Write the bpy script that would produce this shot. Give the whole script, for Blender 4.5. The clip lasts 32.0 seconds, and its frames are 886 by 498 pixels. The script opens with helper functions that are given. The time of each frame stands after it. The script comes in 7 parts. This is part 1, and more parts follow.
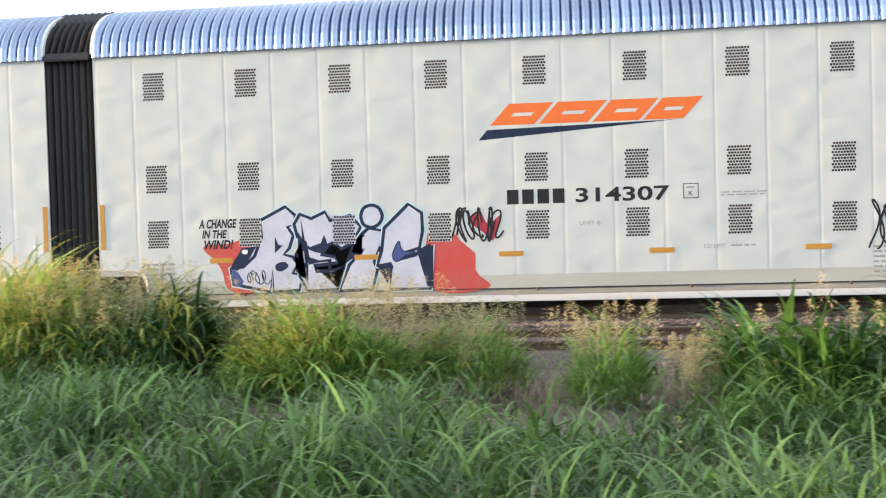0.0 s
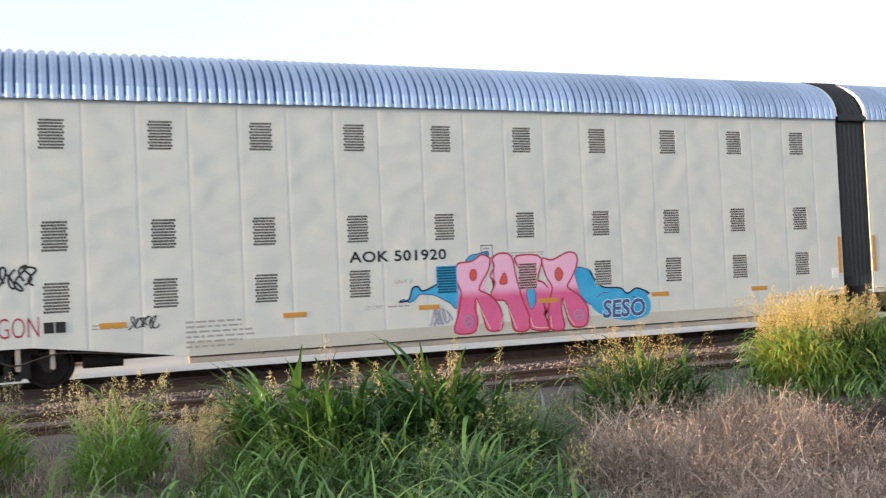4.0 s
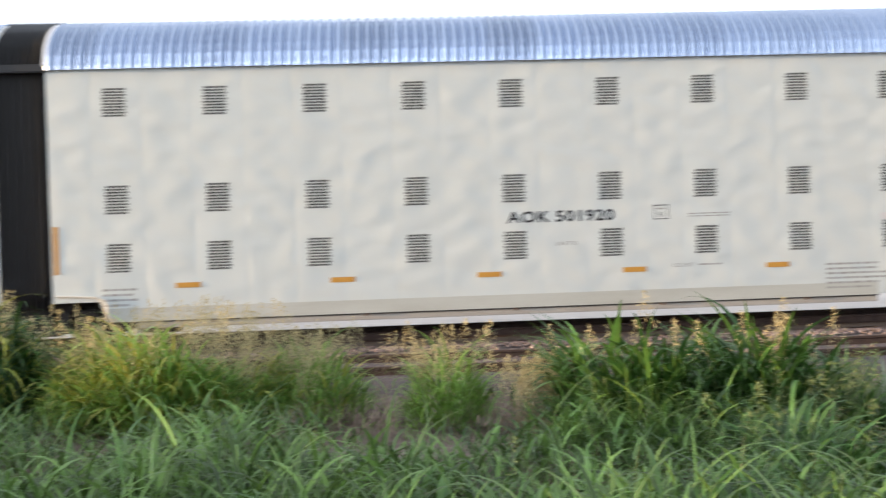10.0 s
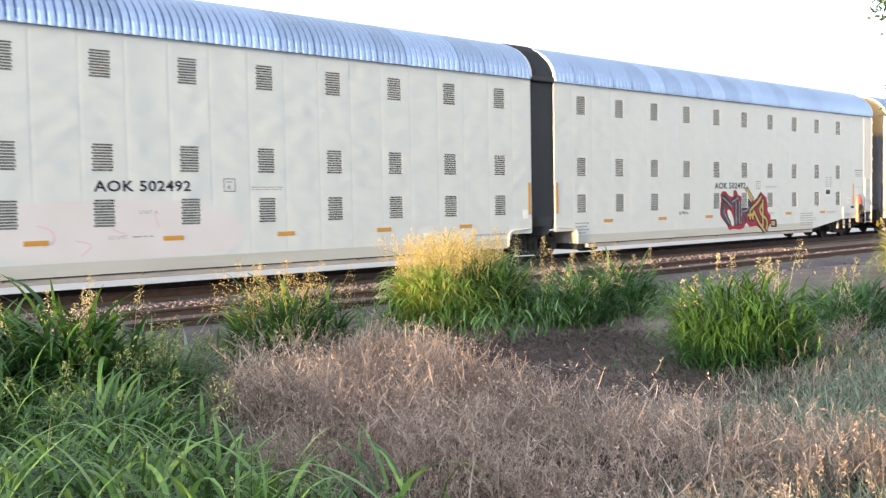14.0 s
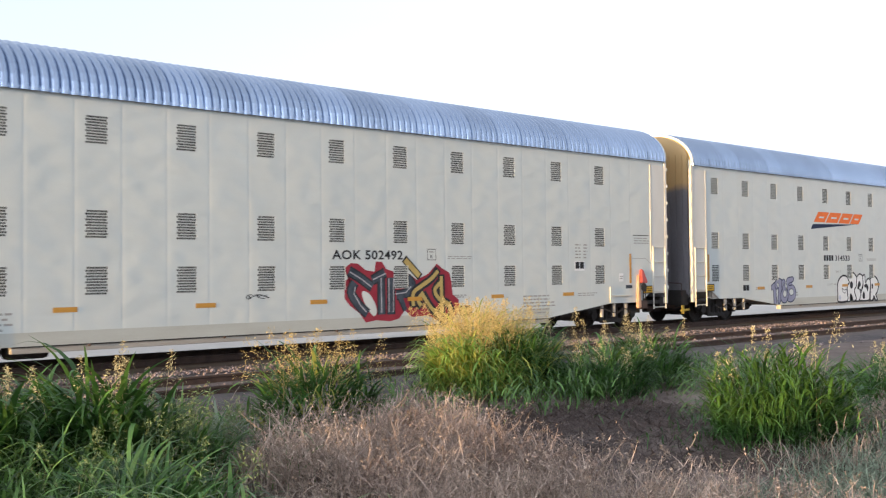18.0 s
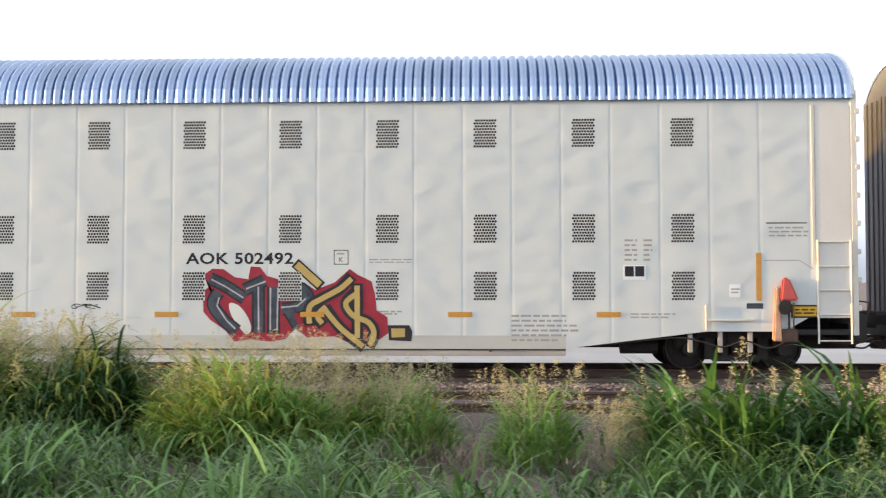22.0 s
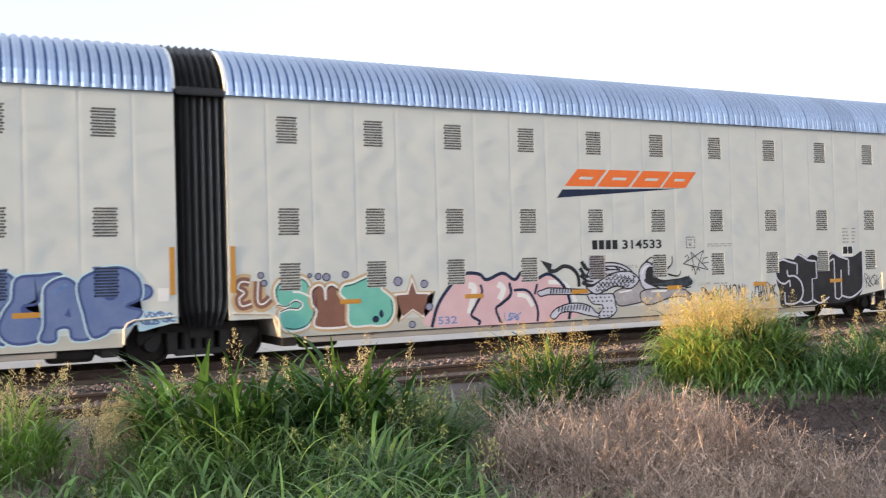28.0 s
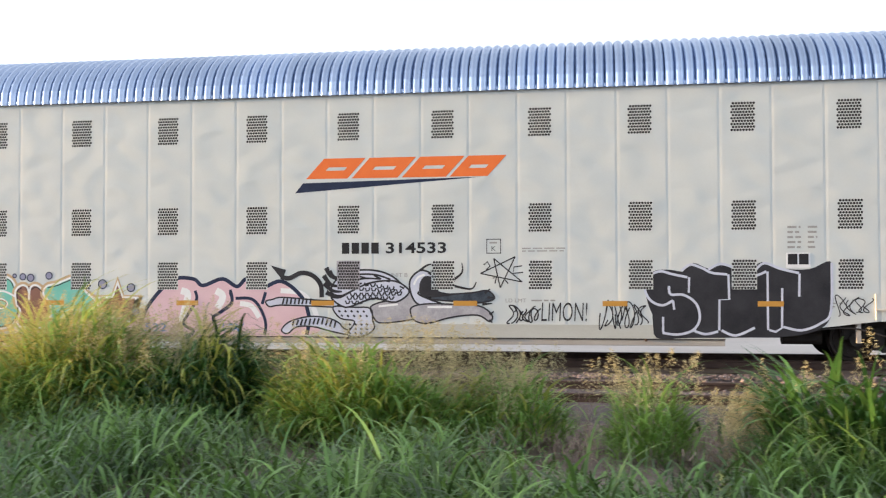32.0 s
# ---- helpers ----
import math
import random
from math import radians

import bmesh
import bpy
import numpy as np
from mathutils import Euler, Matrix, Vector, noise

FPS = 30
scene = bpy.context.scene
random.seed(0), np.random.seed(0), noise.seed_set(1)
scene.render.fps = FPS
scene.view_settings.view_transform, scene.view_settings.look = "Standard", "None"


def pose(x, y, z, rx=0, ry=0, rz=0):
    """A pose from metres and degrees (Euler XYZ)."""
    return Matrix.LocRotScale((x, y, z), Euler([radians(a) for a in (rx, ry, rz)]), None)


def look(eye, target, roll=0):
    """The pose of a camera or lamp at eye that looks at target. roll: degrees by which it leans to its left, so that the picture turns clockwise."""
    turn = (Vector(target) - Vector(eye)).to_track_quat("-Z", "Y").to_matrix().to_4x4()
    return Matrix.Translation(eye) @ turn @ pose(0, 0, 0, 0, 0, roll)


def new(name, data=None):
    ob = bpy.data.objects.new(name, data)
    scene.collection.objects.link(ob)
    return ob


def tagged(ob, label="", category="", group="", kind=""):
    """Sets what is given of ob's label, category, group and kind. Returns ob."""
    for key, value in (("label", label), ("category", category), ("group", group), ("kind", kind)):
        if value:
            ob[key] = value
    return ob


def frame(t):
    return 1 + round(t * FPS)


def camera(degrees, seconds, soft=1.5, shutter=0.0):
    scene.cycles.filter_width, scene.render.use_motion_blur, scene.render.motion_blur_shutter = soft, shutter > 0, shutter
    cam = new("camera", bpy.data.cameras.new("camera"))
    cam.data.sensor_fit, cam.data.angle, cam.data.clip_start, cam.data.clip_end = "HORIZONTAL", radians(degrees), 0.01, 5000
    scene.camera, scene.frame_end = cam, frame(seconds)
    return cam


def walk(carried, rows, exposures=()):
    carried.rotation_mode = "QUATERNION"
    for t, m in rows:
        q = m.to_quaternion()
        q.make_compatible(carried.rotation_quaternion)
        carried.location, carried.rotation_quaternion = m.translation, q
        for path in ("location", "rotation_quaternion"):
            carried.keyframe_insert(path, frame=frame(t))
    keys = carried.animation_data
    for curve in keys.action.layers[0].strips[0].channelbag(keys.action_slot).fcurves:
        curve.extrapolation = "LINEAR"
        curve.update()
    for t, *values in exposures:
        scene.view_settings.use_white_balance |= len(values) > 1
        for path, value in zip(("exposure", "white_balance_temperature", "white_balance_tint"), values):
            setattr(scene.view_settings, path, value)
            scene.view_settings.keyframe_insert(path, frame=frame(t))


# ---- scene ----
# ---------------------------------------------------------------- camera
EYE = (0.0, 0.0, 1.58)
cam = camera(49.2, 32.0, soft=1.2, shutter=0.35)
# seconds, heading (left +), tilt (up +), lean, in degrees
TURNS = [
    (0, 6.21, -1.52, -1.60), (0.5, 12.61, -1.84, -2.45), (1, 18.22, -2.29, -3.01), (1.5, 19.66, -2.70, -5.15),
    (2, 2.03, -2.46, -2.08), (2.5, -17.87, 0.29, 0.04), (3, -23.55, 1.78, -1.98), (3.5, -23.70, 2.25, -2.74),
    (4, -22.28, 1.63, -2.58), (4.5, -20.80, 1.16, -2.45), (6.5, -0.84, 0.23, -2.01), (7, 4.64, -0.52, -2.38),
    (7.5, 10.95, -0.10, -1.20), (8, 17.00, -0.05, -1.13), (8.5, 19.97, -0.10, -0.24), (9, 24.10, -0.49, -1.08),
    (9.5, 10.67, -0.80, -1.19), (10, -3.43, -0.30, -1.88), (10.5, -11.69, 0.43, -1.46), (11, -24.04, 0.50, -0.21),
    (11.5, -31.77, -0.31, 0.03), (12, -34.64, 0.01, -0.75), (12.5, -37.65, -0.69, -0.80), (13, -41.11, -0.17, -1.49),
    (13.5, -42.17, -1.23, -1.26), (15.5, -44.23, -5.46, -0.99), (16, -43.84, -4.10, -0.79), (16.5, -45.94, -0.65, 1.20),
    (17, -44.44, 0.63, 0.30), (17.5, -41.44, 1.54, -0.13), (18, -41.00, 1.46, -0.55), (18.5, -38.64, 1.70, -0.95),
    (19, -34.82, 1.35, -0.14), (19.5, -30.08, 1.99, 0.07), (20, -21.52, -0.90, -0.18), (20.5, -17.23, -0.57, 0.59),
    (21, -12.33, 0.28, -0.72), (21.5, -3.95, 1.41, -0.35), (22, 2.03, 1.97, -0.04), (22.5, 4.89, 1.83, -0.45),
    (23, -5.75, 1.41, -1.77), (23.5, -22.94, 2.70, -0.85), (24, -28.57, 2.82, -2.04), (24.5, -28.78, 3.56, -1.68),
    (25, -26.60, 2.51, -1.31), (25.5, -28.15, 1.84, -0.93), (26, -28.00, 1.24, -0.78), (26.5, -28.41, 0.58, -1.68),
    (28.5, -26.16, 1.63, -1.27), (29, -20.40, 1.44, -0.86), (29.5, -16.67, 1.77, -0.39), (30, -11.95, 1.59, 0.46),
    (30.5, -5.88, 1.57, 0.04), (31, -2.41, 1.68, -0.37), (31.5, 2.93, 1.50, -0.21), (32, 8.63, 1.33, -0.19),
]
walk(cam, [(t, pose(*EYE, 0, 0, h) @ pose(0, 0, 0, 90 + p) @ pose(0, 0, 0, 0, 0, r)) for t, h, p, r in TURNS],
     exposures=[(0, 1.78, 5640, 8), (2, 1.78, 5640, 8), (3, 1.62, 5650, 8), (4, 1.38, 5660, 8), (7, 1.5, 5650, 8), (9, 1.48, 5670, 8), (10, 1.6, 5720, 10), (11, 1.6, 5650, 9), (12, 1.68, 5650, 9), (13, 1.57, 5590, 8),
                (15, 1.95, 5520, 8), (16.3, 1.98, 5520, 8), (18, 1.25, 5590, 9.5), (20, 1.17, 5620, 10.5), (22, 1.52, 5680, 10.5), (24, 1.24, 5720, 10.5),
                (26, 1.15, 5740, 10.5), (29, 1.47, 5680, 10.5), (32, 1.48, 5680, 10.5)])

# how far the train has rolled towards -x, in metres
ROLLED = [(0, 9.09), (1, 13.38), (2, 17.47), (3, 21.36), (4, 25.60), (7, 37.88), (8, 42.22), (9, 46.41), (10, 50.46),
          (11, 54.61), (12, 58.89), (13, 63.05), (15.5, 73.59), (17, 79.99), (18, 84.33), (19, 88.73), (20, 93.26),
          (21, 97.93), (22, 102.20), (23, 106.26), (24, 110.37), (25, 114.69), (26, 118.91), (28.5, 129.75),
          (30, 136.49), (31, 140.97), (32, 145.43)]

# ---------------------------------------------------------------- light
SUN_FROM = Vector((-0.99, -0.066, 0.0)).normalized()
SUN_UP = radians(3.0)
world = bpy.data.worlds.new("sky")
scene.world = world
world.use_nodes = True
wn = world.node_tree
sky = wn.nodes.new("ShaderNodeTexSky")
sky.sky_type, sky.sun_disc = "NISHITA", False
sky.sun_elevation, sky.sun_rotation = SUN_UP, math.atan2(SUN_FROM.x, SUN_FROM.y)
sky.dust_density, sky.air_density, sky.ozone_density = 3.0, 1.0, 1.0
haze = wn.nodes.new("ShaderNodeHueSaturation")      # thin evening haze takes colour out of the sky
haze.inputs["Saturation"].default_value, haze.inputs["Value"].default_value = 0.07, 2.55
wn.links.new(sky.outputs[0], haze.inputs["Color"])
veil = wn.nodes.new("ShaderNodeMix")                 # even white veil of high haze over the whole sky
veil.data_type = "RGBA"
veil.inputs[0].default_value = 0.44
veil.inputs[7].default_value = (2.95, 2.95, 3.0, 1)
wn.links.new(haze.outputs[0], veil.inputs[6])
wn.links.new(veil.outputs[2], wn.nodes["Background"].inputs[0])
wn.nodes["Background"].inputs[1].default_value = 0.15
sun = new("sun", bpy.data.lights.new("sun", "SUN"))
sun.data.energy, sun.data.angle, sun.data.color = 4.2, radians(0.6), (1.0, 0.60, 0.22)
sun.matrix_world = look((0, 0, 0), -(SUN_FROM * math.cos(SUN_UP) + Vector((0, 0, math.sin(SUN_UP)))))


# ---------------------------------------------------------------- materials
def nodes_of(m):
    return m.node_tree.nodes, m.node_tree.links


def surface(name, base, other=None, rough=0.6, metal=0.0, scale=4.0, fine=60.0, bump=0.15, bump_size=0.01, spread=0.5,
            by_object=0.0, by_island=0.0, stretch=(1, 1, 1), coat=0.0, translucent=0.0):
    """A node material: two colours mixed by noise at two scales, with relief, varied by object or by island."""
    m = bpy.data.materials.new(name)
    m.use_nodes = True
    n, l = nodes_of(m)
    p = n["Principled BSDF"]
    other = other or tuple(c * 0.7 for c in base)
    co = n.new("ShaderNodeTexCoord")
    mp = n.new("ShaderNodeMapping")
    mp.inputs["Scale"].default_value = stretch
    l.new(co.outputs["Object"], mp.inputs[0])
    big = n.new("ShaderNodeTexNoise")
    big.inputs["Scale"].default_value, big.inputs["Detail"].default_value = scale, 5
    small = n.new("ShaderNodeTexNoise")
    small.inputs["Scale"].default_value, small.inputs["Detail"].default_value = fine, 4
    l.new(mp.outputs[0], big.inputs[0])
    l.new(mp.outputs[0], small.inputs[0])
    add = n.new("ShaderNodeMath")
    add.operation = "MULTIPLY_ADD"
    l.new(small.outputs[0], add.inputs[0])
    add.inputs[1].default_value = 0.5
    l.new(big.outputs[0], add.inputs[2])
    ramp = n.new("ShaderNodeMapRange")
    ramp.inputs["From Min"].default_value, ramp.inputs["From Max"].default_value = 0.75 - spread / 2, 0.75 + spread / 2
    l.new(add.outputs[0], ramp.inputs[0])
    mix = n.new("ShaderNodeMix")
    mix.data_type = "RGBA"
    mix.inputs[6].default_value, mix.inputs[7].default_value = (*base, 1), (*other, 1)
    l.new(ramp.outputs[0], mix.inputs[0])
    out = mix.outputs[2]
    if by_object or by_island:
        src = n.new("ShaderNodeObjectInfo").outputs["Random"] if by_object else n.new("ShaderNodeNewGeometry").outputs["Random Per Island"]
        amount = by_object or by_island
        mr = n.new("ShaderNodeMapRange")
        mr.inputs["To Min"].default_value, mr.inputs["To Max"].default_value = 1 - amount, 1 + amount
        l.new(src, mr.inputs[0])
        hs = n.new("ShaderNodeHueSaturation")
        l.new(mr.outputs[0], hs.inputs["Value"])
        l.new(out, hs.inputs["Color"])
        out = hs.outputs[0]
    l.new(out, p.inputs["Base Color"])
    p.inputs["Roughness"].default_value, p.inputs["Metallic"].default_value = rough, metal
    p.inputs["Coat Weight"].default_value = coat
    if bump:
        b = n.new("ShaderNodeBump")
        b.inputs["Strength"].default_value, b.inputs["Distance"].default_value = bump, bump_size
        l.new(add.outputs[0], b.inputs["Height"])
        l.new(b.outputs[0], p.inputs["Normal"])
    if translucent:
        tr = n.new("ShaderNodeBsdfTranslucent")
        l.new(out, tr.inputs[0])
        ms = n.new("ShaderNodeMixShader")
        ms.inputs[0].default_value = translucent
        l.new(p.outputs[0], ms.inputs[1])
        l.new(tr.outputs[0], ms.inputs[2])
        l.new(ms.outputs[0], n["Material Output"].inputs[0])
    return m


def side_paint(name):
    """Cream car paint: dented sheet, faint vertical rain streaks, road dirt along the bottom edge of the sheet."""
    m = surface(name, (0.622, 0.648, 0.615), (0.572, 0.592, 0.556), rough=0.52, scale=0.9, fine=25, bump=0.0, spread=0.8, by_object=0.012)
    n, l = nodes_of(m)
    p = n["Principled BSDF"]
    co = n.new("ShaderNodeTexCoord")
    dent = n.new("ShaderNodeTexNoise")
    dent.inputs["Scale"].default_value, dent.inputs["Detail"].default_value = 2.1, 0.0
    dent.inputs["Distortion"].default_value = 0.2
    gm = n.new("ShaderNodeNewGeometry")
    oi = n.new("ShaderNodeObjectInfo")
    off = n.new("ShaderNodeVectorMath")
    off.operation = "ADD"
    slant = n.new("ShaderNodeMapping")               # the sheet bulges in slanting, quilt-like waves
    slant.inputs["Rotation"].default_value = (0, radians(24), 0)
    slant.inputs["Scale"].default_value = (0.95, 1.0, 1.7)
    l.new(co.outputs["Object"], slant.inputs[0])
    l.new(slant.outputs[0], off.inputs[0])
    sc = n.new("ShaderNodeVectorMath")
    sc.operation = "SCALE"
    cb = n.new("ShaderNodeCombineXYZ")
    l.new(oi.outputs["Random"], cb.inputs[1])
    l.new(cb.outputs[0], sc.inputs[0])
    sc.inputs["Scale"].default_value = 40.0
    l.new(sc.outputs[0], off.inputs[1])
    l.new(off.outputs[0], dent.inputs[0])
    b = n.new("ShaderNodeBump")
    b.inputs["Strength"].default_value, b.inputs["Distance"].default_value = 0.6, 0.03
    l.new(dent.outputs[0], b.inputs["Height"])
    l.new(b.outputs[0], p.inputs["Normal"])
    return m


M = {}
M["cream"] = side_paint("cream_paint")
M["cream_trim"] = surface("cream_trim_paint", (0.72, 0.68, 0.58), (0.6, 0.56, 0.47), rough=0.5, scale=2, by_object=0.03)
M["sill"] = surface("sill_paint", (0.46, 0.42, 0.36), (0.36, 0.325, 0.275), rough=0.6, scale=1.2)
M["zinc"] = surface("galvanised_sheet", (0.48, 0.55, 0.68), (0.33, 0.40, 0.54), rough=0.27, metal=0.95, scale=1.2, fine=14, bump=0.0, spread=0.9, by_object=0.12)
M["white"] = surface("white_paint", (0.82, 0.82, 0.8), (0.74, 0.74, 0.72), rough=0.5)
M["rubber"] = surface("black_rubber", (0.008, 0.008, 0.009), (0.016, 0.015, 0.015), rough=0.42, scale=3)
M["cream_plate"] = surface("cream_plate_paint", (0.72, 0.685, 0.615), (0.62, 0.58, 0.51), rough=0.5, scale=1.5, by_object=0.03, stretch=(1, 1, 0.3))
M["guard"] = surface("sunlit_tan_guard", (0.6, 0.4, 0.25), (0.42, 0.22, 0.13), rough=0.6, scale=5)
M["shutter"] = surface("grey_window_panel", (0.24, 0.23, 0.25), (0.15, 0.14, 0.16), rough=0.4, scale=2)
M["lever"] = surface("yellow_lever_paint", (0.62, 0.42, 0.03), (0.4, 0.26, 0.03), rough=0.5, scale=8)
M["steel"] = surface("dark_truck_steel", (0.016, 0.014, 0.013), (0.032, 0.027, 0.023), rough=0.7, scale=5)
M["wheel"] = surface("wheel_steel", (0.022, 0.019, 0.017), (0.045, 0.036, 0.03), rough=0.55, metal=0.5, scale=6)
M["rust"] = surface("rusty_metal", (0.045, 0.028, 0.022), (0.08, 0.048, 0.035), rough=0.8, scale=6)
def sun_topped_door():
    """Tan rusted paint, golden as the sun lights it, over the upper part of the end doors, bare dark grey steel below,
    with a ragged edge between.
    """
    a = surface("sun_topped_end_door", (0.2, 0.19, 0.2), (0.12, 0.11, 0.115), rough=0.5, scale=1.2, stretch=(1, 1, 0.35))
    n, l = nodes_of(a)
    p = n["Principled BSDF"]
    old = p.inputs["Base Color"].links[0].from_socket
    co = n.new("ShaderNodeTexCoord")
    sep = n.new("ShaderNodeSeparateXYZ")
    nz = n.new("ShaderNodeTexNoise")
    nz.inputs["Scale"].default_value = 1.1
    l.new(co.outputs["Object"], sep.inputs[0])
    l.new(co.outputs["Object"], nz.inputs[0])
    ad = n.new("ShaderNodeMath")
    ad.operation = "MULTIPLY_ADD"
    l.new(nz.outputs[0], ad.inputs[0])
    ad.inputs[1].default_value = 1.2
    l.new(sep.outputs["Z"], ad.inputs[2])
    mr = n.new("ShaderNodeMapRange")
    mr.inputs["From Min"].default_value, mr.inputs["From Max"].default_value = 4.75, 5.0
    l.new(ad.outputs[0], mr.inputs[0])
    mix = n.new("ShaderNodeMix")
    mix.data_type = "RGBA"
    l.new(mr.outputs[0], mix.inputs[0])
    l.new(old, mix.inputs[6])
    # rust tan with the sun's golden light mixed into it
    mix.inputs[7].default_value = (0.5, 0.34, 0.15, 1)
    l.new(mix.outputs[2], p.inputs["Base Color"])
    return a


M["door"] = sun_topped_door()
# near-black colour stands in for the unlit inside seen through the vents
M["dark"] = surface("unlit_interior", (0.035, 0.035, 0.035), rough=0.9)
M["amber"] = surface("amber_reflector", (0.56, 0.29, 0.04), (0.48, 0.235, 0.03), rough=0.35, scale=8)
M["ink"] = surface("black_lettering", (0.018, 0.018, 0.021), (0.032, 0.032, 0.034), rough=0.5)
M["grey_ink"] = surface("faded_lettering", (0.3, 0.29, 0.27), (0.38, 0.37, 0.34), rough=0.5)
M["orange"] = surface("orange_paint", (0.82, 0.2, 0.045), (0.76, 0.17, 0.04), rough=0.45)
M["red"] = surface("red_cover", (0.5, 0.085, 0.06), (0.4, 0.06, 0.045), rough=0.5)
M["earth"] = surface("bare_earth", (0.25, 0.185, 0.155), (0.11, 0.08, 0.066), rough=0.95, scale=1.3, fine=9, bump=0.5, bump_size=0.04)
# dark tone paints in the shade that lies under the train
M["ballast_shade"] = surface("shaded_ballast", (0.085, 0.07, 0.065), (0.05, 0.042, 0.04), rough=0.9, scale=3, fine=30, bump=0.4, bump_size=0.03)
M["ballast"] = surface("ballast_stone", (0.125, 0.098, 0.092), (0.06, 0.048, 0.044), rough=0.9, scale=3, fine=30, by_island=0.45, bump=0.3, bump_size=0.02)
M["tie"] = surface("creosoted_wood", (0.05, 0.036, 0.03), (0.095, 0.073, 0.06), rough=0.9, scale=3, stretch=(6, 1, 1), by_object=0.2)
M["concrete"] = surface("pale_concrete", (0.62, 0.565, 0.5), (0.52, 0.47, 0.42), rough=0.9, scale=0.5, fine=12)
M["blade"] = surface("green_blade", (0.098, 0.2, 0.038), (0.026, 0.07, 0.016), rough=0.45, scale=0.8, fine=6, by_island=0.45, bump=0, translucent=0.3)
M["blade_meadow"] = surface("meadow_blade", (0.185, 0.295, 0.066), (0.045, 0.105, 0.026), rough=0.4, scale=1.4, fine=6, by_island=0.65, bump=0, translucent=0.3)
# lime, yellow and golden tones put low sun on the leaves into their colour
M["blade_lime"] = surface("lime_green_blade", (0.30, 0.44, 0.095), (0.17, 0.31, 0.07), rough=0.4, scale=1.2, fine=6, by_island=0.4, bump=0, translucent=0.45)
M["blade_sunlit"] = surface("sunlit_yellow_blade", (0.47, 0.46, 0.1), (0.34, 0.4, 0.075), rough=0.5, scale=0.8, by_island=0.3, bump=0, translucent=0.35)
M["seed_sunlit"] = surface("sunlit_gold_seed_head", (0.60, 0.47, 0.2), (0.5, 0.38, 0.14), rough=0.8, by_island=0.3, bump=0, translucent=0.35)
M["weed_seed"] = surface("greenish_seed_head", (0.19, 0.25, 0.105), (0.14, 0.185, 0.075), rough=0.8, by_island=0.3, bump=0, translucent=0.3)
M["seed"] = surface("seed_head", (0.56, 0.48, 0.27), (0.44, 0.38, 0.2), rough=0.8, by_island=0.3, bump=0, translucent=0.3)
M["straw"] = surface("dry_grass", (0.19, 0.132, 0.102), (0.06, 0.041, 0.032), rough=0.9, scale=1.1, by_island=0.4, bump=0, translucent=0.2)
M["leaf"] = surface("tree_leaf", (0.075, 0.12, 0.05), (0.04, 0.075, 0.03), rough=0.55, by_island=0.4, bump=0, translucent=0.25)
M["straw_dark"] = surface("dead_grass", (0.13, 0.088, 0.072), (0.045, 0.032, 0.027), rough=0.95, scale=0.9, by_island=0.4, bump=0, translucent=0.15)
M["straw_pale"] = surface("pale_straw", (0.40, 0.315, 0.24), (0.26, 0.19, 0.14), rough=0.9, by_island=0.3, bump=0, translucent=0.2)
M["straw_pink"] = surface("pinkish_dry_twig", (0.56, 0.44, 0.35), (0.22, 0.15, 0.115), rough=0.9, scale=0.9, by_island=0.35, bump=0, translucent=0.15)
M["weed"] = surface("grey_green_weed", (0.2, 0.25, 0.16), (0.29, 0.31, 0.22), rough=0.7, by_island=0.4, bump=0, translucent=0.2)
M["stone"] = surface("loose_stone", (0.29, 0.225, 0.215), (0.15, 0.113, 0.105), rough=0.9, scale=1.5, by_island=0.75, bump=0)
M["fence"] = surface("fence_sheet", (0.66, 0.46, 0.38), (0.5, 0.3, 0.23), rough=0.5, metal=0.15, scale=2, stretch=(1, 1, 0.3))
M["car_red"] = surface("red_car_paint", (0.45, 0.02, 0.025), (0.4, 0.018, 0.02), rough=0.25, coat=0.5, bump=0)
M["glass_dark"] = surface("tinted_glass", (0.02, 0.022, 0.025), rough=0.08, bump=0)
M["mast_light"] = surface("faded_red_white_paint", (0.6, 0.42, 0.38), (0.7, 0.6, 0.56), rough=0.6)
M["bark"] = surface("bark", (0.13, 0.1, 0.08), (0.08, 0.06, 0.05), rough=0.95, scale=5, stretch=(3, 3, 0.6))


# ---------------------------------------------------------------- builders
def mesh_of(name, verts, faces, mat, smooth=False):
    me = bpy.data.meshes.new(name)
    me.from_pydata([tuple(v) for v in verts], [], faces)
    me.materials.append(mat)
    if smooth:
        me.polygons.foreach_set("use_smooth", [True] * len(me.polygons))
    me.update()
    return me


def mesh_from(name, bm, mat, smooth=False):
    me = bpy.data.meshes.new(name)
    bm.to_mesh(me)
    bm.free()
    me.materials.append(mat)
    if smooth:
        me.polygons.foreach_set("use_smooth", [True] * len(me.polygons))
    return me


def part(name, bm, material, parent, label=""):
    """Links a bmesh, or a ready mesh, as one mesh object under a thing or a part."""
    me = mesh_from(name, bm, material) if isinstance(bm, bmesh.types.BMesh) else bm
    ob = new(name, me)
    ob.parent = parent
    return tagged(ob, label)


def put(name, me, parent, x=0, y=0, z=0, label=""):
    ob = part(name, me, None, parent, label)
    ob.location = (x, y, z)
    return ob


def thing(name, label, category, x=0, y=0, z=0, group="", kind=""):
    ob = new(name)
    ob.location = (x, y, z)
    return tagged(ob, label, category, group, kind)


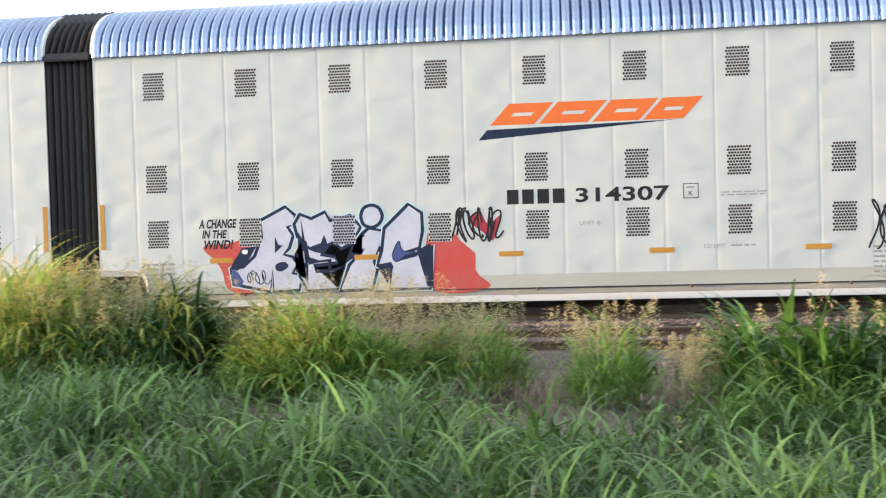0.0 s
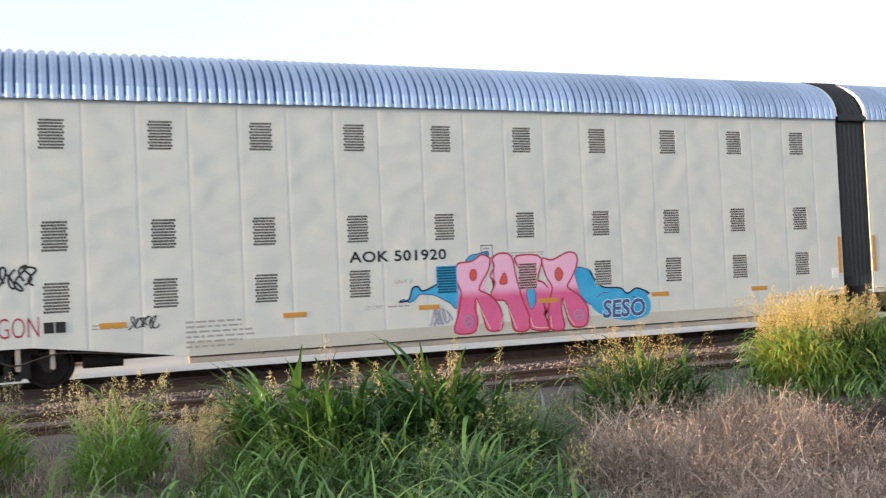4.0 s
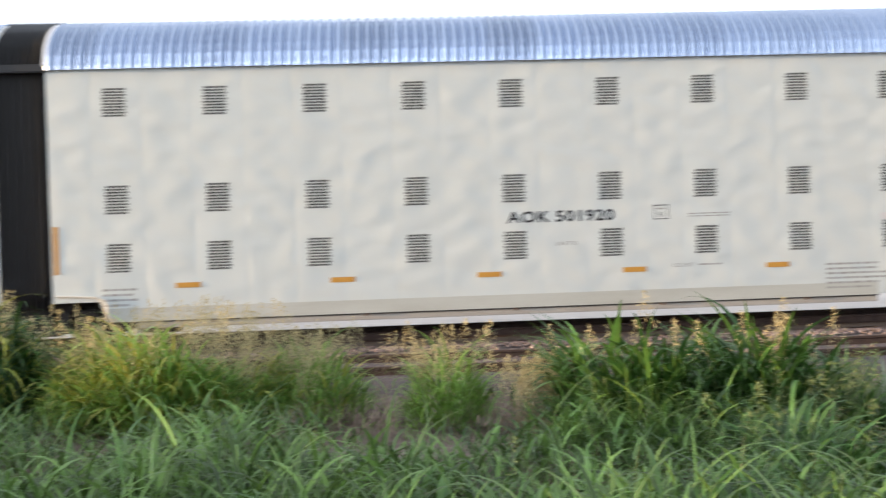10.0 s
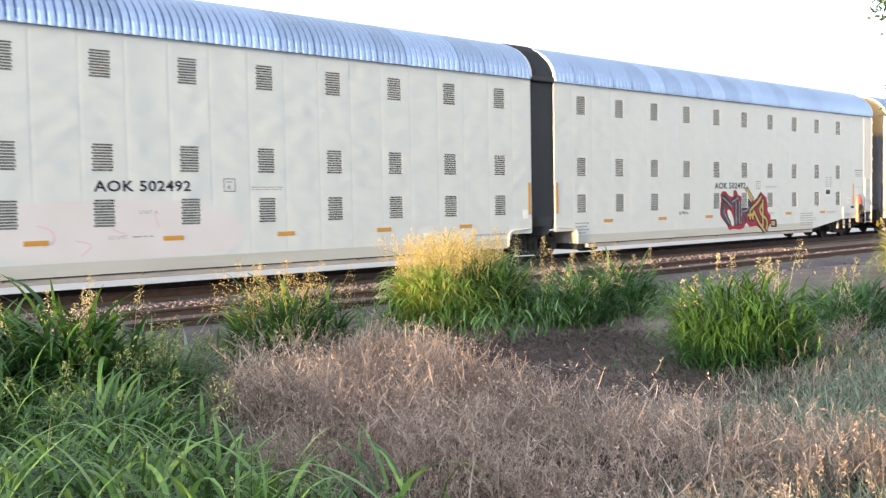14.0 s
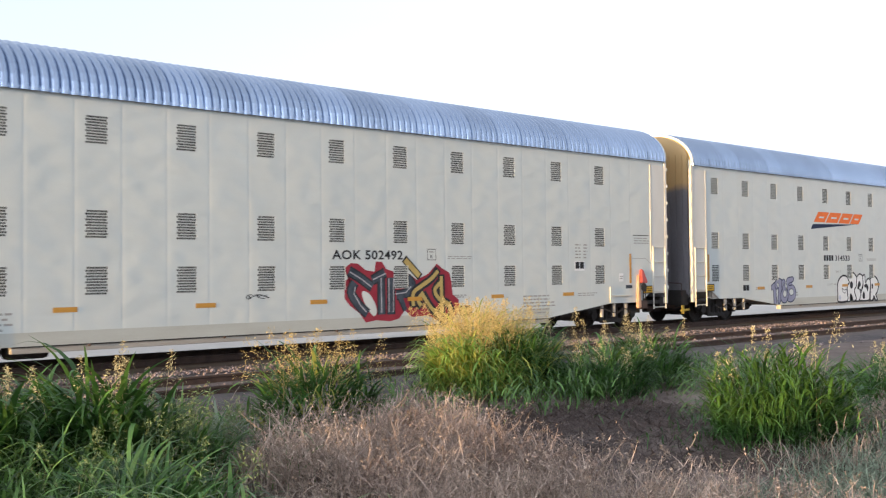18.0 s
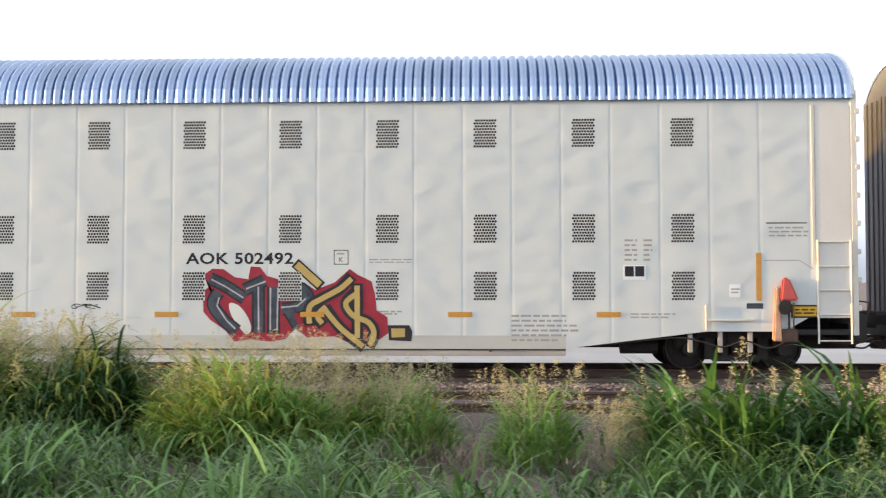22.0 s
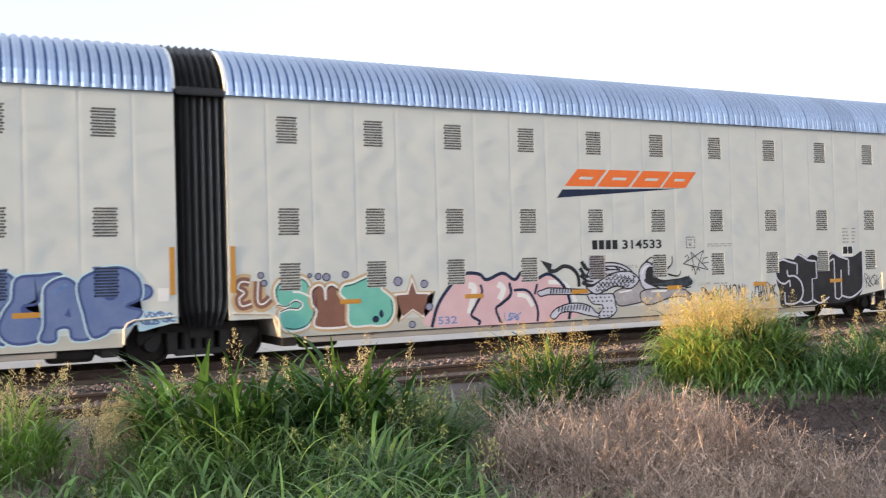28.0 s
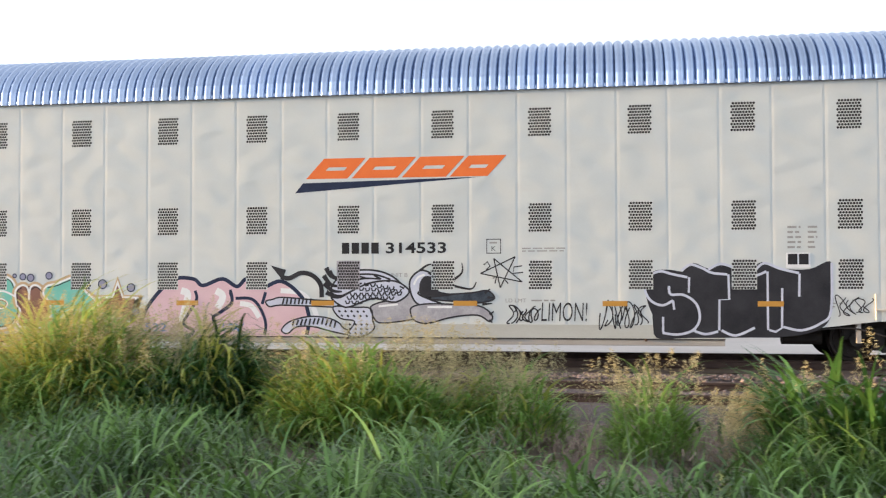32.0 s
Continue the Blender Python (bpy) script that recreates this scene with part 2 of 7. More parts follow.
def box(bm, x0, x1, y0, y1, z0, z1, bevel=0.0):
    r = bmesh.ops.create_cube(bm, size=1.0, matrix=Matrix.LocRotScale(((x0 + x1) / 2, (y0 + y1) / 2, (z0 + z1) / 2), None, (x1 - x0, y1 - y0, z1 - z0)))
    if bevel:
        edges = list({e for v in r["verts"] for e in v.link_edges})
        bmesh.ops.bevel(bm, geom=edges, offset=bevel, segments=2, affect="EDGES")
    return r["verts"]


def tube(bm, a, b, r, sides=8):
    a, b = Vector(a), Vector(b)
    d = b - a
    m = Matrix.Translation((a + b) / 2) @ d.to_track_quat("Z", "Y").to_matrix().to_4x4()
    return bmesh.ops.create_cone(bm, cap_ends=True, segments=sides, radius1=r, radius2=r, depth=d.length, matrix=m)["verts"]


def pipe(bm, pts, r, sides=6):
    """One round tube swept along a bent line."""
    pts = [Vector(p) for p in pts]
    rings = []
    for i, p in enumerate(pts):
        d = (pts[min(i + 1, len(pts) - 1)] - pts[max(i - 1, 0)]).normalized()
        m = Matrix.Translation(p) @ d.to_track_quat("Z", "Y").to_matrix().to_4x4()
        rings.append([bm.verts.new(m @ Vector((r * math.cos(2 * math.pi * k / sides), r * math.sin(2 * math.pi * k / sides), 0))) for k in range(sides)])
    for p, q in zip(rings, rings[1:]):
        for k in range(sides):
            bm.faces.new((p[k], p[(k + 1) % sides], q[(k + 1) % sides], q[k]))
    bm.faces.new(rings[0][::-1])
    bm.faces.new(rings[-1])


def lathe(bm, profile, axis="y", sides=20, at=(0, 0, 0)):
    """Turn a profile of (radius, along) round an axis."""
    rings = []
    for r, h in profile:
        ring = []
        for i in range(sides):
            a = 2 * math.pi * i / sides
            c, s = r * math.cos(a), r * math.sin(a)
            v = (c, h, s) if axis == "y" else (c, s, h)
            ring.append(bm.verts.new(Vector(v) + Vector(at)))
        rings.append(ring)
    for p, q in zip(rings, rings[1:]):
        for i in range(sides):
            bm.faces.new((p[i], p[(i + 1) % sides], q[(i + 1) % sides], q[i]))
    bm.faces.new(rings[0])
    bm.faces.new(rings[-1][::-1])


# ---------------------------------------------------------------- ground and tracks
RAIL_Z = -0.1
def ground_sheet():
    xs = np.concatenate([np.linspace(-3000, -60, 12), np.linspace(-50, 70, 121), np.linspace(80, 3000, 12)])
    ys = np.concatenate([np.linspace(-3000, -20, 8), np.linspace(-15, 30, 60), np.linspace(35, 3000, 14)])
    vs, fs = [], []
    for j, y in enumerate(ys):
        for i, x in enumerate(xs):
            z = -0.32 + 0.05 * noise.noise((x * 0.35, y * 0.35, 3)) + 0.02 * noise.noise((x * 1.3, y * 1.3, 7))
            if 12.3 < y < 22:
                z = min(z, -0.34)
            if y > 22:
                z = -0.4
            vs.append((x, y, z))
    w = len(xs)
    for j in range(len(ys) - 1):
        for i in range(w - 1):
            fs.append((j * w + i, j * w + i + 1, (j + 1) * w + i + 1, (j + 1) * w + i))
    return tagged(new("ground", mesh_of("ground", vs, fs, M["earth"], True)), "dry brown earth beside the railway track", "ground", kind="structure")


ground_sheet()
bm = bmesh.new()
box(bm, -400, 400, 22.6, 60, -0.6, -0.3, 0)
tagged(new("pavement", mesh_from("pavement", bm, M["concrete"])), "pale sunlit concrete lot behind the railway", "pavement", kind="structure")


def ballast_bed(name, centre, half, top, foot):
    xs = np.linspace(-120, 160, 561)
    prof = [(-half - foot, -0.26), (-half, top), (-half * 0.5, top + 0.01), (0, top - 0.01), (half * 0.5, top + 0.01), (half, top), (half + foot, -0.26)]
    vs = []
    for x in xs:
        for k, (o, z) in enumerate(prof):
            vs.append((x, centre + o + 0.12 * noise.noise((x * 0.7, o, 1)), z + (0.03 * noise.noise((x * 2.1, o * 2, 5)) if 0 < k < 6 else 0)))
    n = len(prof)
    fs = [(i * n + k, (i + 1) * n + k, (i + 1) * n + k + 1, i * n + k + 1) for i in range(len(xs) - 1) for k in range(n - 1)]
    return mesh_of(name, vs, fs, M["ballast"], True)


RAIL = [(-0.07, -0.17), (0.07, -0.17), (0.07, -0.157), (0.012, -0.135), (0.012, -0.045), (0.037, -0.035), (0.037, -0.004), (0.028, 0.0),
        (-0.028, 0.0), (-0.037, -0.004), (-0.037, -0.035), (-0.012, -0.045), (-0.012, -0.135), (-0.07, -0.157)]


def rail_mesh(name):
    n = len(RAIL)
    vs = [(x, y, z) for x in (-130.0, 190.0) for y, z in RAIL]
    fs = [(i, (i + 1) % n, n + (i + 1) % n, n + i) for i in range(n)] + [tuple(range(n))[::-1], tuple(range(n, 2 * n))]
    return mesh_of(name, vs, fs, M["rust"])


def track(label, centre, z, half, foot, ties, sunk=0.0):
    t = thing("railway_track", label, "railway track", 0, centre, z, kind="structure")
    me = rail_mesh("rail")
    put("rail", me, t, 0, -0.7525, 0)
    put("rail", me, t, 0, 0.7525, 0)
    bed = ballast_bed("ballast", 0, half, -0.2 + sunk, foot)
    put("ballast", bed, t)
    if not sunk:
        # dark strip between the rails, for the shaded bed
        put("track_bed", mesh_of("track_bed", [(x, y, z) for x in (-130, 190) for y, z in ((-1.5, -0.17), (-1.35, -0.165), (1.35, -0.165), (1.5, -0.17))],
                                 [(0, 4, 5, 1), (1, 5, 6, 2), (2, 6, 7, 3)], M["ballast_shade"]), t, label="ballast between the rails, coloured dark for shade under the train")
    bm = bmesh.new()
    box(bm, -0.11, 0.11, -1.3, 1.3, -0.36, -0.172, 0.012)
    tie = mesh_from("tie", bm, M["tie"])
    for i in range(ties):
        o = put("tie", tie, t, -22 + i * 0.56 + random.uniform(-0.03, 0.03), random.uniform(-0.04, 0.04), random.uniform(-0.012, 0.0) - 0.04 * (sunk > 0))
        o.rotation_euler.z = random.uniform(-0.02, 0.02)
    return t


track("main railway track with rusty rails on stone ballast", 19.57, RAIL_Z, 1.75, 0.8, 120)
track("rusty siding track half sunk in stone ballast", 14.25, RAIL_Z, 1.5, 0.5, 120, 0.06)

# ---------------------------------------------------------------- the train
P = 1.83            # vent pitch
LEN = 11.37 * P     # length of a body
HALF = 1.52         # half its width
EAVE, SILL, CREST = 5.04, 0.35, 6.04
ROWS = (4.365, 2.58, 1.51)     # vent centres above the rail
VW, VH = 0.44, 0.54
UNITS = [("A", -21.42), ("B", 0.38), ("A", 22.64), ("B", 44.38), ("A", 66.53), ("B", 88.33), ("A", 110.57), ("B", 132.33), ("A", 154.58)]
AXLE_R = 0.42


def vents_of(kind):
    if kind == "B":
        return [0.66 * P + k * P for k in range(10)]
    return [0.69 * P + k * P for k in range(11)]


def sheet_columns(width, vent):
    return [0.0, 0.045, 0.095] + ([width / 2 - VW / 2, width / 2 + VW / 2] if vent else [width / 2]) + [width]


def sheet_mesh(width, vent, lows, z1):
    """A side sheet with a folded groove along its edge and, where vent, three rectangular openings. Origin at its left edge, outer face y = 0."""
    bm = bmesh.new()
    xs = sheet_columns(width, vent)
    zs = [max(lows) + 0.06]
    if vent:
        for c in sorted(ROWS):
            zs += [c - VH / 2, c + VH / 2]
    else:
        zs += [1.5, 2.6, 4.3]
    zs.append(z1)
    grid = {}
    for i, x in enumerate(xs):
        for j, z in enumerate(zs):
            grid[i, j] = bm.verts.new((x, 0.0022 if i == 1 else 0.0, lows[i] if j == 0 else z))
    for i in range(len(xs) - 1):
        for j in range(len(zs) - 1):
            if vent and i == 3 and j % 2 == 1:
                continue
            bm.faces.new((grid[i, j], grid[i + 1, j], grid[i + 1, j + 1], grid[i, j + 1]))
    r = bmesh.ops.extrude_face_region(bm, geom=bm.faces[:])
    bmesh.ops.translate(bm, verts=[g for g in r["geom"] if isinstance(g, bmesh.types.BMVert)], vec=(0, 0.03, 0))
    bmesh.ops.recalc_face_normals(bm, faces=bm.faces)
    return mesh_from("side_sheet", bm, M["cream"])


def vent_mesh():
    """A thin plate with staggered rows of round holes."""
    bm = bmesh.new()
    cols, rows_n = 8, 10
    dx, dz = VW / (cols + 0.5), VH / rows_n

    def quad(x0, x1, z0, z1):
        bm.faces.new([bm.verts.new(q) for q in ((x0, 0, z0), (x1, 0, z0), (x1, 0, z1), (x0, 0, z1))])
    for j in range(rows_n):
        shift = dx / 2 if j % 2 else 0
        left = -VW / 2 + shift
        z0, z1 = -VH / 2 + j * dz, -VH / 2 + (j + 1) * dz
        quad(-VW / 2 - 0.012, left, z0, z1)
        quad(left + cols * dx, VW / 2 + 0.012, z0, z1)
        for i in range(cols):
            cx, cz = left + (i + 0.5) * dx, (z0 + z1) / 2
            hole = [bm.verts.new((cx + 0.45 * dx * math.cos(a), 0, cz + 0.44 * dz * math.sin(a))) for a in [math.pi / 4 + q * math.pi / 4 for q in range(8)]]
            rim = [bm.verts.new(q) for q in ((cx + dx / 2, 0, z1), (cx, 0, z1), (cx - dx / 2, 0, z1), (cx - dx / 2, 0, cz),
                                             (cx - dx / 2, 0, z0), (cx, 0, z0), (cx + dx / 2, 0, z0), (cx + dx / 2, 0, cz))]
            for q in range(8):
                bm.faces.new((hole[q], rim[q], rim[(q + 1) % 8], hole[(q + 1) % 8]))
    quad(-VW / 2 - 0.012, VW / 2 + 0.012, -VH / 2 - 0.012, -VH / 2)
    quad(-VW / 2 - 0.012, VW / 2 + 0.012, VH / 2, VH / 2 + 0.012)
    return mesh_from("vent", bm, M["cream"])


def roof_profile(n=16):
    out = []
    for i in range(n + 1):
        a = math.pi * i / n
        out.append((-HALF * math.cos(a), math.sin(a)))
    return out


def roof_panel_mesh(width):
    """One roof sheet with five corrugations, arched from eave to eave."""
    prof = roof_profile(18)
    steps = 60
    vs, fs = [], []
    for i in range(steps + 1):
        x = width * i / steps
        wave = -0.03 + 0.085 * abs(math.sin(math.pi * 5 * i / steps)) ** 0.55 + (0.01 if i in (0, 1) else 0)
        for y, h in prof:
            rise = CREST - EAVE
            n = Vector((y / HALF ** 2, h * rise / rise ** 2)).normalized()
            vs.append((x, y + n.x * (wave + 0.03), EAVE + h * rise + n.y * (wave + 0.03)))
        # hanging lip at both eaves
    n = len(prof)
    for i in range(steps):
        for k in range(n - 1):
            fs.append((i * n + k, (i + 1) * n + k, (i + 1) * n + k + 1, i * n + k + 1))
    base = len(vs)
    for side, k in ((-1, 0), (1, n - 1)):
        for i in range(steps + 1):
            v = vs[i * n + k]
            vs.append((v[0], v[1], EAVE - 0.07))
        b = len(vs) - steps - 1
        for i in range(steps):
            fs.append((i * n + k, (i + 1) * n + k, b + i + 1, b + i))
    return mesh_of("roof_panel", vs, fs, M["zinc"])


def side_bottom(x, kind):
    """Height of the lower edge of the side along a body: it rises over the trucks."""
    d_end = x if kind == "A" else LEN - x      # distance from the coupler end
    d_bel = LEN - x if kind == "A" else x
    if d_end < 1.1:
        return 0.93
    if d_end < 2.7:
        return 0.67
    if d_end < 5.3:
        return 0.67 - (d_end - 2.7) / 2.6 * (0.67 - SILL)
    if d_bel < 0.86:
        return 0.72
    if d_bel < 0.98:
        return 0.72 - (d_bel - 0.86) / 0.12 * (0.72 - SILL)
    return SILL


SHEET = {}
bm = bmesh.new()
bmesh.ops.create_uvsphere(bm, u_segments=8, v_segments=5, radius=0.028)
BOLT = mesh_from("sill_bolt", bm, M["rust"], True)
VENT = vent_mesh()
NP = 23
ROOF = roof_panel_mesh(LEN / NP)


def bogie_meshes():
    bm = bmesh.new()
    # cast side frame: top bar, two drops to the axle boxes, spring nest
    for s in (-1, 1):
        y0, y1 = (s * 0.98 - 0.08, s * 0.98 + 0.08)
        box(bm, -0.75, 0.75, y0, y1, 0.62, 0.78, 0.02)
        box(bm, -1.15, -0.7, y0, y1, 0.42, 0.66, 0.03)
        box(bm, 0.7, 1.15, y0, y1, 0.42, 0.66, 0.03)
        box(bm, -0.45, 0.45, y0, y1, 0.18, 0.30, 0.02)
        for x in (-0.5, 0.5):
            vs = box(bm, x - 0.1, x + 0.1, y0, y1, 0.22, 0.68, 0.02)
        for x in (-0.22, 0.0, 0.22):
            tube(bm, (x, s * 0.98, 0.28), (x, s * 0.98, 0.63), 0.085, 10)
        for x in (-0.89, 0.89):
            tube(bm, (x, s * 0.9, AXLE_R), (x, s * 1.12, AXLE_R), 0.13, 12)
    box(bm, -0.2, 0.2, -1.1, 1.1, 0.5, 0.74, 0.03)
    box(bm, -0.5, 0.5, -0.55, 0.55, 0.2, 0.52, 0.03)          # brake beams and rigging between the wheels
    frame_me = mesh_from("truck_frame", bm, M["steel"])
    bm = bmesh.new()
    for s in (-1, 1):
        prof = [(0.2, s * 0.68), (0.2, s * 0.66), (0.36, s * 0.69), (AXLE_R + 0.025, s * 0.685), (AXLE_R, s * 0.72), (AXLE_R - 0.01, s * 0.81), (0.36, s * 0.815),
                (0.34, s * 0.775), (0.16, s * 0.79), (0.12, s * 0.83), (0.09, s * 0.83)]
        lathe(bm, prof, "y", 24)
        for k in range(5):
            a = k * 2 * math.pi / 5
            tube(bm, (0.25 * math.cos(a), s * 0.775, 0.25 * math.sin(a)), (0.25 * math.cos(a), s * 0.80, 0.25 * math.sin(a)), 0.035, 6)
    tube(bm, (0, -0.9, 0), (0, 0.9, 0), 0.08, 10)
    wheel_me = mesh_from("wheelset", bm, M["wheel"])
    return frame_me, wheel_me


FRAME_ME, WHEEL_ME = bogie_meshes()
WHEELS = []
CARS = []
VENTS = {}


def bogie(unit, x):
    b = put("truck", FRAME_ME, unit, x, 0, RAIL_Z, "black steel four-wheel truck")
    for dx in (-0.89, 0.89):
        w = put("wheelset", WHEEL_ME, b, dx, 0, AXLE_R, "worn steel wheelset")
        WHEELS.append((w, dx))
    return b


def end_mesh(thick):
    """An end wall in the body's arched section."""
    bm = bmesh.new()
    ring = [(-HALF + 0.02, 0.8)] + [(y * 0.99, EAVE + h * (CREST - EAVE)) for y, h in roof_profile(18)] + [(HALF - 0.02, 0.8)]
    a = [bm.verts.new((0, y, z)) for y, z in ring]
    b = [bm.verts.new((thick, y, z)) for y, z in ring]
    bm.faces.new(a[::-1])
    bm.faces.new(b)
    for i in range(len(ring)):
        j = (i + 1) % len(ring)
        bm.faces.new((a[i], a[j], b[j], b[i]))
    bmesh.ops.recalc_face_normals(bm, faces=bm.faces)
    return bm


def roof_end_mesh():
    """White painted hoop that closes the roof at a body's end."""
    bm = bmesh.new()
    prof = roof_profile(18)
    rows = []
    for x in (0.0, 0.16):
        for g in (0.062, 0.0):
            row = []
            for y, h in prof:
                rise = CREST - EAVE
                nn = Vector((y / HALF ** 2, h / rise)).normalized()
                row.append(bm.verts.new((x, y + nn.x * g, EAVE + h * rise + nn.y * g)))
            rows.append(row)
    for p, q in ((0, 1), (0, 2), (2, 3), (1, 3)):
        for i in range(len(prof) - 1):
            bm.faces.new((rows[p][i], rows[p][i + 1], rows[q][i + 1], rows[q][i]))
    bmesh.ops.recalc_face_normals(bm, faces=bm.faces)
    return mesh_from("roof_hoop", bm, M["white"])


HOOP = roof_end_mesh()
END = mesh_from("end_door", end_mesh(0.06), M["door"])
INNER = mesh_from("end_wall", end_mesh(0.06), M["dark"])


def autorack(kind, x0, label):
    car = thing("autorack_car", label, "freight car", x0, 19.57, 0, group="autorack train")
    CARS.append((car, x0))
    vents = vents_of(kind)
    w = P / 2
    edges = [0.0]
    x = vents[0] - w / 2
    while x > 0.05:
        edges.append(x)
        x -= w
    edges = sorted(edges)
    x = vents[0] - w / 2
    while x + w < LEN - 0.05:
        x += w
        edges.append(x)
    if LEN - edges[-1] > 0.05:
        edges.append(LEN)
    for a, b in zip(edges, edges[1:]):
        vent = any(abs((a + b) / 2 - v) < 0.02 for v in vents)
        lows = tuple(round(side_bottom(min(max(a + x, a + 0.01), b - 0.01), kind), 3) for x in sheet_columns(b - a, vent))
        key = (round(b - a, 3), vent, lows)
        if key not in SHEET:
            SHEET[key] = sheet_mesh(b - a, vent, lows, EAVE)
        put("side_sheet", SHEET[key], car, a, -HALF, 0)
        if vent:
            for r in ROWS:
                VENTS[x0, round((a + b) / 2, 1), r] = put("vent", VENT, car, (a + b) / 2, -HALF - 0.0006, r)
    # lower sill, following the rise over the trucks
    xs = sorted({0.0, LEN, *[q if kind == "A" else LEN - q for q in (1.09, 1.11, 2.7, 5.3, LEN - 0.98, LEN - 0.86)]})
    bm = bmesh.new()
    lo = [(x, side_bottom(x, kind)) for x in xs]
    for (xa, za), (xb, zb) in zip(lo, lo[1:]):
        v = [bm.verts.new(q) for q in ((xa, -HALF + 0.05, za), (xb, -HALF + 0.05, zb), (xb, -HALF + 0.05, 1.0), (xa, -HALF + 0.05, 1.0))]
        bm.faces.new(v)
        v2 = [bm.verts.new(q) for q in ((xa, -HALF + 0.05, za), (xb, -HALF + 0.05, zb), (xb, HALF - 0.05, zb), (xa, HALF - 0.05, za))]
        bm.faces.new(v2)
    part("underframe", bm, M["sill"], car)
    bm = bmesh.new()
    a, b = (5.3, LEN - 2.1) if kind == "A" else (1.5, LEN - 5.3)
    box(bm, a, b, -HALF + 0.02, -HALF + 0.2, SILL - 0.14, SILL, 0.01)
    part("side_sill", bm, M["sill"], car)
    # dark strip drawn as the shadow line above the recessed sill
    bm = bmesh.new()
    box(bm, a, b, -HALF - 0.004, -HALF + 0.03, SILL - 0.03, SILL - 0.004, 0.004)
    part("drip_edge", bm, M["steel"], car, "dark strip for the shadow line over the sill")
    for k in range(5):
        put("sill_bolt", BOLT, car, a + (b - a) * (k + 0.5) / 5, -HALF - 0.004, SILL - 0.035)
    bm = bmesh.new()
    box(bm, 0.03, LEN - 0.03, HALF - 0.04, HALF, SILL + 0.45, EAVE)
    part("far_side_wall", bm, M["cream_trim"], car)
    # unseen box added so that the vent holes look dark
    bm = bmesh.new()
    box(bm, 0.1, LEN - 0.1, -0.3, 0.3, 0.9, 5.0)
    part("deck_load", bm, M["dark"], car, "added dark box that keeps the vent holes black")
    bm = bmesh.new()
    a, b = (0.2, 5.2) if kind == "A" else (LEN - 5.2, LEN - 0.2)
    box(bm, a, b, -0.42, 0.42, 0.3, 0.66, 0.02)
    part("centre_sill", bm, M["steel"], car)
    # corner rail, tank and cross member under the bellows end
    def B(d):
        return LEN - d if kind == "A" else d
    bm = bmesh.new()
    pipe(bm, [(B(d), -HALF - 0.02, z) for d, z in ((0.97, 0.38), (0.96, 0.66), (0.9, 0.76), (0.78, 0.81), (0.4, 0.83), (0.06, 0.85))], 0.02)
    part("corner_rail", bm, M["cream_trim"], car, "cream painted rail round the lower corner")
    bm = bmesh.new()
    lathe(bm, [(0.05, -0.42), (0.13, -0.38), (0.15, -0.3), (0.15, 0.3), (0.13, 0.38), (0.05, 0.42)], "y", 14)
    bmesh.ops.rotate(bm, verts=bm.verts[:], matrix=Matrix.Rotation(radians(90), 3, "Z"))
    bmesh.ops.translate(bm, verts=bm.verts[:], vec=(B(1.85), -HALF + 0.35, 0.24))
    part("air_tank", bm, M["steel"], car, "black cylindrical air tank")
    bm = bmesh.new()
    box(bm, min(B(1.05), B(1.35)), max(B(1.05), B(1.35)), -HALF + 0.1, HALF - 0.1, 0.16, 0.34, 0.02)
    part("cross_member", bm, M["steel"], car)
    for k in range(NP):
        put("roof_panel", ROOF, car, k * LEN / NP, 0, 0)
    bm = bmesh.new()
    box(bm, 0.0, LEN, -HALF - 0.03, -HALF + 0.01, EAVE - 0.05, EAVE + 0.012, 0.006)
    part("eave_trim", bm, M["zinc"], car)
    for x in (-0.02, LEN - 0.14):
        put("roof_hoop", HOOP, car, x, 0, 0)
    xe, xb = (0.0, LEN - 0.08) if kind == "A" else (LEN - 0.06, 0.02)
    put("end_door", END, car, xe, 0, 0, "weathered cream end door, top tinted for the sun")
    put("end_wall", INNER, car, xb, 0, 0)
    bogie(car, 2.05 if kind == "A" else LEN - 2.05)
    if kind == "A":
        bogie(car, LEN + 0.48)
        # bellows: ribbed black curtain between the two bodies
        bm = bmesh.new()
        n = 7
        gap = 0.98
        top = [(-HALF - 0.03, EAVE + 0.03), (-1.3, 5.52), (-0.98, 5.86), (-0.55, 6.08), (0.0, 6.14)]
        prof = [(-HALF + 0.16, 0.62), (-HALF + 0.09, 0.9), (-HALF + 0.09, 1.15), (-HALF + 0.09, EAVE - 0.06)] + top
        prof += [(-y, z) for y, z in prof[-2::-1]]
        rows = []
        for i in range(2 * n + 1):
            g = 0.075 if i % 2 else 0.0
            u = i / (2 * n) - 0.5
            rows.append([bm.verts.new((LEN + gap / 2 + gap * u * (0.72 if z < 0.8 else 0.9 if z < 1.0 else 1.0), y * (1 - g / HALF), z - (g if z > EAVE else 0))) for y, z in prof])
        for p, q in zip(rows, rows[1:]):
            for i in range(len(prof) - 1):
                bm.faces.new((p[i], p[i + 1], q[i + 1], q[i]))
        curtain = part("bellows", bm, M["rubber"], car, "black ribbed rubber bellows")
        bm = bmesh.new()
        box(bm, LEN + 0.03, LEN + gap - 0.03, -HALF - 0.05, -HALF + 0.06, EAVE - 0.1, EAVE + 0.05, 0.02)
        part("bellows_collar", bm, M["rubber"], curtain)
    return car


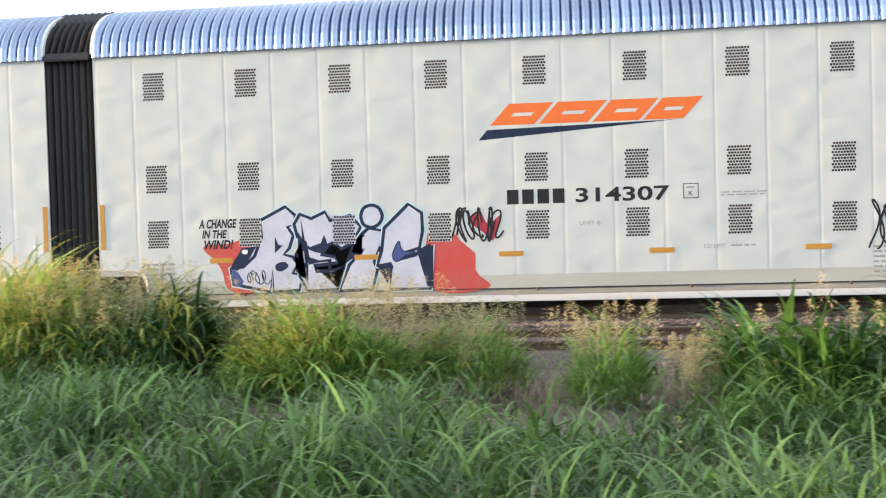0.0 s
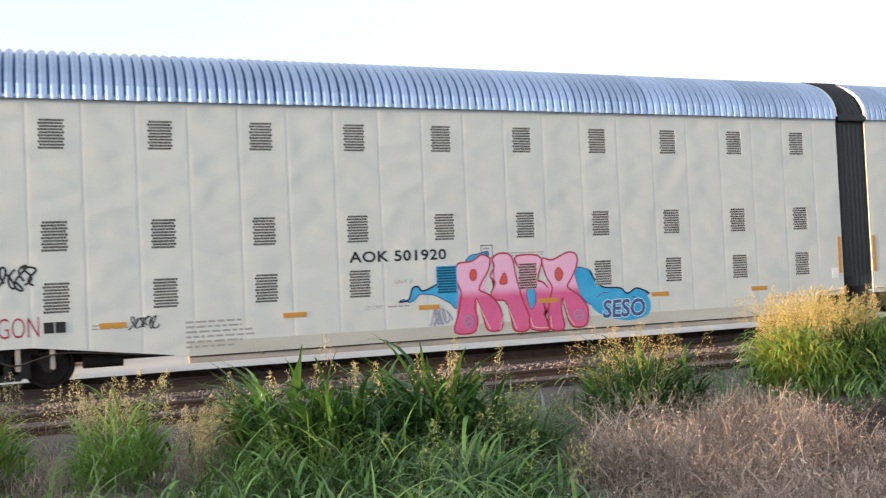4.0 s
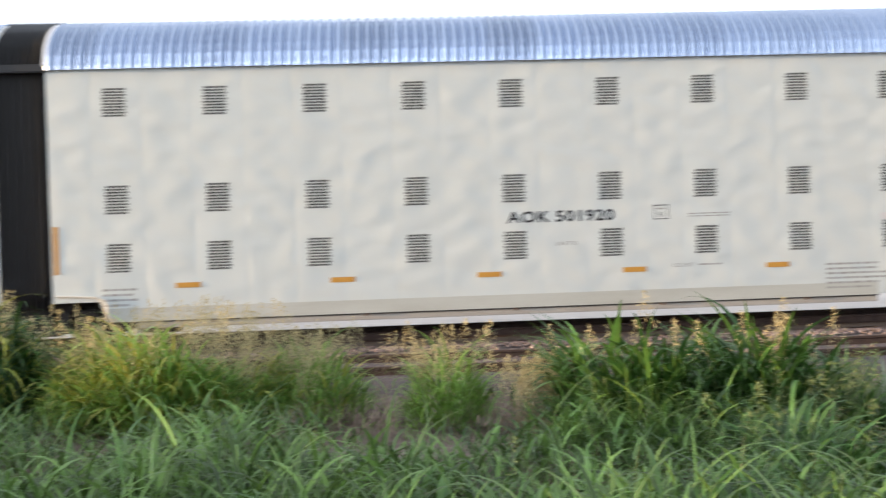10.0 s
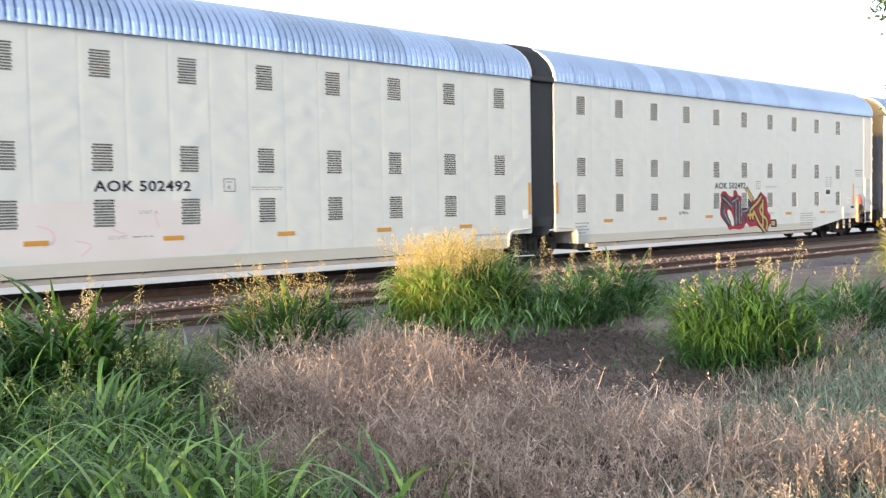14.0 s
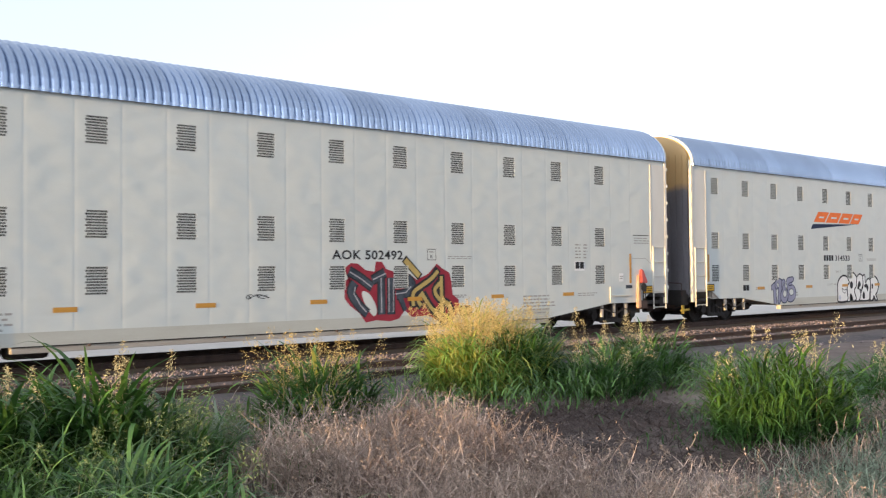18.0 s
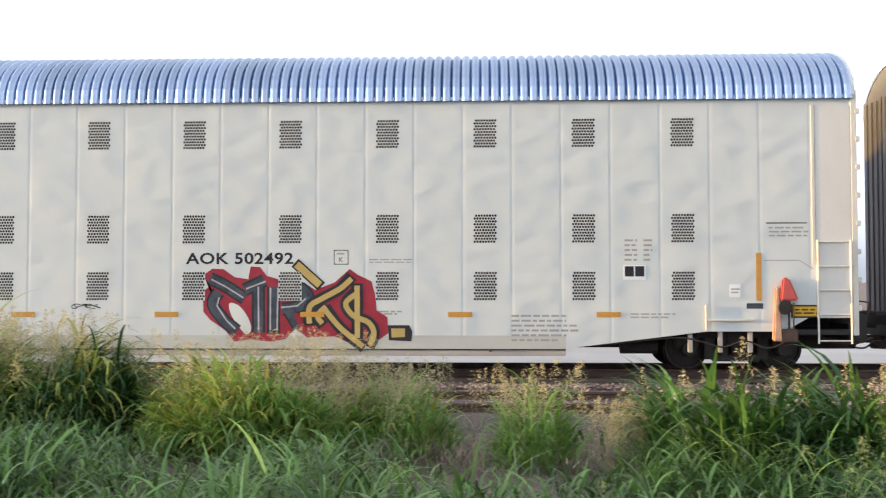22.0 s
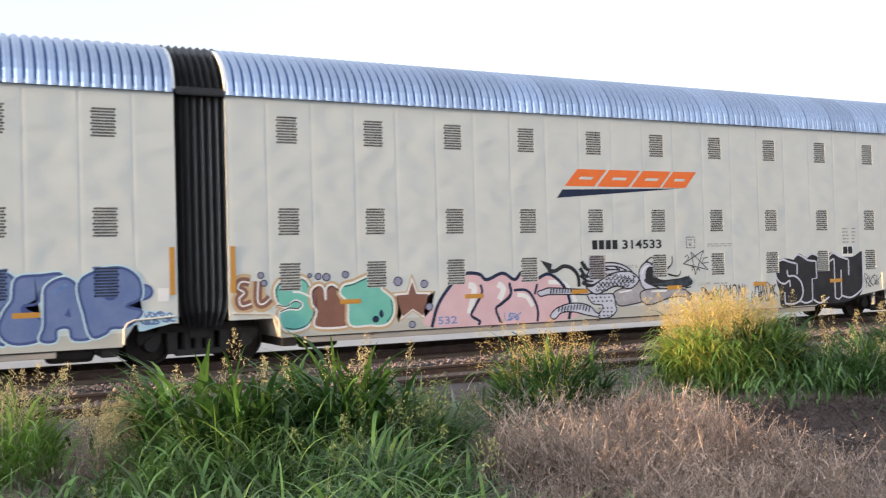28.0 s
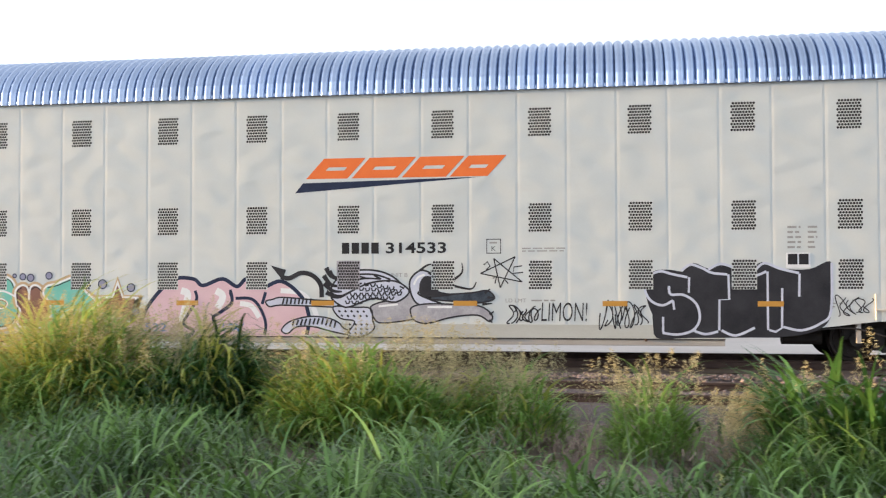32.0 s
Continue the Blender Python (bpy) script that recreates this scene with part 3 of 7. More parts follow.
# ---------------------------------------------------------------- paint, lettering and fittings on the cars
PAINT = {
    "silver": surface("silver_spray", (0.62, 0.64, 0.72), (0.5, 0.52, 0.6), rough=0.4, scale=2.5, fine=14),
    "navy": surface("navy_spray", (0.014, 0.02, 0.05), (0.025, 0.038, 0.08), rough=0.5),
    "aqua": surface("pale_blue_spray", (0.45, 0.68, 0.76), (0.6, 0.73, 0.74), rough=0.6),
    "coral": surface("coral_red_spray", (0.58, 0.075, 0.06), (0.5, 0.12, 0.1), rough=0.5, scale=3),
    "maroon": surface("maroon_spray", (0.3, 0.03, 0.05), (0.42, 0.06, 0.08), rough=0.5),
    "black": surface("black_spray", (0.02, 0.02, 0.024), (0.04, 0.04, 0.045), rough=0.5, scale=3),
    "pink": surface("pink_spray", (0.75, 0.33, 0.5), (0.68, 0.26, 0.42), rough=0.5, scale=3),
    "hot": surface("hot_pink_spray", (0.66, 0.08, 0.24), (0.55, 0.07, 0.2), rough=0.5, scale=3),
    "blush": surface("light_pink_spray", (0.78, 0.5, 0.62), (0.74, 0.44, 0.57), rough=0.5, scale=3),
    "cyan": surface("cyan_spray", (0.04, 0.31, 0.6), (0.09, 0.4, 0.68), rough=0.5, scale=3),
    "blue": surface("blue_spray", (0.10, 0.2, 0.48), (0.2, 0.33, 0.58), rough=0.55, scale=3.5, fine=12, spread=0.4),
    "royal": surface("royal_blue_spray", (0.06, 0.085, 0.23), (0.08, 0.11, 0.27), rough=0.55, scale=3),
    "sky_blue": surface("faded_blue_spray", (0.10, 0.2, 0.42), (0.21, 0.32, 0.51), rough=0.55, scale=3.5, fine=12, spread=0.35),
    "denim": surface("denim_blue_spray", (0.12, 0.175, 0.36), (0.18, 0.235, 0.41), rough=0.55, scale=3),
    "slate": surface("slate_spray", (0.03, 0.04, 0.055), (0.075, 0.09, 0.11), rough=0.55, scale=5, spread=0.35),
    "crimson": surface("crimson_spray", (0.24, 0.022, 0.04), (0.33, 0.04, 0.055), rough=0.55, scale=3),
    "ochre": surface("ochre_spray", (0.5, 0.38, 0.13), (0.42, 0.31, 0.1), rough=0.55, scale=3),
    "mint": surface("mint_spray", (0.16, 0.48, 0.38), (0.22, 0.54, 0.45), rough=0.55, scale=3),
    "clay": surface("clay_spray", (0.26, 0.13, 0.095), (0.2, 0.105, 0.08), rough=0.55, scale=3),
    "tan": surface("tan_spray", (0.5, 0.36, 0.2), (0.56, 0.43, 0.26), rough=0.6, scale=3),
    "rose": surface("pale_rose_spray", (0.7, 0.5, 0.52), (0.64, 0.44, 0.47), rough=0.55, scale=2, spread=0.35),
    "white": M["white"],
    "seed_line": surface("cream_spray_line", (0.78, 0.6, 0.5), (0.72, 0.54, 0.45), rough=0.5),
    "grey": surface("grey_spray", (0.32, 0.31, 0.33), (0.45, 0.44, 0.45), rough=0.55, scale=5, spread=0.3),
    "lilac": surface("lilac_grey_spray", (0.25, 0.255, 0.36), (0.32, 0.32, 0.42), rough=0.55, scale=3),
    "buff": surface("buff_overpaint", (0.655, 0.635, 0.615), (0.62, 0.585, 0.56), rough=0.5, scale=1.5),
    "yellow": surface("yellow_placard", (0.72, 0.42, 0.03), (0.66, 0.37, 0.03), rough=0.45),
}


for dull in [*PAINT.values(), M["ink"], M["grey_ink"], M["orange"]]:
    dull.node_tree.nodes["Principled BSDF"].inputs["Specular IOR Level"].default_value = 0.22
    dull.node_tree.nodes["Principled BSDF"].inputs["Roughness"].default_value = 0.7


def letters(text, offset=0.0, shear=0.0, space=1.0):
    """The outline of a line of text as a flat mesh: vertices in x, z from 0, and faces."""
    cu = bpy.data.curves.new("letters", "FONT")
    cu.body, cu.size, cu.offset, cu.shear, cu.space_character, cu.resolution_u = text, 1.0, offset, shear, space, 3
    ob = new("letters", cu)
    me = bpy.data.meshes.new_from_object(ob.evaluated_get(bpy.context.evaluated_depsgraph_get()))
    bpy.data.objects.remove(ob)
    vs = np.array([v.co[:] for v in me.vertices])[:, :2]
    fs = [tuple(p.vertices) for p in me.polygons]
    bpy.data.meshes.remove(me)
    return vs, fs


def lay(car, kind, vs, fs, mat, depth, name, label="", cut=True):
    """Lay flat paint on the side of a car, left open at the vents. vs: (x along the body, z above the rail)."""
    bm = bmesh.new()
    depth = 0.0016 + (depth - 0.005) * 0.4
    vv = [bm.verts.new((v[0], -HALF - depth - (v[2] if len(v) > 2 else 0.0), v[1])) for v in vs]
    for f in fs:
        try:
            bm.faces.new([vv[i] for i in f])
        except ValueError:
            pass
    bmesh.ops.triangulate(bm, faces=[f for f in bm.faces if len(f.verts) > 4])
    if cut:
        x0, x1 = min(v[0] for v in vs), max(v[0] for v in vs)
        z0, z1 = min(v[1] for v in vs), max(v[1] for v in vs)
        for vx in vents_of(kind):
            for r in ROWS:
                a, b, c, d = vx - VW / 2, vx + VW / 2, r - VH / 2, r + VH / 2
                if b < x0 or a > x1 or d < z0 or c > z1:
                    continue
                for co, no in (((a, 0, 0), (1, 0, 0)), ((b, 0, 0), (1, 0, 0)), ((0, 0, c), (0, 0, 1)), ((0, 0, d), (0, 0, 1))):
                    bmesh.ops.bisect_plane(bm, geom=bm.verts[:] + bm.edges[:] + bm.faces[:], plane_co=co, plane_no=no)
                gone = [f for f in bm.faces if a < f.calc_center_median().x < b and c < f.calc_center_median().z < d]
                bmesh.ops.delete(bm, geom=gone, context="FACES")
    made = part(name, bm, mat, car, label)
    if len(fs) > 1 and len(islands(len(vs), fs)) > 1:
        made["kind"] = "stuff"
    return made


def word(car, kind, text, x0, x1, z0, z1, mat, depth=0.006, offset=0.0, shear=0.0, name="lettering", label="", warp=0.0, seed=0, cut=True, box_of=None, space=1.0, swing=0.0):
    """Text fitted to a rectangle of the side. box_of: fit as this offset's outline would be fitted, so that layers register."""
    vs, fs = letters(text, offset, shear, space)
    ref = letters(text, box_of, shear, space)[0] if box_of is not None else vs
    lo, hi = ref.min(0), ref.max(0)
    u = (vs - lo) / (hi - lo)
    out = np.empty_like(u)
    out[:, 0] = x0 + u[:, 0] * (x1 - x0)
    wob = warp * np.sin(u[:, 0] * 11 + seed) if warp else 0
    out[:, 1] = z0 + u[:, 1] * (z1 - z0) * (1 + wob) 
    done = None
    groups = sorted(islands(len(out), fs), key=lambda g: min(out[v][0] for f in g for v in fs[f]))
    dice = random.Random(seed + 100)
    for ids in groups:
        if swing:
            turn, lift, grow = radians(dice.uniform(-swing, swing)), dice.uniform(-0.03, 0.06), dice.uniform(1.02, 1.14)
            use = sorted({v for f in ids for v in fs[f]})
            mid = (out[use].min(0) + out[use].max(0)) / 2
            d = (out[use] - mid) * grow
            out[use] = mid + np.stack([d[:, 0] * math.cos(turn) - d[:, 1] * math.sin(turn), d[:, 0] * math.sin(turn) + d[:, 1] * math.cos(turn) + lift], 1)
            out[use, 1] = np.maximum(out[use, 1], SILL + 0.012)
        pick = {v: q for q, v in enumerate(sorted({v for f in ids for v in fs[f]}))}
        done = lay(car, kind, [tuple(out[v]) for v in sorted(pick)], [tuple(pick[v] for v in fs[f]) for f in ids], mat, depth, name, label, cut)
    return done


def islands(n, fs):
    """Faces grouped by the connected shape that they belong to."""
    root = list(range(n))

    def top(a):
        while root[a] != a:
            root[a] = root[root[a]]
            a = root[a]
        return a
    for f in fs:
        for v in f[1:]:
            root[top(v)] = top(f[0])
    groups = {}
    for i, f in enumerate(fs):
        groups.setdefault(top(f[0]), []).append(i)
    return list(groups.values())


def smooth_loop(points, steps=6, closed=True):
    pts = [Vector(p) for p in points]
    n = len(pts)
    out = []
    for i in range(n if closed else n - 1):
        p0, p1, p2, p3 = (pts[(i + k) % n] if closed else pts[min(max(i + k, 0), n - 1)] for k in (-1, 0, 1, 2))
        for s in range(steps):
            t = s / steps
            out.append(0.5 * ((2 * p1) + (p2 - p0) * t + (2 * p0 - 5 * p1 + 4 * p2 - p3) * t * t + (3 * p1 - p0 - 3 * p2 + p3) * t ** 3))
    if not closed:
        out.append(pts[-1])
    return [tuple(p) for p in out]


def blob(car, kind, points, mat, depth=0.005, name="graffiti", label="", smooth=True):
    pts = smooth_loop(points) if smooth else points
    return lay(car, kind, pts, [tuple(range(len(pts)))], mat, depth, name, label)


def ribbon(lines, width, taper=False):
    vs, fs = [], []
    for pts in lines:
        pts = [Vector(p) for p in pts]
        base = len(vs)
        for i, p in enumerate(pts):
            d = (pts[min(i + 1, len(pts) - 1)] - pts[max(i - 1, 0)])
            d = d.normalized() if d.length > 1e-6 else Vector((1, 0))
            w = width / 2 * (1 - 0.75 * i / len(pts) if taper else 1)
            n = Vector((-d.y, d.x)) * w
            up = 0.00024 * ((i * 0.618) % 1.0)          # coats of one stroke lie over one another where it bends back
            vs += [(*(p + n), up), (*(p - n), up)]
        fs += [(base + 2 * i, base + 2 * i + 2, base + 2 * i + 3, base + 2 * i + 1) for i in range(len(pts) - 1)]
    return vs, fs


def strokes(car, kind, lines, width, mat, depth=0.008, name="graffiti", label="", smooth=True, taper=False):
    vs, fs = ribbon([smooth_loop(p, 5, False) if smooth else p for p in lines], width, taper)
    return lay(car, kind, vs, fs, mat, depth, name, label)


def scribble(car, kind, x0, x1, z0, z1, seed, mat, width=0.022, count=5, depth=0.008, label="black spray-painted tag"):
    """A quick looping tag that nobody can read."""
    r = random.Random(seed)
    lines = []
    w = (x1 - x0) / count
    mid, hh = (z0 + z1) / 2, (z1 - z0) / 2
    for q in range(count):
        f1, f2, p1, p2 = r.choice((1, 1.5, 2)), r.choice((0.75, 1, 1.25)), r.uniform(0, 6.28), r.uniform(0, 6.28)
        big = r.uniform(0.6, 1.0)
        lines.append([(x0 + w * (q + t / 14) + 0.55 * w * math.sin(6.28 * f1 * t / 14 + p1), mid + big * hh * math.sin(6.28 * f2 * t / 14 + p2)) for t in range(15)])
    return tagged(strokes(car, kind, lines, width, mat, depth, "graffiti", label), kind="stuff")


def bars(car, kind, x0, x1, z0, z1, rows_n, mat=None, ragged=0.4, seed=1):
    """Lines of small writing, as plain bars broken into words."""
    r = random.Random(seed)
    vs, fs = [], []
    step = (z1 - z0) / rows_n
    for k in range(rows_n):
        z = z1 - (k + 0.5) * step
        end = x1 - r.uniform(0, ragged) * (x1 - x0)
        x = x0
        while x < end:
            w = min(r.uniform(0.07, 0.2), end - x + 0.02)
            b = len(vs)
            h = step * 0.21
            vs += [(x, z - h), (x + w, z - h), (x + w, z + h), (x, z + h)]
            fs.append((b, b + 1, b + 2, b + 3))
            x += w + 0.035
    return tagged(lay(car, kind, vs, fs, mat or M["grey_ink"], 0.0055, "lettering", "small stencilled lettering"), kind="stuff")


def plate_mesh(w, h, mat, t=0.004):
    bm = bmesh.new()
    box(bm, -w / 2, w / 2, -t, 0, -h / 2, h / 2, 0.0012)
    return mesh_from("plate", bm, mat)


AMBER_H = plate_mesh(0.45, 0.095, M["amber"])
AMBER_V = plate_mesh(0.095, 0.88, M["amber"])
PLACARD = plate_mesh(0.48, 0.18, PAINT["yellow"], 0.006)
PLACARD_RIM = plate_mesh(0.54, 0.24, M["ink"], 0.004)
WHITE_PLATE = plate_mesh(0.42, 0.27, M["white"], 0.003)
DARK_SQUARE = plate_mesh(0.165, 0.19, M["ink"], 0.003)
CARD = plate_mesh(0.2, 0.24, M["white"], 0.004)
GREY_CARD = plate_mesh(0.3, 0.1, PAINT["slate"], 0.004)


def coupler_fittings(car, kind):
    """Ladder, placard, door posts, coupler and hoses at the coupler end."""
    def X(d):
        return d if kind == "A" else LEN - d
    y = -HALF
    # ladder at the corner
    bm = bmesh.new()
    for d in (0.08, 0.68):
        tube(bm, (X(d), y - 0.035, 0.45), (X(d), y - 0.035, 2.35), 0.019, 6)
        for z in (0.95, 2.25):
            tube(bm, (X(d), y - 0.035, z), (X(d), y + 0.02, z), 0.014, 6)
    rails = mesh_from("ladder", bm, M["cream_trim"])
    lad = put("ladder", rails, car, label="cream painted corner ladder")
    rung = bmesh.new()
    tube(rung, (-0.3, 0, 0), (0.3, 0, 0), 0.014, 6)
    rung = mesh_from("rung", rung, M["cream_trim"])
    for z in (0.5, 0.98, 1.43, 1.87, 2.32):
        put("rung", rung, lad, X(0.38), y - 0.035, z)
    bm = bmesh.new()
    box(bm, min(X(0.06), X(0.7)), max(X(0.06), X(0.7)), y - 0.012, y + 0.004, 0.92, 4.84, 0.003)
    part("corner_plate", bm, M["cream_plate"], car, "cream corner plate behind the ladder")
    # corner post and door track
    bm = bmesh.new()
    box(bm, X(0.74) - 0.03, X(0.74) + 0.03, y - 0.018, y, 1.9, 4.85, 0.006)
    part("post", bm, M["cream_trim"], car)
    bm = bmesh.new()
    box(bm, min(X(-0.06), X(0.05)), max(X(-0.06), X(0.05)), y - 0.02, y + 0.09, 0.6, EAVE + 0.1, 0.01)
    part("corner_post", bm, M["cream_trim"], car)
    hinge = bmesh.new()
    box(hinge, -0.045, 0.045, -0.05, 0.02, -0.05, 0.05, 0.01)
    hinge = mesh_from("hinge", hinge, M["cream_trim"])
    for k in range(8):
        put("hinge", hinge, car, X(-0.07), y + 0.02, 1.1 + k * 0.52)
    # folded door leaves, seen at the open end
    leaf = bmesh.new()
    for k in range(3):
        box(leaf, -0.02, 0.02, y + 0.12 + k * 0.95, y + 0.12 + k * 0.95 + 0.9, 0.85, EAVE + 0.35, 0.01)
        for q in (0.2, 0.45, 0.7):
            box(leaf, -0.045, 0.045, y + 0.12 + k * 0.95 + q - 0.03, y + 0.12 + k * 0.95 + q + 0.03, 0.9, EAVE + 0.3, 0.008)
    part("door_leaf", leaf, M["door"], car, "rust-stained end door leaves, tops tinted for the sun").location.x = X(-0.06)
    put("placard_rim", PLACARD_RIM, car, X(0.9), y - 0.001, 1.04)
    put("placard", PLACARD, car, X(0.9), y - 0.002, 1.04, "yellow warning placard")
    bars(car, kind, X(0.9) - 0.2, X(0.9) + 0.2, 0.98, 1.1, 2, M["ink"], 0.2, 4).location.y = -0.008
    # jacking pads and grab iron below the side
    bm = bmesh.new()
    box(bm, -0.04, 0.04, y + 0.04, y + 0.12, 0.28, 0.7, 0.008)
    bracket = mesh_from("bracket", bm, M["sill"])
    for d in (1.9, 2.45, 3.0):
        put("bracket", bracket, car, X(d))
    bm = bmesh.new()
    pts = smooth_loop([(X(1.2), 0.5), (X(1.6), 0.36), (X(2.0), 0.5), (X(2.4), 0.38), (X(2.8), 0.48), (X(3.3), 0.55), (X(4.6), 0.42)], 4, False)
    pipe(bm, [(p[0], y + 0.03, p[1]) for p in pts], 0.016)
    part("brake_pipe", bm, M["steel"], car)
    bm = bmesh.new()
    tube(bm, (X(3.5), y + 0.7, 0.34), (X(4.2), y + 0.7, 0.34), 0.13, 12)
    part("air_tank", bm, M["steel"], car)
    # coupler: draft gear, shank and knuckle
    bm = bmesh.new()
    s = -1 if kind == "A" else 1
    x = X(0)
    box(bm, min(x, x - s * 1.6), max(x, x - s * 1.6), -0.3, 0.3, 0.62, 0.98, 0.02)
    box(bm, min(x, x + s * 0.5), max(x, x + s * 0.5), -0.1, 0.1, 0.74, 0.92, 0.02)
    box(bm, min(x + s * 0.45, x + s * 0.72), max(x + s * 0.45, x + s * 0.72), -0.16, 0.16, 0.68, 0.98, 0.05)
    part("coupler", bm, M["steel"], car, "dark cast steel coupler")
    bm = bmesh.new()
    pts = smooth_loop([(x - s * 0.1, 0.62), (x + s * 0.25, 0.36), (x + s * 0.55, 0.3), (x + s * 0.75, 0.42)], 5, False)
    pipe(bm, [(p[0], -0.45, p[1]) for p in pts], 0.02)
    part("air_hose", bm, M["rubber"], car, "black air hose")
    bm = bmesh.new()
    box(bm, min(x + s * 0.02, x - s * 1.1), max(x + s * 0.02, x - s * 1.1), -HALF + 0.1, HALF - 0.1, 0.6, 0.7, 0.01)
    tube(bm, (x + s * 0.12, -1.35, 0.62), (x + s * 0.12, 1.2, 0.7), 0.018, 6)
    part("end_platform", bm, M["steel"], car)
    bm = bmesh.new()
    box(bm, min(x - s * 0.05, x + s * 0.3), max(x - s * 0.05, x + s * 0.3), -1.3, 1.3, 0.5, 0.98, 0.02)
    part("end_sill", bm, M["steel"], car, "black end sill below the doors")
    bm = bmesh.new()
    pipe(bm, [(x + s * 0.28, -1.28, 0.78), (x + s * 0.34, -1.3, 1.2), (x + s * 0.34, -0.7, 1.22), (x + s * 0.28, -0.66, 0.78)], 0.018)
    part("end_rail", bm, M["rust"], car, "rusty hand rail at the car's end")
    bm = bmesh.new()
    a, b = sorted((x - s * 0.4, x + s * 0.62))
    box(bm, a, b, 0.2, 0.34, 0.36, 0.52, 0.02)
    box(bm, min(x - s * 1.2, x + s * 0.55), max(x - s * 1.2, x + s * 0.55), -0.1, 0.1, 0.26, 0.42, 0.02)
    box(bm, a + 0.1, b - 0.1, -0.62, -0.5, 0.4, 0.5, 0.02)
    pipe(bm, [(x - s * 0.5, -0.9, 0.6), (x - s * 0.2, -0.92, 0.44), (x + s * 0.2, -0.9, 0.4), (x + s * 0.55, -0.88, 0.52)], 0.026)
    part("brake_rigging", bm, M["rust"], car, "rusty brake levers and beams")
    if kind == "A":
        bm = bmesh.new()
        tube(bm, (-0.36, -1.3, 0.33), (0.06, -1.3, 0.36), 0.035, 8)
        tube(bm, (-0.27, -1.3, 0.24), (-0.27, -1.3, 0.5), 0.045, 8)
        part("coupler_lever", bm, M["lever"], car, "yellow lever beside the coupler")


def hand_brake(car):
    """Red covered hand brake housing on the side of a B unit."""
    x, y = 19.58, -HALF
    bm = bmesh.new()
    vs = box(bm, x - 0.17, x + 0.17, y - 0.14, y - 0.0, 1.24, 1.66, 0.0)
    for v in vs:
        if v.co.z > 1.5:
            v.co.x = x - 0.05 + (v.co.x - x) * 0.35
            v.co.y = y + (v.co.y - y) * 0.6
    bmesh.ops.bevel(bm, geom=bm.edges[:], offset=0.03, segments=2, affect="EDGES")
    part("brake_cover", bm, M["red"], car, "red hand brake cover")
    # tan piece added for the cover's draped side that the sun lights orange
    bm = bmesh.new()
    vs = box(bm, x - 0.3, x - 0.12, y - 0.11, y, 0.5, 1.5, 0.0)
    for v in vs:
        if v.co.z > 1:
            v.co.x = x - 0.2 + (v.co.x - x + 0.2) * 0.4
            v.co.y = y + (v.co.y - y) * 0.6
    bmesh.ops.bevel(bm, geom=bm.edges[:], offset=0.025, segments=2, affect="EDGES")
    part("brake_guard", bm, M["guard"], car, "tan guard added for the brake cover's sunlit side")
    bm = bmesh.new()
    lathe(bm, [(0.12, y - 0.18), (0.135, y - 0.165), (0.12, y - 0.15), (0.1, y - 0.16)], "y", 18, (x - 0.1, 0, 1.12))
    tube(bm, (x - 0.1, y - 0.165, 1.0), (x - 0.1, y - 0.165, 1.24), 0.012, 6)
    tube(bm, (x, y - 0.06, 0.72), (x, y - 0.06, 1.24), 0.02, 6)
    tube(bm, (x + 0.08, y - 0.08, 0.72), (x + 0.08, y - 0.08, 1.2), 0.014, 6)
    part("brake_wheel", bm, M["wheel"], car)
    bm = bmesh.new()
    box(bm, x - 0.16, x + 0.16, y - 0.1, y + 0.06, 0.48, 0.72, 0.02)
    part("brake_bracket", bm, M["rust"], car)
    # small step with lamps
    bm = bmesh.new()
    box(bm, 18.1, 18.95, y - 0.05, y, 0.86, 0.9, 0.008)
    tube(bm, (18.08, y - 0.03, 0.7), (18.08, y - 0.03, 1.15), 0.016, 6)
    part("step", bm, M["cream_trim"], car)


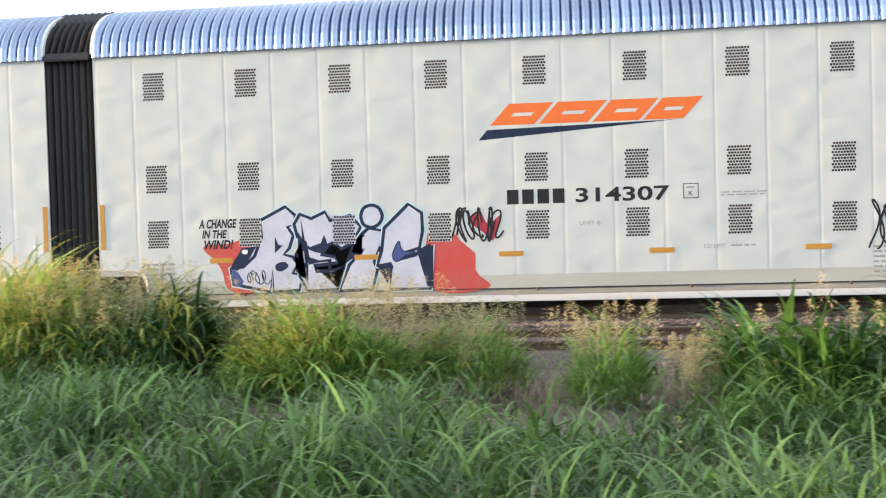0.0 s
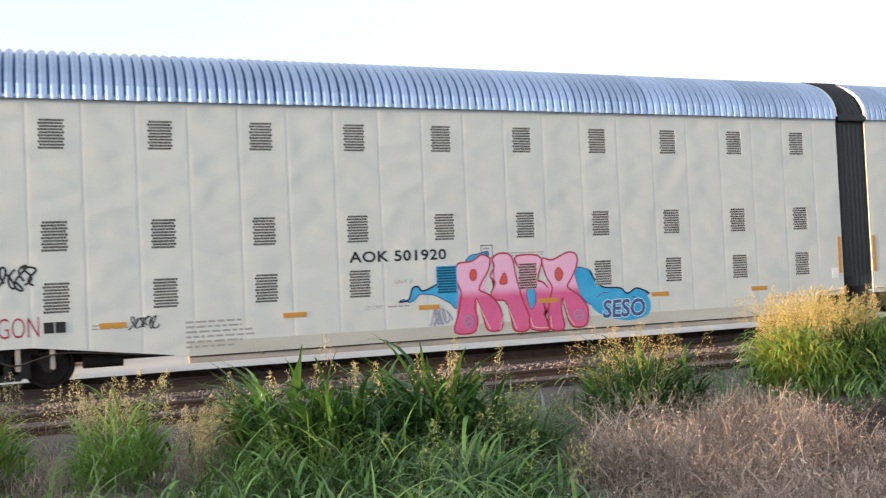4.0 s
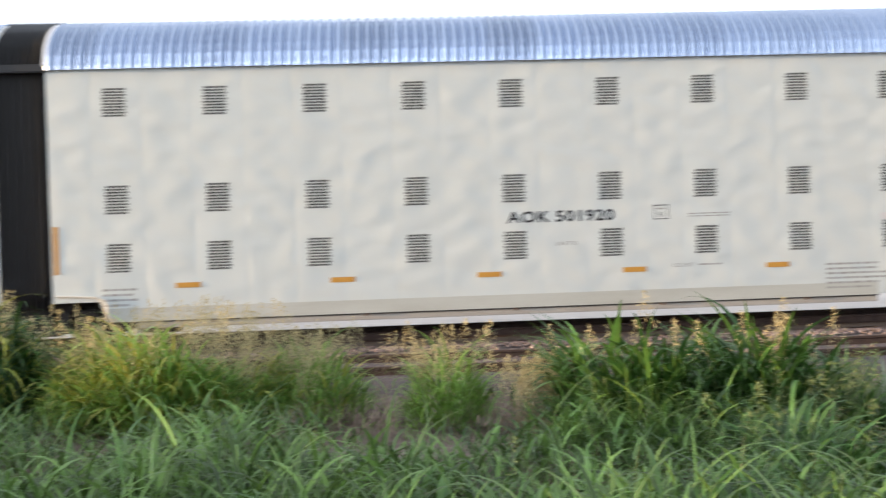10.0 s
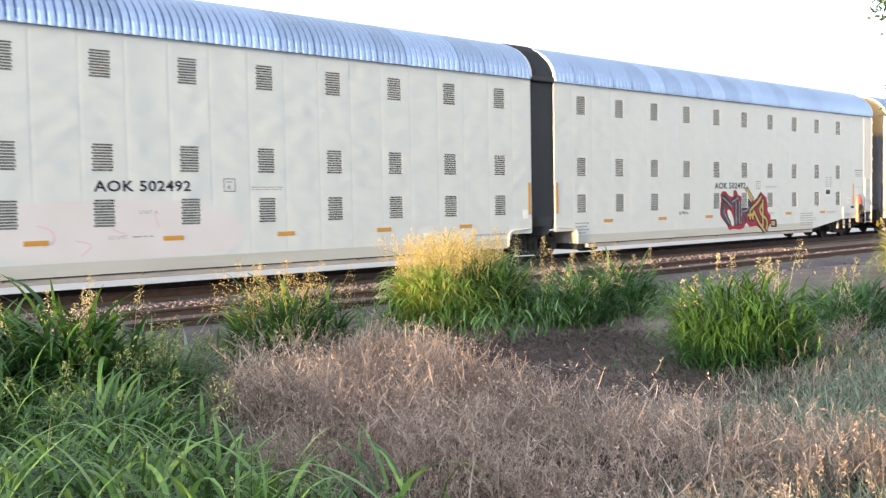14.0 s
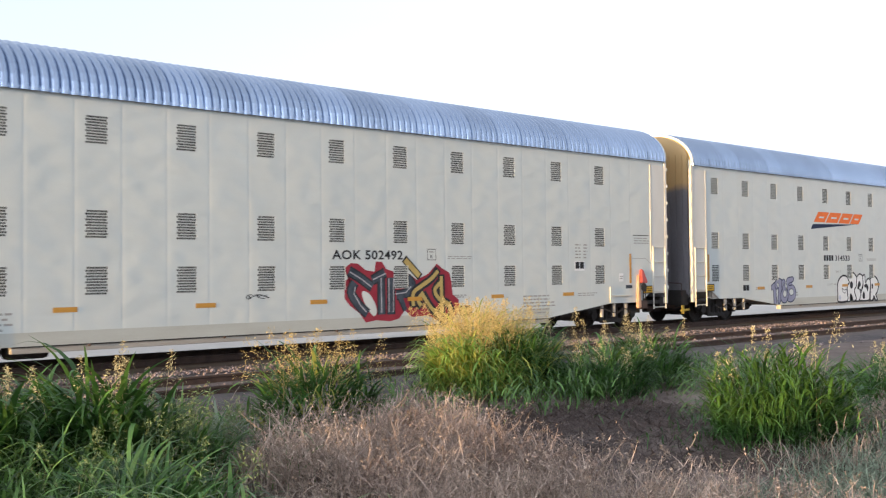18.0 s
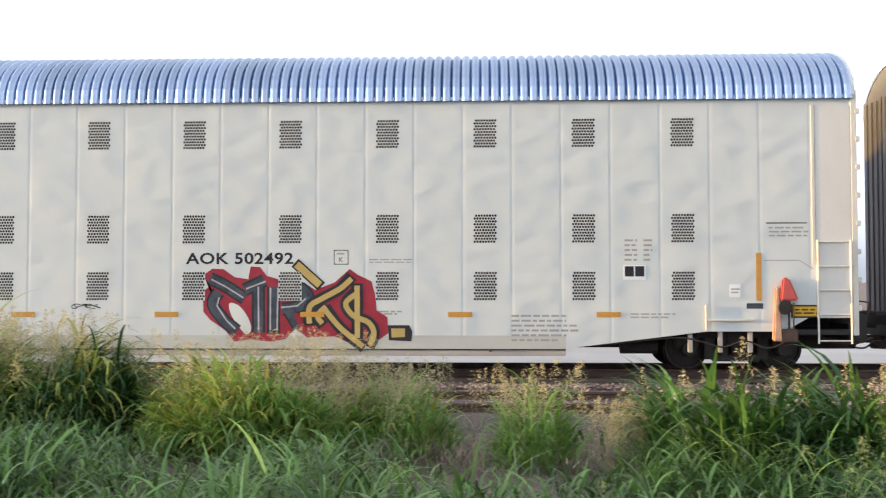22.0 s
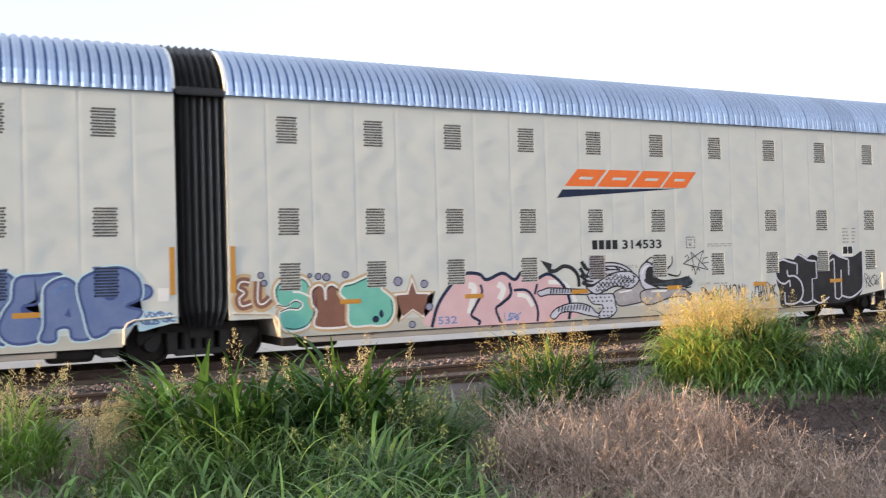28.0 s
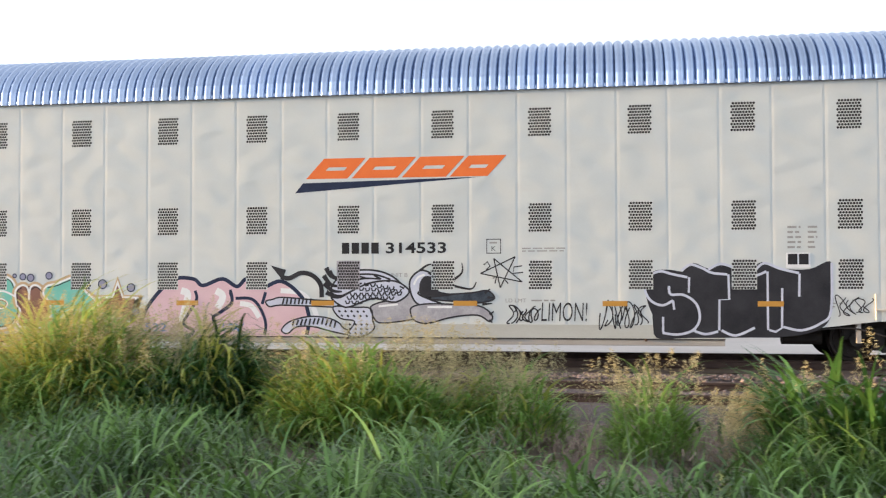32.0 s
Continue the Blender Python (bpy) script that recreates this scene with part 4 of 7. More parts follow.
def common_marks(car, kind):
    y = -HALF - 0.0035
    spots = (2.45, 5.28, 8.02, 10.78, 13.55, 16.3) if kind == "B" else (4.0, 7.27, 10.0, 12.7, 15.5, 18.24)
    for x in spots:
        put("reflector", AMBER_H, car, x, y, 0.98, "amber reflector strip")
    for x in ((0.09, LEN - 1.75) if kind == "B" else (LEN - 0.09, 0.85)):
        put("reflector", AMBER_V, car, x, y, 1.68, "amber reflector strip")
    # boxed plate code and its lines
    xk = 11.32
    lay(car, kind, *ribbon([[(xk - 0.13, 1.92), (xk + 0.13, 1.92)], [(xk + 0.13, 1.91), (xk + 0.13, 2.19)], [(xk + 0.13, 2.18), (xk - 0.13, 2.18)], [(xk - 0.13, 2.19), (xk - 0.13, 1.91)]], 0.014),
        M["ink"], 0.0055, "lettering", "boxed stencil")
    word(car, kind, "K", xk - 0.04, xk + 0.04, 1.96, 2.05, M["ink"])
    bars(car, kind, xk - 0.08, xk + 0.1, 2.08, 2.15, 1, seed=3)
    bars(car, kind, 11.85, 12.68, 1.93, 2.03, 2, ragged=0.1, seed=5)
    word(car, kind, "UNIT " + kind, 9.3, 9.68, 1.48, 1.55, M["grey_ink"])
    xl = 11.84 if kind == "B" else 8.95
    word(car, kind, "LD LMT", xl - 0.3, xl + 0.08, 1.0, 1.07, M["grey_ink"])
    bars(car, kind, xl + 0.18, xl + 0.6, 1.0, 1.07, 1, ragged=0, seed=8)
    px = 14.5 if kind == "B" else 5.25
    bars(car, kind, px, px + 1.25, 0.46, 1.0, 6, seed=11)
    bars(car, kind, px + (2.2 if kind == "B" else -1.6), px + (3.2 if kind == "B" else -0.9), 0.9, 1.02, 2, seed=12)
    if kind == "B":
        bars(car, kind, 16.6, 16.82, 1.95, 2.4, 5, seed=13, ragged=0.2)
        bars(car, kind, 16.95, 17.1, 1.95, 2.4, 5, seed=14, ragged=0.2)
        bx, bz = 16.78, 1.76
        bars(car, kind, 19.25, 19.95, 2.4, 2.62, 3, seed=15, ragged=0.1)
        lay(car, kind, *ribbon([[(19.2, 2.67), (19.95, 2.67)]], 0.02), M["ink"], 0.0055, "lettering")
        lay(car, kind, *ribbon([[(19.15, 1.98), (19.8, 1.98), (20.05, 1.82)]], 0.015), M["grey_ink"], 0.0055, "lettering")
        bars(car, kind, 0.9, 1.6, 0.6, 0.98, 4, seed=16)
    else:
        bx, bz = 3.05, 0.98
    if kind == "B":
        put("stencil_plate", WHITE_PLATE, car, bx, y + 0.003, bz)
        put("card_holder", CARD, car, 18.62, y + 0.003, 1.42, "small white card holder")
        bars(car, kind, 18.55, 18.69, 1.36, 1.48, 2, seed=21, ragged=0.1).location.y = -0.004
        put("data_plate", GREY_CARD, car, 18.98, y + 0.003, 1.14, "small grey data plate")
    for d in (-0.095, 0.095):
        put("stencil_panel", DARK_SQUARE, car, bx + d, y - 0.0006, bz + 0.02)
    coupler_fittings(car, kind)
    if kind == "A":
        put("card_holder", CARD, car, 20.55, y + 0.003, 1.25, "small white card holder")
        bars(car, kind, 18.47, 19.73, 0.67, 0.79, 1, ragged=0.05, seed=31)
    if kind == "B":
        hand_brake(car)
    # raised band along the bottom of the side
    a, b = (5.3, LEN - 0.99) if kind == "A" else (0.99, LEN - 5.3)
    bm = bmesh.new()
    box(bm, a, b, -HALF - 0.001, -HALF + 0.02, SILL - 0.01, SILL + 0.24, 0.0004)
    part("side_band", bm, M["band"], car, "dusty lower edge of the side")


def railway_mark(car, kind, wide=False, number=""):
    """The owner's slanted orange mark over a dark wedge, as plain shapes, and the car number."""
    x = 7.47
    blob(car, kind, [(x, 3.10), (x + 0.16, 3.29), (x + 3.65, 3.36)], PAINT["navy"], 0.006, "emblem_wedge", "dark wedge under the emblem", False)
    z0, z1, sl = 3.37, 3.76, 0.36
    vs, fs = [], []
    for a, w in ((0.22, 0.82), (1.12, 0.9), (2.1, 0.85), (3.02, 0.72)):
        cell = [(a, 0, w, 0.4), (a, 0.4, w * 0.3, 0.16), (a + w * 0.75, 0.4, w * 0.25, 0.16), (a, 0.56, w, 0.44)]
        for cx, cz, cw, ch in cell:
            b = len(vs)
            for ux, uz in ((cx, cz), (cx + cw, cz), (cx + cw, cz + ch), (cx, cz + ch)):
                vs.append((x + ux + sl * uz, z0 + (z1 - z0) * uz))
            fs.append((b, b + 1, b + 2, b + 3))
    for q in range(0, 64, 16):
        lay(car, kind, vs[q:q + 16], [(0, 1, 2, 3), (4, 5, 6, 7), (8, 9, 10, 11), (12, 13, 14, 15)], M["orange"], 0.006, "emblem", "orange slanted emblem block")
    xa, xb, h = (7.97, 10.94, 0.27) if wide else (8.4, 10.42, 0.21)
    w = (xb - xa) * 0.38
    vs, fs = [], []
    for k in range(4):
        b = len(vs)
        q = xa + k * w / 4
        vs += [(q, 2.03 - h / 2), (q + w * 0.19, 2.03 - h / 2), (q + w * 0.19, 2.03 + h / 2), (q, 2.03 + h / 2)]
        fs.append((b, b + 1, b + 2, b + 3))
    for q in range(4):
        lay(car, kind, vs[q * 4:q * 4 + 4], [(0, 1, 2, 3)], M["ink"], 0.006, "lettering", "black mark block")
    word(car, kind, number, xa + w * 1.12, xb, 2.03 - h / 2, 2.03 + h / 2, M["ink"], offset=0.022, label="black car number")


def fleet_number(car, kind, number):
    word(car, kind, "AOK " + number, 8.38, 10.42, 1.92, 2.14, M["ink"], offset=0.022, label="black car number", space=1.06)


def letter(car, kind, pts, fill, edge, level, w=0.045, halo=None, hw=0.1, sharp=False, label=""):
    """One painted letter or shape: a fill with an outline drawn round it and, under it, a wider halo."""
    loop = [Vector(p) for p in pts] if sharp else [Vector(p) for p in smooth_loop(pts, 4)]
    d = 0.0065 + level * 0.0008
    ring = [tuple(p) for p in loop]
    ring += ring[:2]
    if halo:
        lay(car, kind, *ribbon([ring], w + hw), halo, d - 0.0008, "graffiti")
    lay(car, kind, ring[:-2], [tuple(range(len(ring) - 2))], fill, d, "graffiti", label)
    if edge:
        lay(car, kind, *ribbon([ring], w), edge, d + 0.0004, "graffiti")


def star(cx, cz, r):
    return [(cx + (r if i % 2 == 0 else r * 0.42) * math.sin(i * math.pi / 5), cz + (r if i % 2 == 0 else r * 0.42) * math.cos(i * math.pi / 5)) for i in range(10)]


def disc(cx, cz, r):
    return [(cx + r * math.cos(a * math.pi / 6), cz + r * math.sin(a * math.pi / 6)) for a in range(12)]


def fade_paint():
    """Spray paint that the writer faded from hot pink at the letters' feet to blush at their tops."""
    a = surface("pink_fade_spray", (0.64, 0.13, 0.29), (0.56, 0.09, 0.24), rough=0.5, scale=3)
    n, l = nodes_of(a)
    p = n["Principled BSDF"]
    old = p.inputs["Base Color"].links[0].from_socket
    co = n.new("ShaderNodeTexCoord")
    sep = n.new("ShaderNodeSeparateXYZ")
    l.new(co.outputs["Object"], sep.inputs[0])
    mr = n.new("ShaderNodeMapRange")
    mr.inputs["From Min"].default_value, mr.inputs["From Max"].default_value = 1.12, 1.3
    l.new(sep.outputs["Z"], mr.inputs[0])
    mix = n.new("ShaderNodeMix")
    mix.data_type = "RGBA"
    l.new(mr.outputs[0], mix.inputs[0])
    l.new(old, mix.inputs[6])
    mix.inputs[7].default_value = (0.74, 0.42, 0.6, 1)
    l.new(mix.outputs[2], p.inputs["Base Color"])
    return a


PAINT["fade"] = fade_paint()
M["band"] = surface("dusty_band", (0.53, 0.53, 0.47), (0.44, 0.43, 0.37), rough=0.6, scale=1.5, stretch=(0.4, 1, 2))
built = []
for i, (kind, x0) in enumerate(UNITS):
    label = ("cream bellows-end autorack car with graffiti along the side" if 1 <= i <= 7 else "cream steel autorack car with corrugated galvanised roof")
    c = autorack(kind, x0, label)
    common_marks(c, kind)
    built.append(c)



def painted_vents(i, colour, *places):
    """Low vents that were sprayed over with the graffiti: the plate takes the paint, the holes stay open."""
    me = VENT.copy()
    me.materials[0] = PAINT[colour]
    for x in places:
        for (x0, vx, r), ob in VENTS.items():
            if x0 == UNITS[i][1] and r == ROWS[2] and abs(vx - x) < 0.3:
                ob.data = me
                tagged(ob, "sprayed-over vent plate")


painted_vents(1, "silver", 4.87)
painted_vents(2, "cyan", 10.41)
painted_vents(2, "rose", 12.24)
painted_vents(4, "sky_blue", 3.09, 4.92)
painted_vents(6, "denim", 17.73, 19.56)
painted_vents(7, "grey", 8.53)

# first two-unit car: second unit
c = built[1]
tagged(c, "cream autorack with silver graffiti piece and orange emblem")
railway_mark(c, "B", True, "314307")
blob(c, "B", [(2.1, 1.25), (2.6, 1.3), (3.1, 1.35), (3.15, 0.4), (2.6, 0.4), (2.45, 0.8), (2.3, 1.0)], PAINT["coral"], label="coral red paint")
blob(c, "B", [(6.5, 1.5), (7.0, 1.35), (7.1, 1.12), (7.35, 1.0), (7.3, 0.7), (7.6, 0.36), (6.5, 0.36)], PAINT["coral"], label="coral red paint")
letter(c, "B", [(2.63, 0.81), (2.88, 0.85), (3.11, 1.05), (3.26, 1.42), (3.24, 1.73), (3.74, 1.98), (3.93, 1.81), (3.9, 1.62), (3.77, 1.6), (3.88, 1.43), (3.8, 1.19), (3.69, 1.07), (3.86, 1.02), (3.95, 0.87), (3.85, 0.71), (4.04, 0.65), (3.97, 0.38), (3.46, 0.36), (3.46, 0.79), (3.4, 0.36), (2.67, 0.52)], PAINT["silver"], PAINT["navy"], 1, label='silver graffiti letter with navy outline', halo=PAINT["aqua"], hw=0.05, w=0.065, sharp=True)
letter(c, "B", [(3.9, 1.64), (4.02, 1.83), (4.24, 1.74), (4.51, 1.86), (4.59, 1.69), (5.0, 1.78), (5.19, 1.56), (5.04, 1.27), (4.81, 1.15), (4.66, 1.28), (4.46, 1.18), (4.41, 1.05), (4.67, 1.0), (4.74, 0.89), (4.26, 0.84), (4.31, 0.73), (4.64, 0.74), (4.89, 0.84), (4.74, 0.38), (4.14, 0.36), (3.98, 0.65), (4.16, 0.97), (4.11, 1.29), (3.96, 1.4)], PAINT["silver"], PAINT["navy"], 3, halo=PAINT["aqua"], hw=0.05, w=0.065, sharp=True)
letter(c, "B", [(5.21, 1.42), (5.34, 1.53), (5.62, 1.47), (5.55, 1.15), (5.43, 0.89), (5.49, 0.74), (5.39, 0.36), (4.76, 0.36), (4.95, 0.84), (5.2, 1.1), (5.07, 1.25)], PAINT["silver"], PAINT["navy"], 5, halo=PAINT["aqua"], hw=0.05, w=0.065, sharp=True)
letter(c, "B", [(5.61, 1.74), (5.54, 1.6), (5.4, 1.54), (5.25, 1.6), (5.2, 1.76), (5.26, 1.91), (5.41, 1.96), (5.55, 1.9)], PAINT["silver"], PAINT["navy"], 6, halo=PAINT["aqua"], hw=0.05, w=0.065)
letter(c, "B", [(5.64, 1.52), (6.11, 1.96), (6.36, 1.79), (6.37, 1.45), (6.3, 1.13), (5.97, 1.03), (5.93, 0.93), (6.22, 1.0), (6.54, 1.17), (6.49, 0.36), (5.72, 0.36), (5.75, 0.7), (5.49, 0.81), (5.58, 1.1)], PAINT["silver"], PAINT["navy"], 7, halo=PAINT["aqua"], hw=0.05, w=0.065, sharp=True)
letter(c, "B", [(2.62, 0.83), (2.86, 1.21), (3.15, 1.24), (3.01, 1.01), (2.76, 0.77)], PAINT["navy"], None, 4, sharp=True)
letter(c, "B", [(2.64, 0.82), (2.77, 0.75), (2.88, 0.57), (2.83, 0.45), (2.67, 0.51)], PAINT["royal"], None, 4, sharp=True)
letter(c, "B", [(2.98, 1.13), (2.96, 1.1), (2.92, 1.09), (2.87, 1.11), (2.86, 1.14), (2.88, 1.17), (2.92, 1.18), (2.97, 1.17)], PAINT["white"], None, 6)
letter(c, "B", [(3.52, 1.42), (3.58, 1.26), (3.67, 1.24), (3.51, 1.1)], PAINT["navy"], None, 6, sharp=True)
letter(c, "B", [(3.52, 0.88), (3.68, 0.93), (3.77, 0.85), (3.65, 0.75), (3.53, 0.77)], PAINT["navy"], None, 6)
letter(c, "B", [(3.97, 1.5), (4.05, 1.36), (4.03, 1.31), (4.2, 1.2), (4.41, 1.27), (4.48, 1.43), (4.56, 1.19), (4.48, 1.06), (4.29, 1.1), (4.16, 1.16), (3.89, 1.06), (4.02, 0.94), (3.92, 0.73), (4.1, 0.68), (4.12, 0.57), (3.96, 0.68)], PAINT["navy"], None, 8, sharp=True)
letter(c, "B", [(4.15, 1.02), (4.37, 0.94), (4.61, 0.97), (4.6, 0.65), (4.55, 0.65), (4.54, 0.91), (4.37, 0.9), (4.17, 0.86)], PAINT["navy"], None, 8, sharp=True)
letter(c, "B", [(4.86, 0.86), (5.03, 1.25), (5.22, 1.44), (5.27, 1.38), (5.07, 1.29), (5, 1.08), (5.26, 1.15), (5.2, 1.04), (5.02, 0.96)], PAINT["navy"], None, 8, sharp=True)
letter(c, "B", [(5.79, 1.04), (5.91, 1.27), (5.98, 1.09), (6.25, 1.05), (6.05, 1), (5.9, 0.89), (5.81, 0.91)], PAINT["royal"], PAINT["navy"], 10, w=0.02)
letter(c, "B", [(5.47, 0.83), (5.75, 0.88), (5.8, 0.79), (5.73, 0.6), (5.68, 0.47), (5.69, 0.75)], PAINT["navy"], None, 10, sharp=True)
letter(c, "B", [(6.25, 1.08), (6.49, 1.21), (6.56, 1.12), (6.48, 0.76), (6.55, 0.362), (6.43, 0.41), (6.46, 0.76), (6.47, 1.08)], PAINT["navy"], None, 10, sharp=True)
word(c, "B", "A CHANGE", 2.02, 2.78, 1.6, 1.78, M["ink"], 0.007, 0.035, 0.25, "graffiti")
word(c, "B", "IN THE", 2.08, 2.58, 1.41, 1.57, M["ink"], 0.007, 0.035, 0.25, "graffiti")
word(c, "B", "WIND!", 2.12, 2.7, 1.2, 1.38, M["ink"], 0.007, 0.035, 0.25, "graffiti")
blob(c, "B", [(7.25, 1.62), (7.45, 1.8), (7.6, 1.55), (7.85, 1.7), (7.7, 1.25), (7.5, 1.4)], PAINT["maroon"], 0.006)
scribble(c, "B", 6.9, 7.85, 1.2, 1.88, 3, M["ink"], 0.035, 7)
scribble(c, "B", 2.95, 3.35, 0.5, 0.78, 4, M["ink"], 0.02, 4)
scribble(c, "B", 14.5, 15.5, 0.9, 1.8, 5, M["ink"], 0.035, 7)
scribble(c, "B", 15.9, 16.9, 0.7, 1.5, 6, PAINT["grey"], 0.03, 6)

# second car, first unit
c = built[2]
tagged(c, "cream autorack with pink bubble graffiti and blue cloud")
fleet_number(c, "A", "501920")
letter(c, "A", [(9.36, 1.11), (9.57, 1.14), (9.66, 1.37), (9.78, 1.4), (9.89, 1.31), (10.21, 1.44), (10.26, 1.62), (10.71, 1.78), (10.93, 1.97), (11.07, 2), (11.36, 1.98), (10.67, 0.98), (10.46, 1.04), (10.16, 1.2), (9.95, 1.24), (9.8, 1.24), (9.69, 1.14), (9.57, 1.1), (9.47, 1.16)], PAINT["cyan"], PAINT["royal"], -1, w=0.022, label='blue graffiti cloud')
letter(c, "A", [(13.34, 1.63), (13.72, 1.58), (13.85, 1.36), (14.05, 1.2), (14.47, 1.16), (14.65, 1.03), (14.9, 1.14), (15.22, 1.01), (14.83, 0.95), (14.05, 1.08), (13.74, 0.84), (13.51, 1.01), (13.34, 1.2)], PAINT["cyan"], PAINT["royal"], -1, w=0.022)
letter(c, "A", [(13.73, 0.82), (13.9, 1.04), (14.65, 1.07), (15.19, 0.93), (15.16, 0.55), (14.61, 0.45), (14.02, 0.59)], PAINT["cyan"], None, 0, label='blue graffiti halo')
strokes(c, "A", [[(9.36, 1.11), (9.57, 1.15), (9.66, 1.37), (9.78, 1.4), (9.89, 1.31), (10.21, 1.44)], [(13.72, 1.58), (13.85, 1.36), (14.05, 1.2), (14.47, 1.16), (14.65, 1.03), (14.9, 1.14), (15.22, 1.01)]], 0.035, PAINT["navy"], 0.0085)
letter(c, "A", [(10.54, 0.44), (10.61, 0.77), (10.71, 1.2), (10.63, 1.45), (10.59, 1.64), (10.66, 1.82), (10.82, 1.85), (10.98, 1.87), (11.2, 1.99), (11.38, 1.9), (11.34, 1.68), (11.17, 1.42), (11.12, 1.27), (11.32, 1.17), (11.53, 0.96), (11.61, 0.71), (11.57, 0.44), (11.28, 0.44), (11.19, 0.66), (11.12, 0.89), (11.04, 1.1), (11, 0.89), (11.05, 0.67), (10.96, 0.42)], PAINT["fade"], PAINT["maroon"], 1, label='pink bubble graffiti letter fading to hot pink', w=0.035)
letter(c, "A", [(11.44, 1.9), (11.58, 2), (11.8, 1.99), (11.91, 1.84), (11.97, 1.49), (12.09, 1.08), (12.26, 0.68), (12.2, 0.4), (11.88, 0.4), (11.8, 0.7), (11.69, 1.01), (11.5, 1.05), (11.37, 1.17), (11.48, 1.41), (11.37, 1.54), (11.47, 1.73)], PAINT["fade"], PAINT["maroon"], 3, w=0.035)
letter(c, "A", [(11.95, 1.89), (12.19, 1.96), (12.49, 1.93), (12.58, 1.81), (12.5, 1.56), (12.41, 1.42), (12.6, 1.36), (12.8, 1.1), (12.78, 0.9), (12.57, 0.71), (12.76, 0.39), (12.27, 0.4), (12.23, 0.68), (12.11, 0.98), (12.04, 1.23), (12.08, 1.58)], PAINT["fade"], PAINT["maroon"], 5, w=0.035)
letter(c, "A", [(12.59, 1.86), (12.83, 1.83), (13.21, 1.98), (13.42, 1.91), (13.4, 1.66), (13.24, 1.38), (13.17, 1.24), (13.42, 1.07), (13.63, 0.8), (13.63, 0.52), (13.53, 0.39), (13.24, 0.41), (13.11, 0.68), (13.04, 1.03), (13, 0.78), (13.04, 0.37), (12.72, 0.38), (12.68, 0.65), (12.73, 1), (12.8, 1.25), (12.66, 1.51)], PAINT["fade"], PAINT["maroon"], 7, w=0.035)
letter(c, "A", [(11.07, 1.58), (11.04, 1.5), (10.99, 1.47), (10.93, 1.51), (10.92, 1.59), (10.94, 1.67), (11, 1.7), (11.05, 1.67)], PAINT["coral"], PAINT["maroon"], 9, w=0.02)
letter(c, "A", [(13.07, 1.52), (13.03, 1.42), (12.97, 1.38), (12.9, 1.43), (12.88, 1.52), (12.91, 1.62), (12.98, 1.66), (13.04, 1.61)], PAINT["coral"], PAINT["maroon"], 9, w=0.02)
letter(c, "A", [(11.58, 1.39), (11.7, 1.61), (11.75, 1.39)], PAINT["coral"], PAINT["maroon"], 9, w=0.02)
letter(c, "A", [(12.19, 1.2), (12.37, 1.24), (12.39, 0.97), (12.27, 0.82)], PAINT["cyan"], PAINT["maroon"], 9, w=0.02)
letter(c, "A", [(12.02, 1.51), (12.36, 1.57), (12.39, 1.42), (12.04, 1.31)], PAINT["maroon"], None, 9, sharp=True)
strokes(c, "A", [[(10.93, 0.64), (10.9, 0.56), (10.83, 0.53), (10.77, 0.57), (10.74, 0.65), (10.78, 0.74), (10.84, 0.77), (10.91, 0.73), (10.93, 0.64)], [(10.89, 0.65), (10.78, 0.62)]], 0.03, PAINT["lilac"], 0.0147)
strokes(c, "A", [[(13.53, 0.63), (13.5, 0.56), (13.41, 0.53), (13.33, 0.57), (13.3, 0.64), (13.34, 0.71), (13.42, 0.74), (13.5, 0.7), (13.53, 0.63)], [(13.49, 0.63), (13.35, 0.61)]], 0.03, PAINT["lilac"], 0.0147)
strokes(c, "A", [[(11.04, 1.08), (11.14, 0.84), (11.25, 0.61), (11.33, 0.46)], [(11.03, 0.45), (11.09, 0.69), (11.05, 0.94)], [(11.72, 0.93), (11.83, 0.67), (11.93, 0.43)], [(12.26, 0.65), (12.33, 0.45), (12.67, 0.41)], [(13.07, 0.97), (13.15, 0.65), (13.29, 0.43)], [(11.55, 0.44), (11.63, 0.71)], [(12.75, 0.4), (12.73, 0.65)]], 0.018, PAINT["seed_line"], 0.0147)
strokes(c, "A", [[(10.7, 1.64), (10.77, 1.74), (10.98, 1.81), (11.2, 1.91)], [(11.49, 1.85), (11.6, 1.94), (11.77, 1.92)], [(12.02, 1.86), (12.21, 1.9), (12.46, 1.86)], [(12.66, 1.78), (12.85, 1.76), (13.21, 1.89)]], 0.05, PAINT["blush"], 0.0147)
word(c, "A", "SESO", 13.99, 15.11, 0.51, 0.935, PAINT["aqua"], 0.0092, 0.06, 0.1, "graffiti", box_of=0.06)
word(c, "A", "SESO", 13.99, 15.11, 0.51, 0.935, PAINT["royal"], 0.0105, 0.025, 0.1, "graffiti", box_of=0.06)
scribble(c, "A", 0.1, 1.3, 2.6, 3.4, 11, M["ink"], 0.035, 8)
scribble(c, "A", 1.45, 2.75, 1.65, 2.1, 12, M["ink"], 0.035, 9)
word(c, "A", "GON", 2.15, 2.8, 0.85, 1.2, PAINT["maroon"], 0.0065, -0.01, 0, "graffiti")
scribble(c, "A", 4.3, 4.75, 0.88, 1.12, 13, M["ink"], 0.022, 6)
scribble(c, "A", 10.05, 10.45, 0.6, 0.95, 14, PAINT["lilac"], 0.025, 5)

# second car, second unit
fleet_number(built[3], "B", "501920")
blob(built[3], "B", [(15.6, 1.9), (15.95, 1.95), (16.0, 1.5), (15.65, 1.45)], PAINT["buff"], 0.005, "overpaint", "", False)

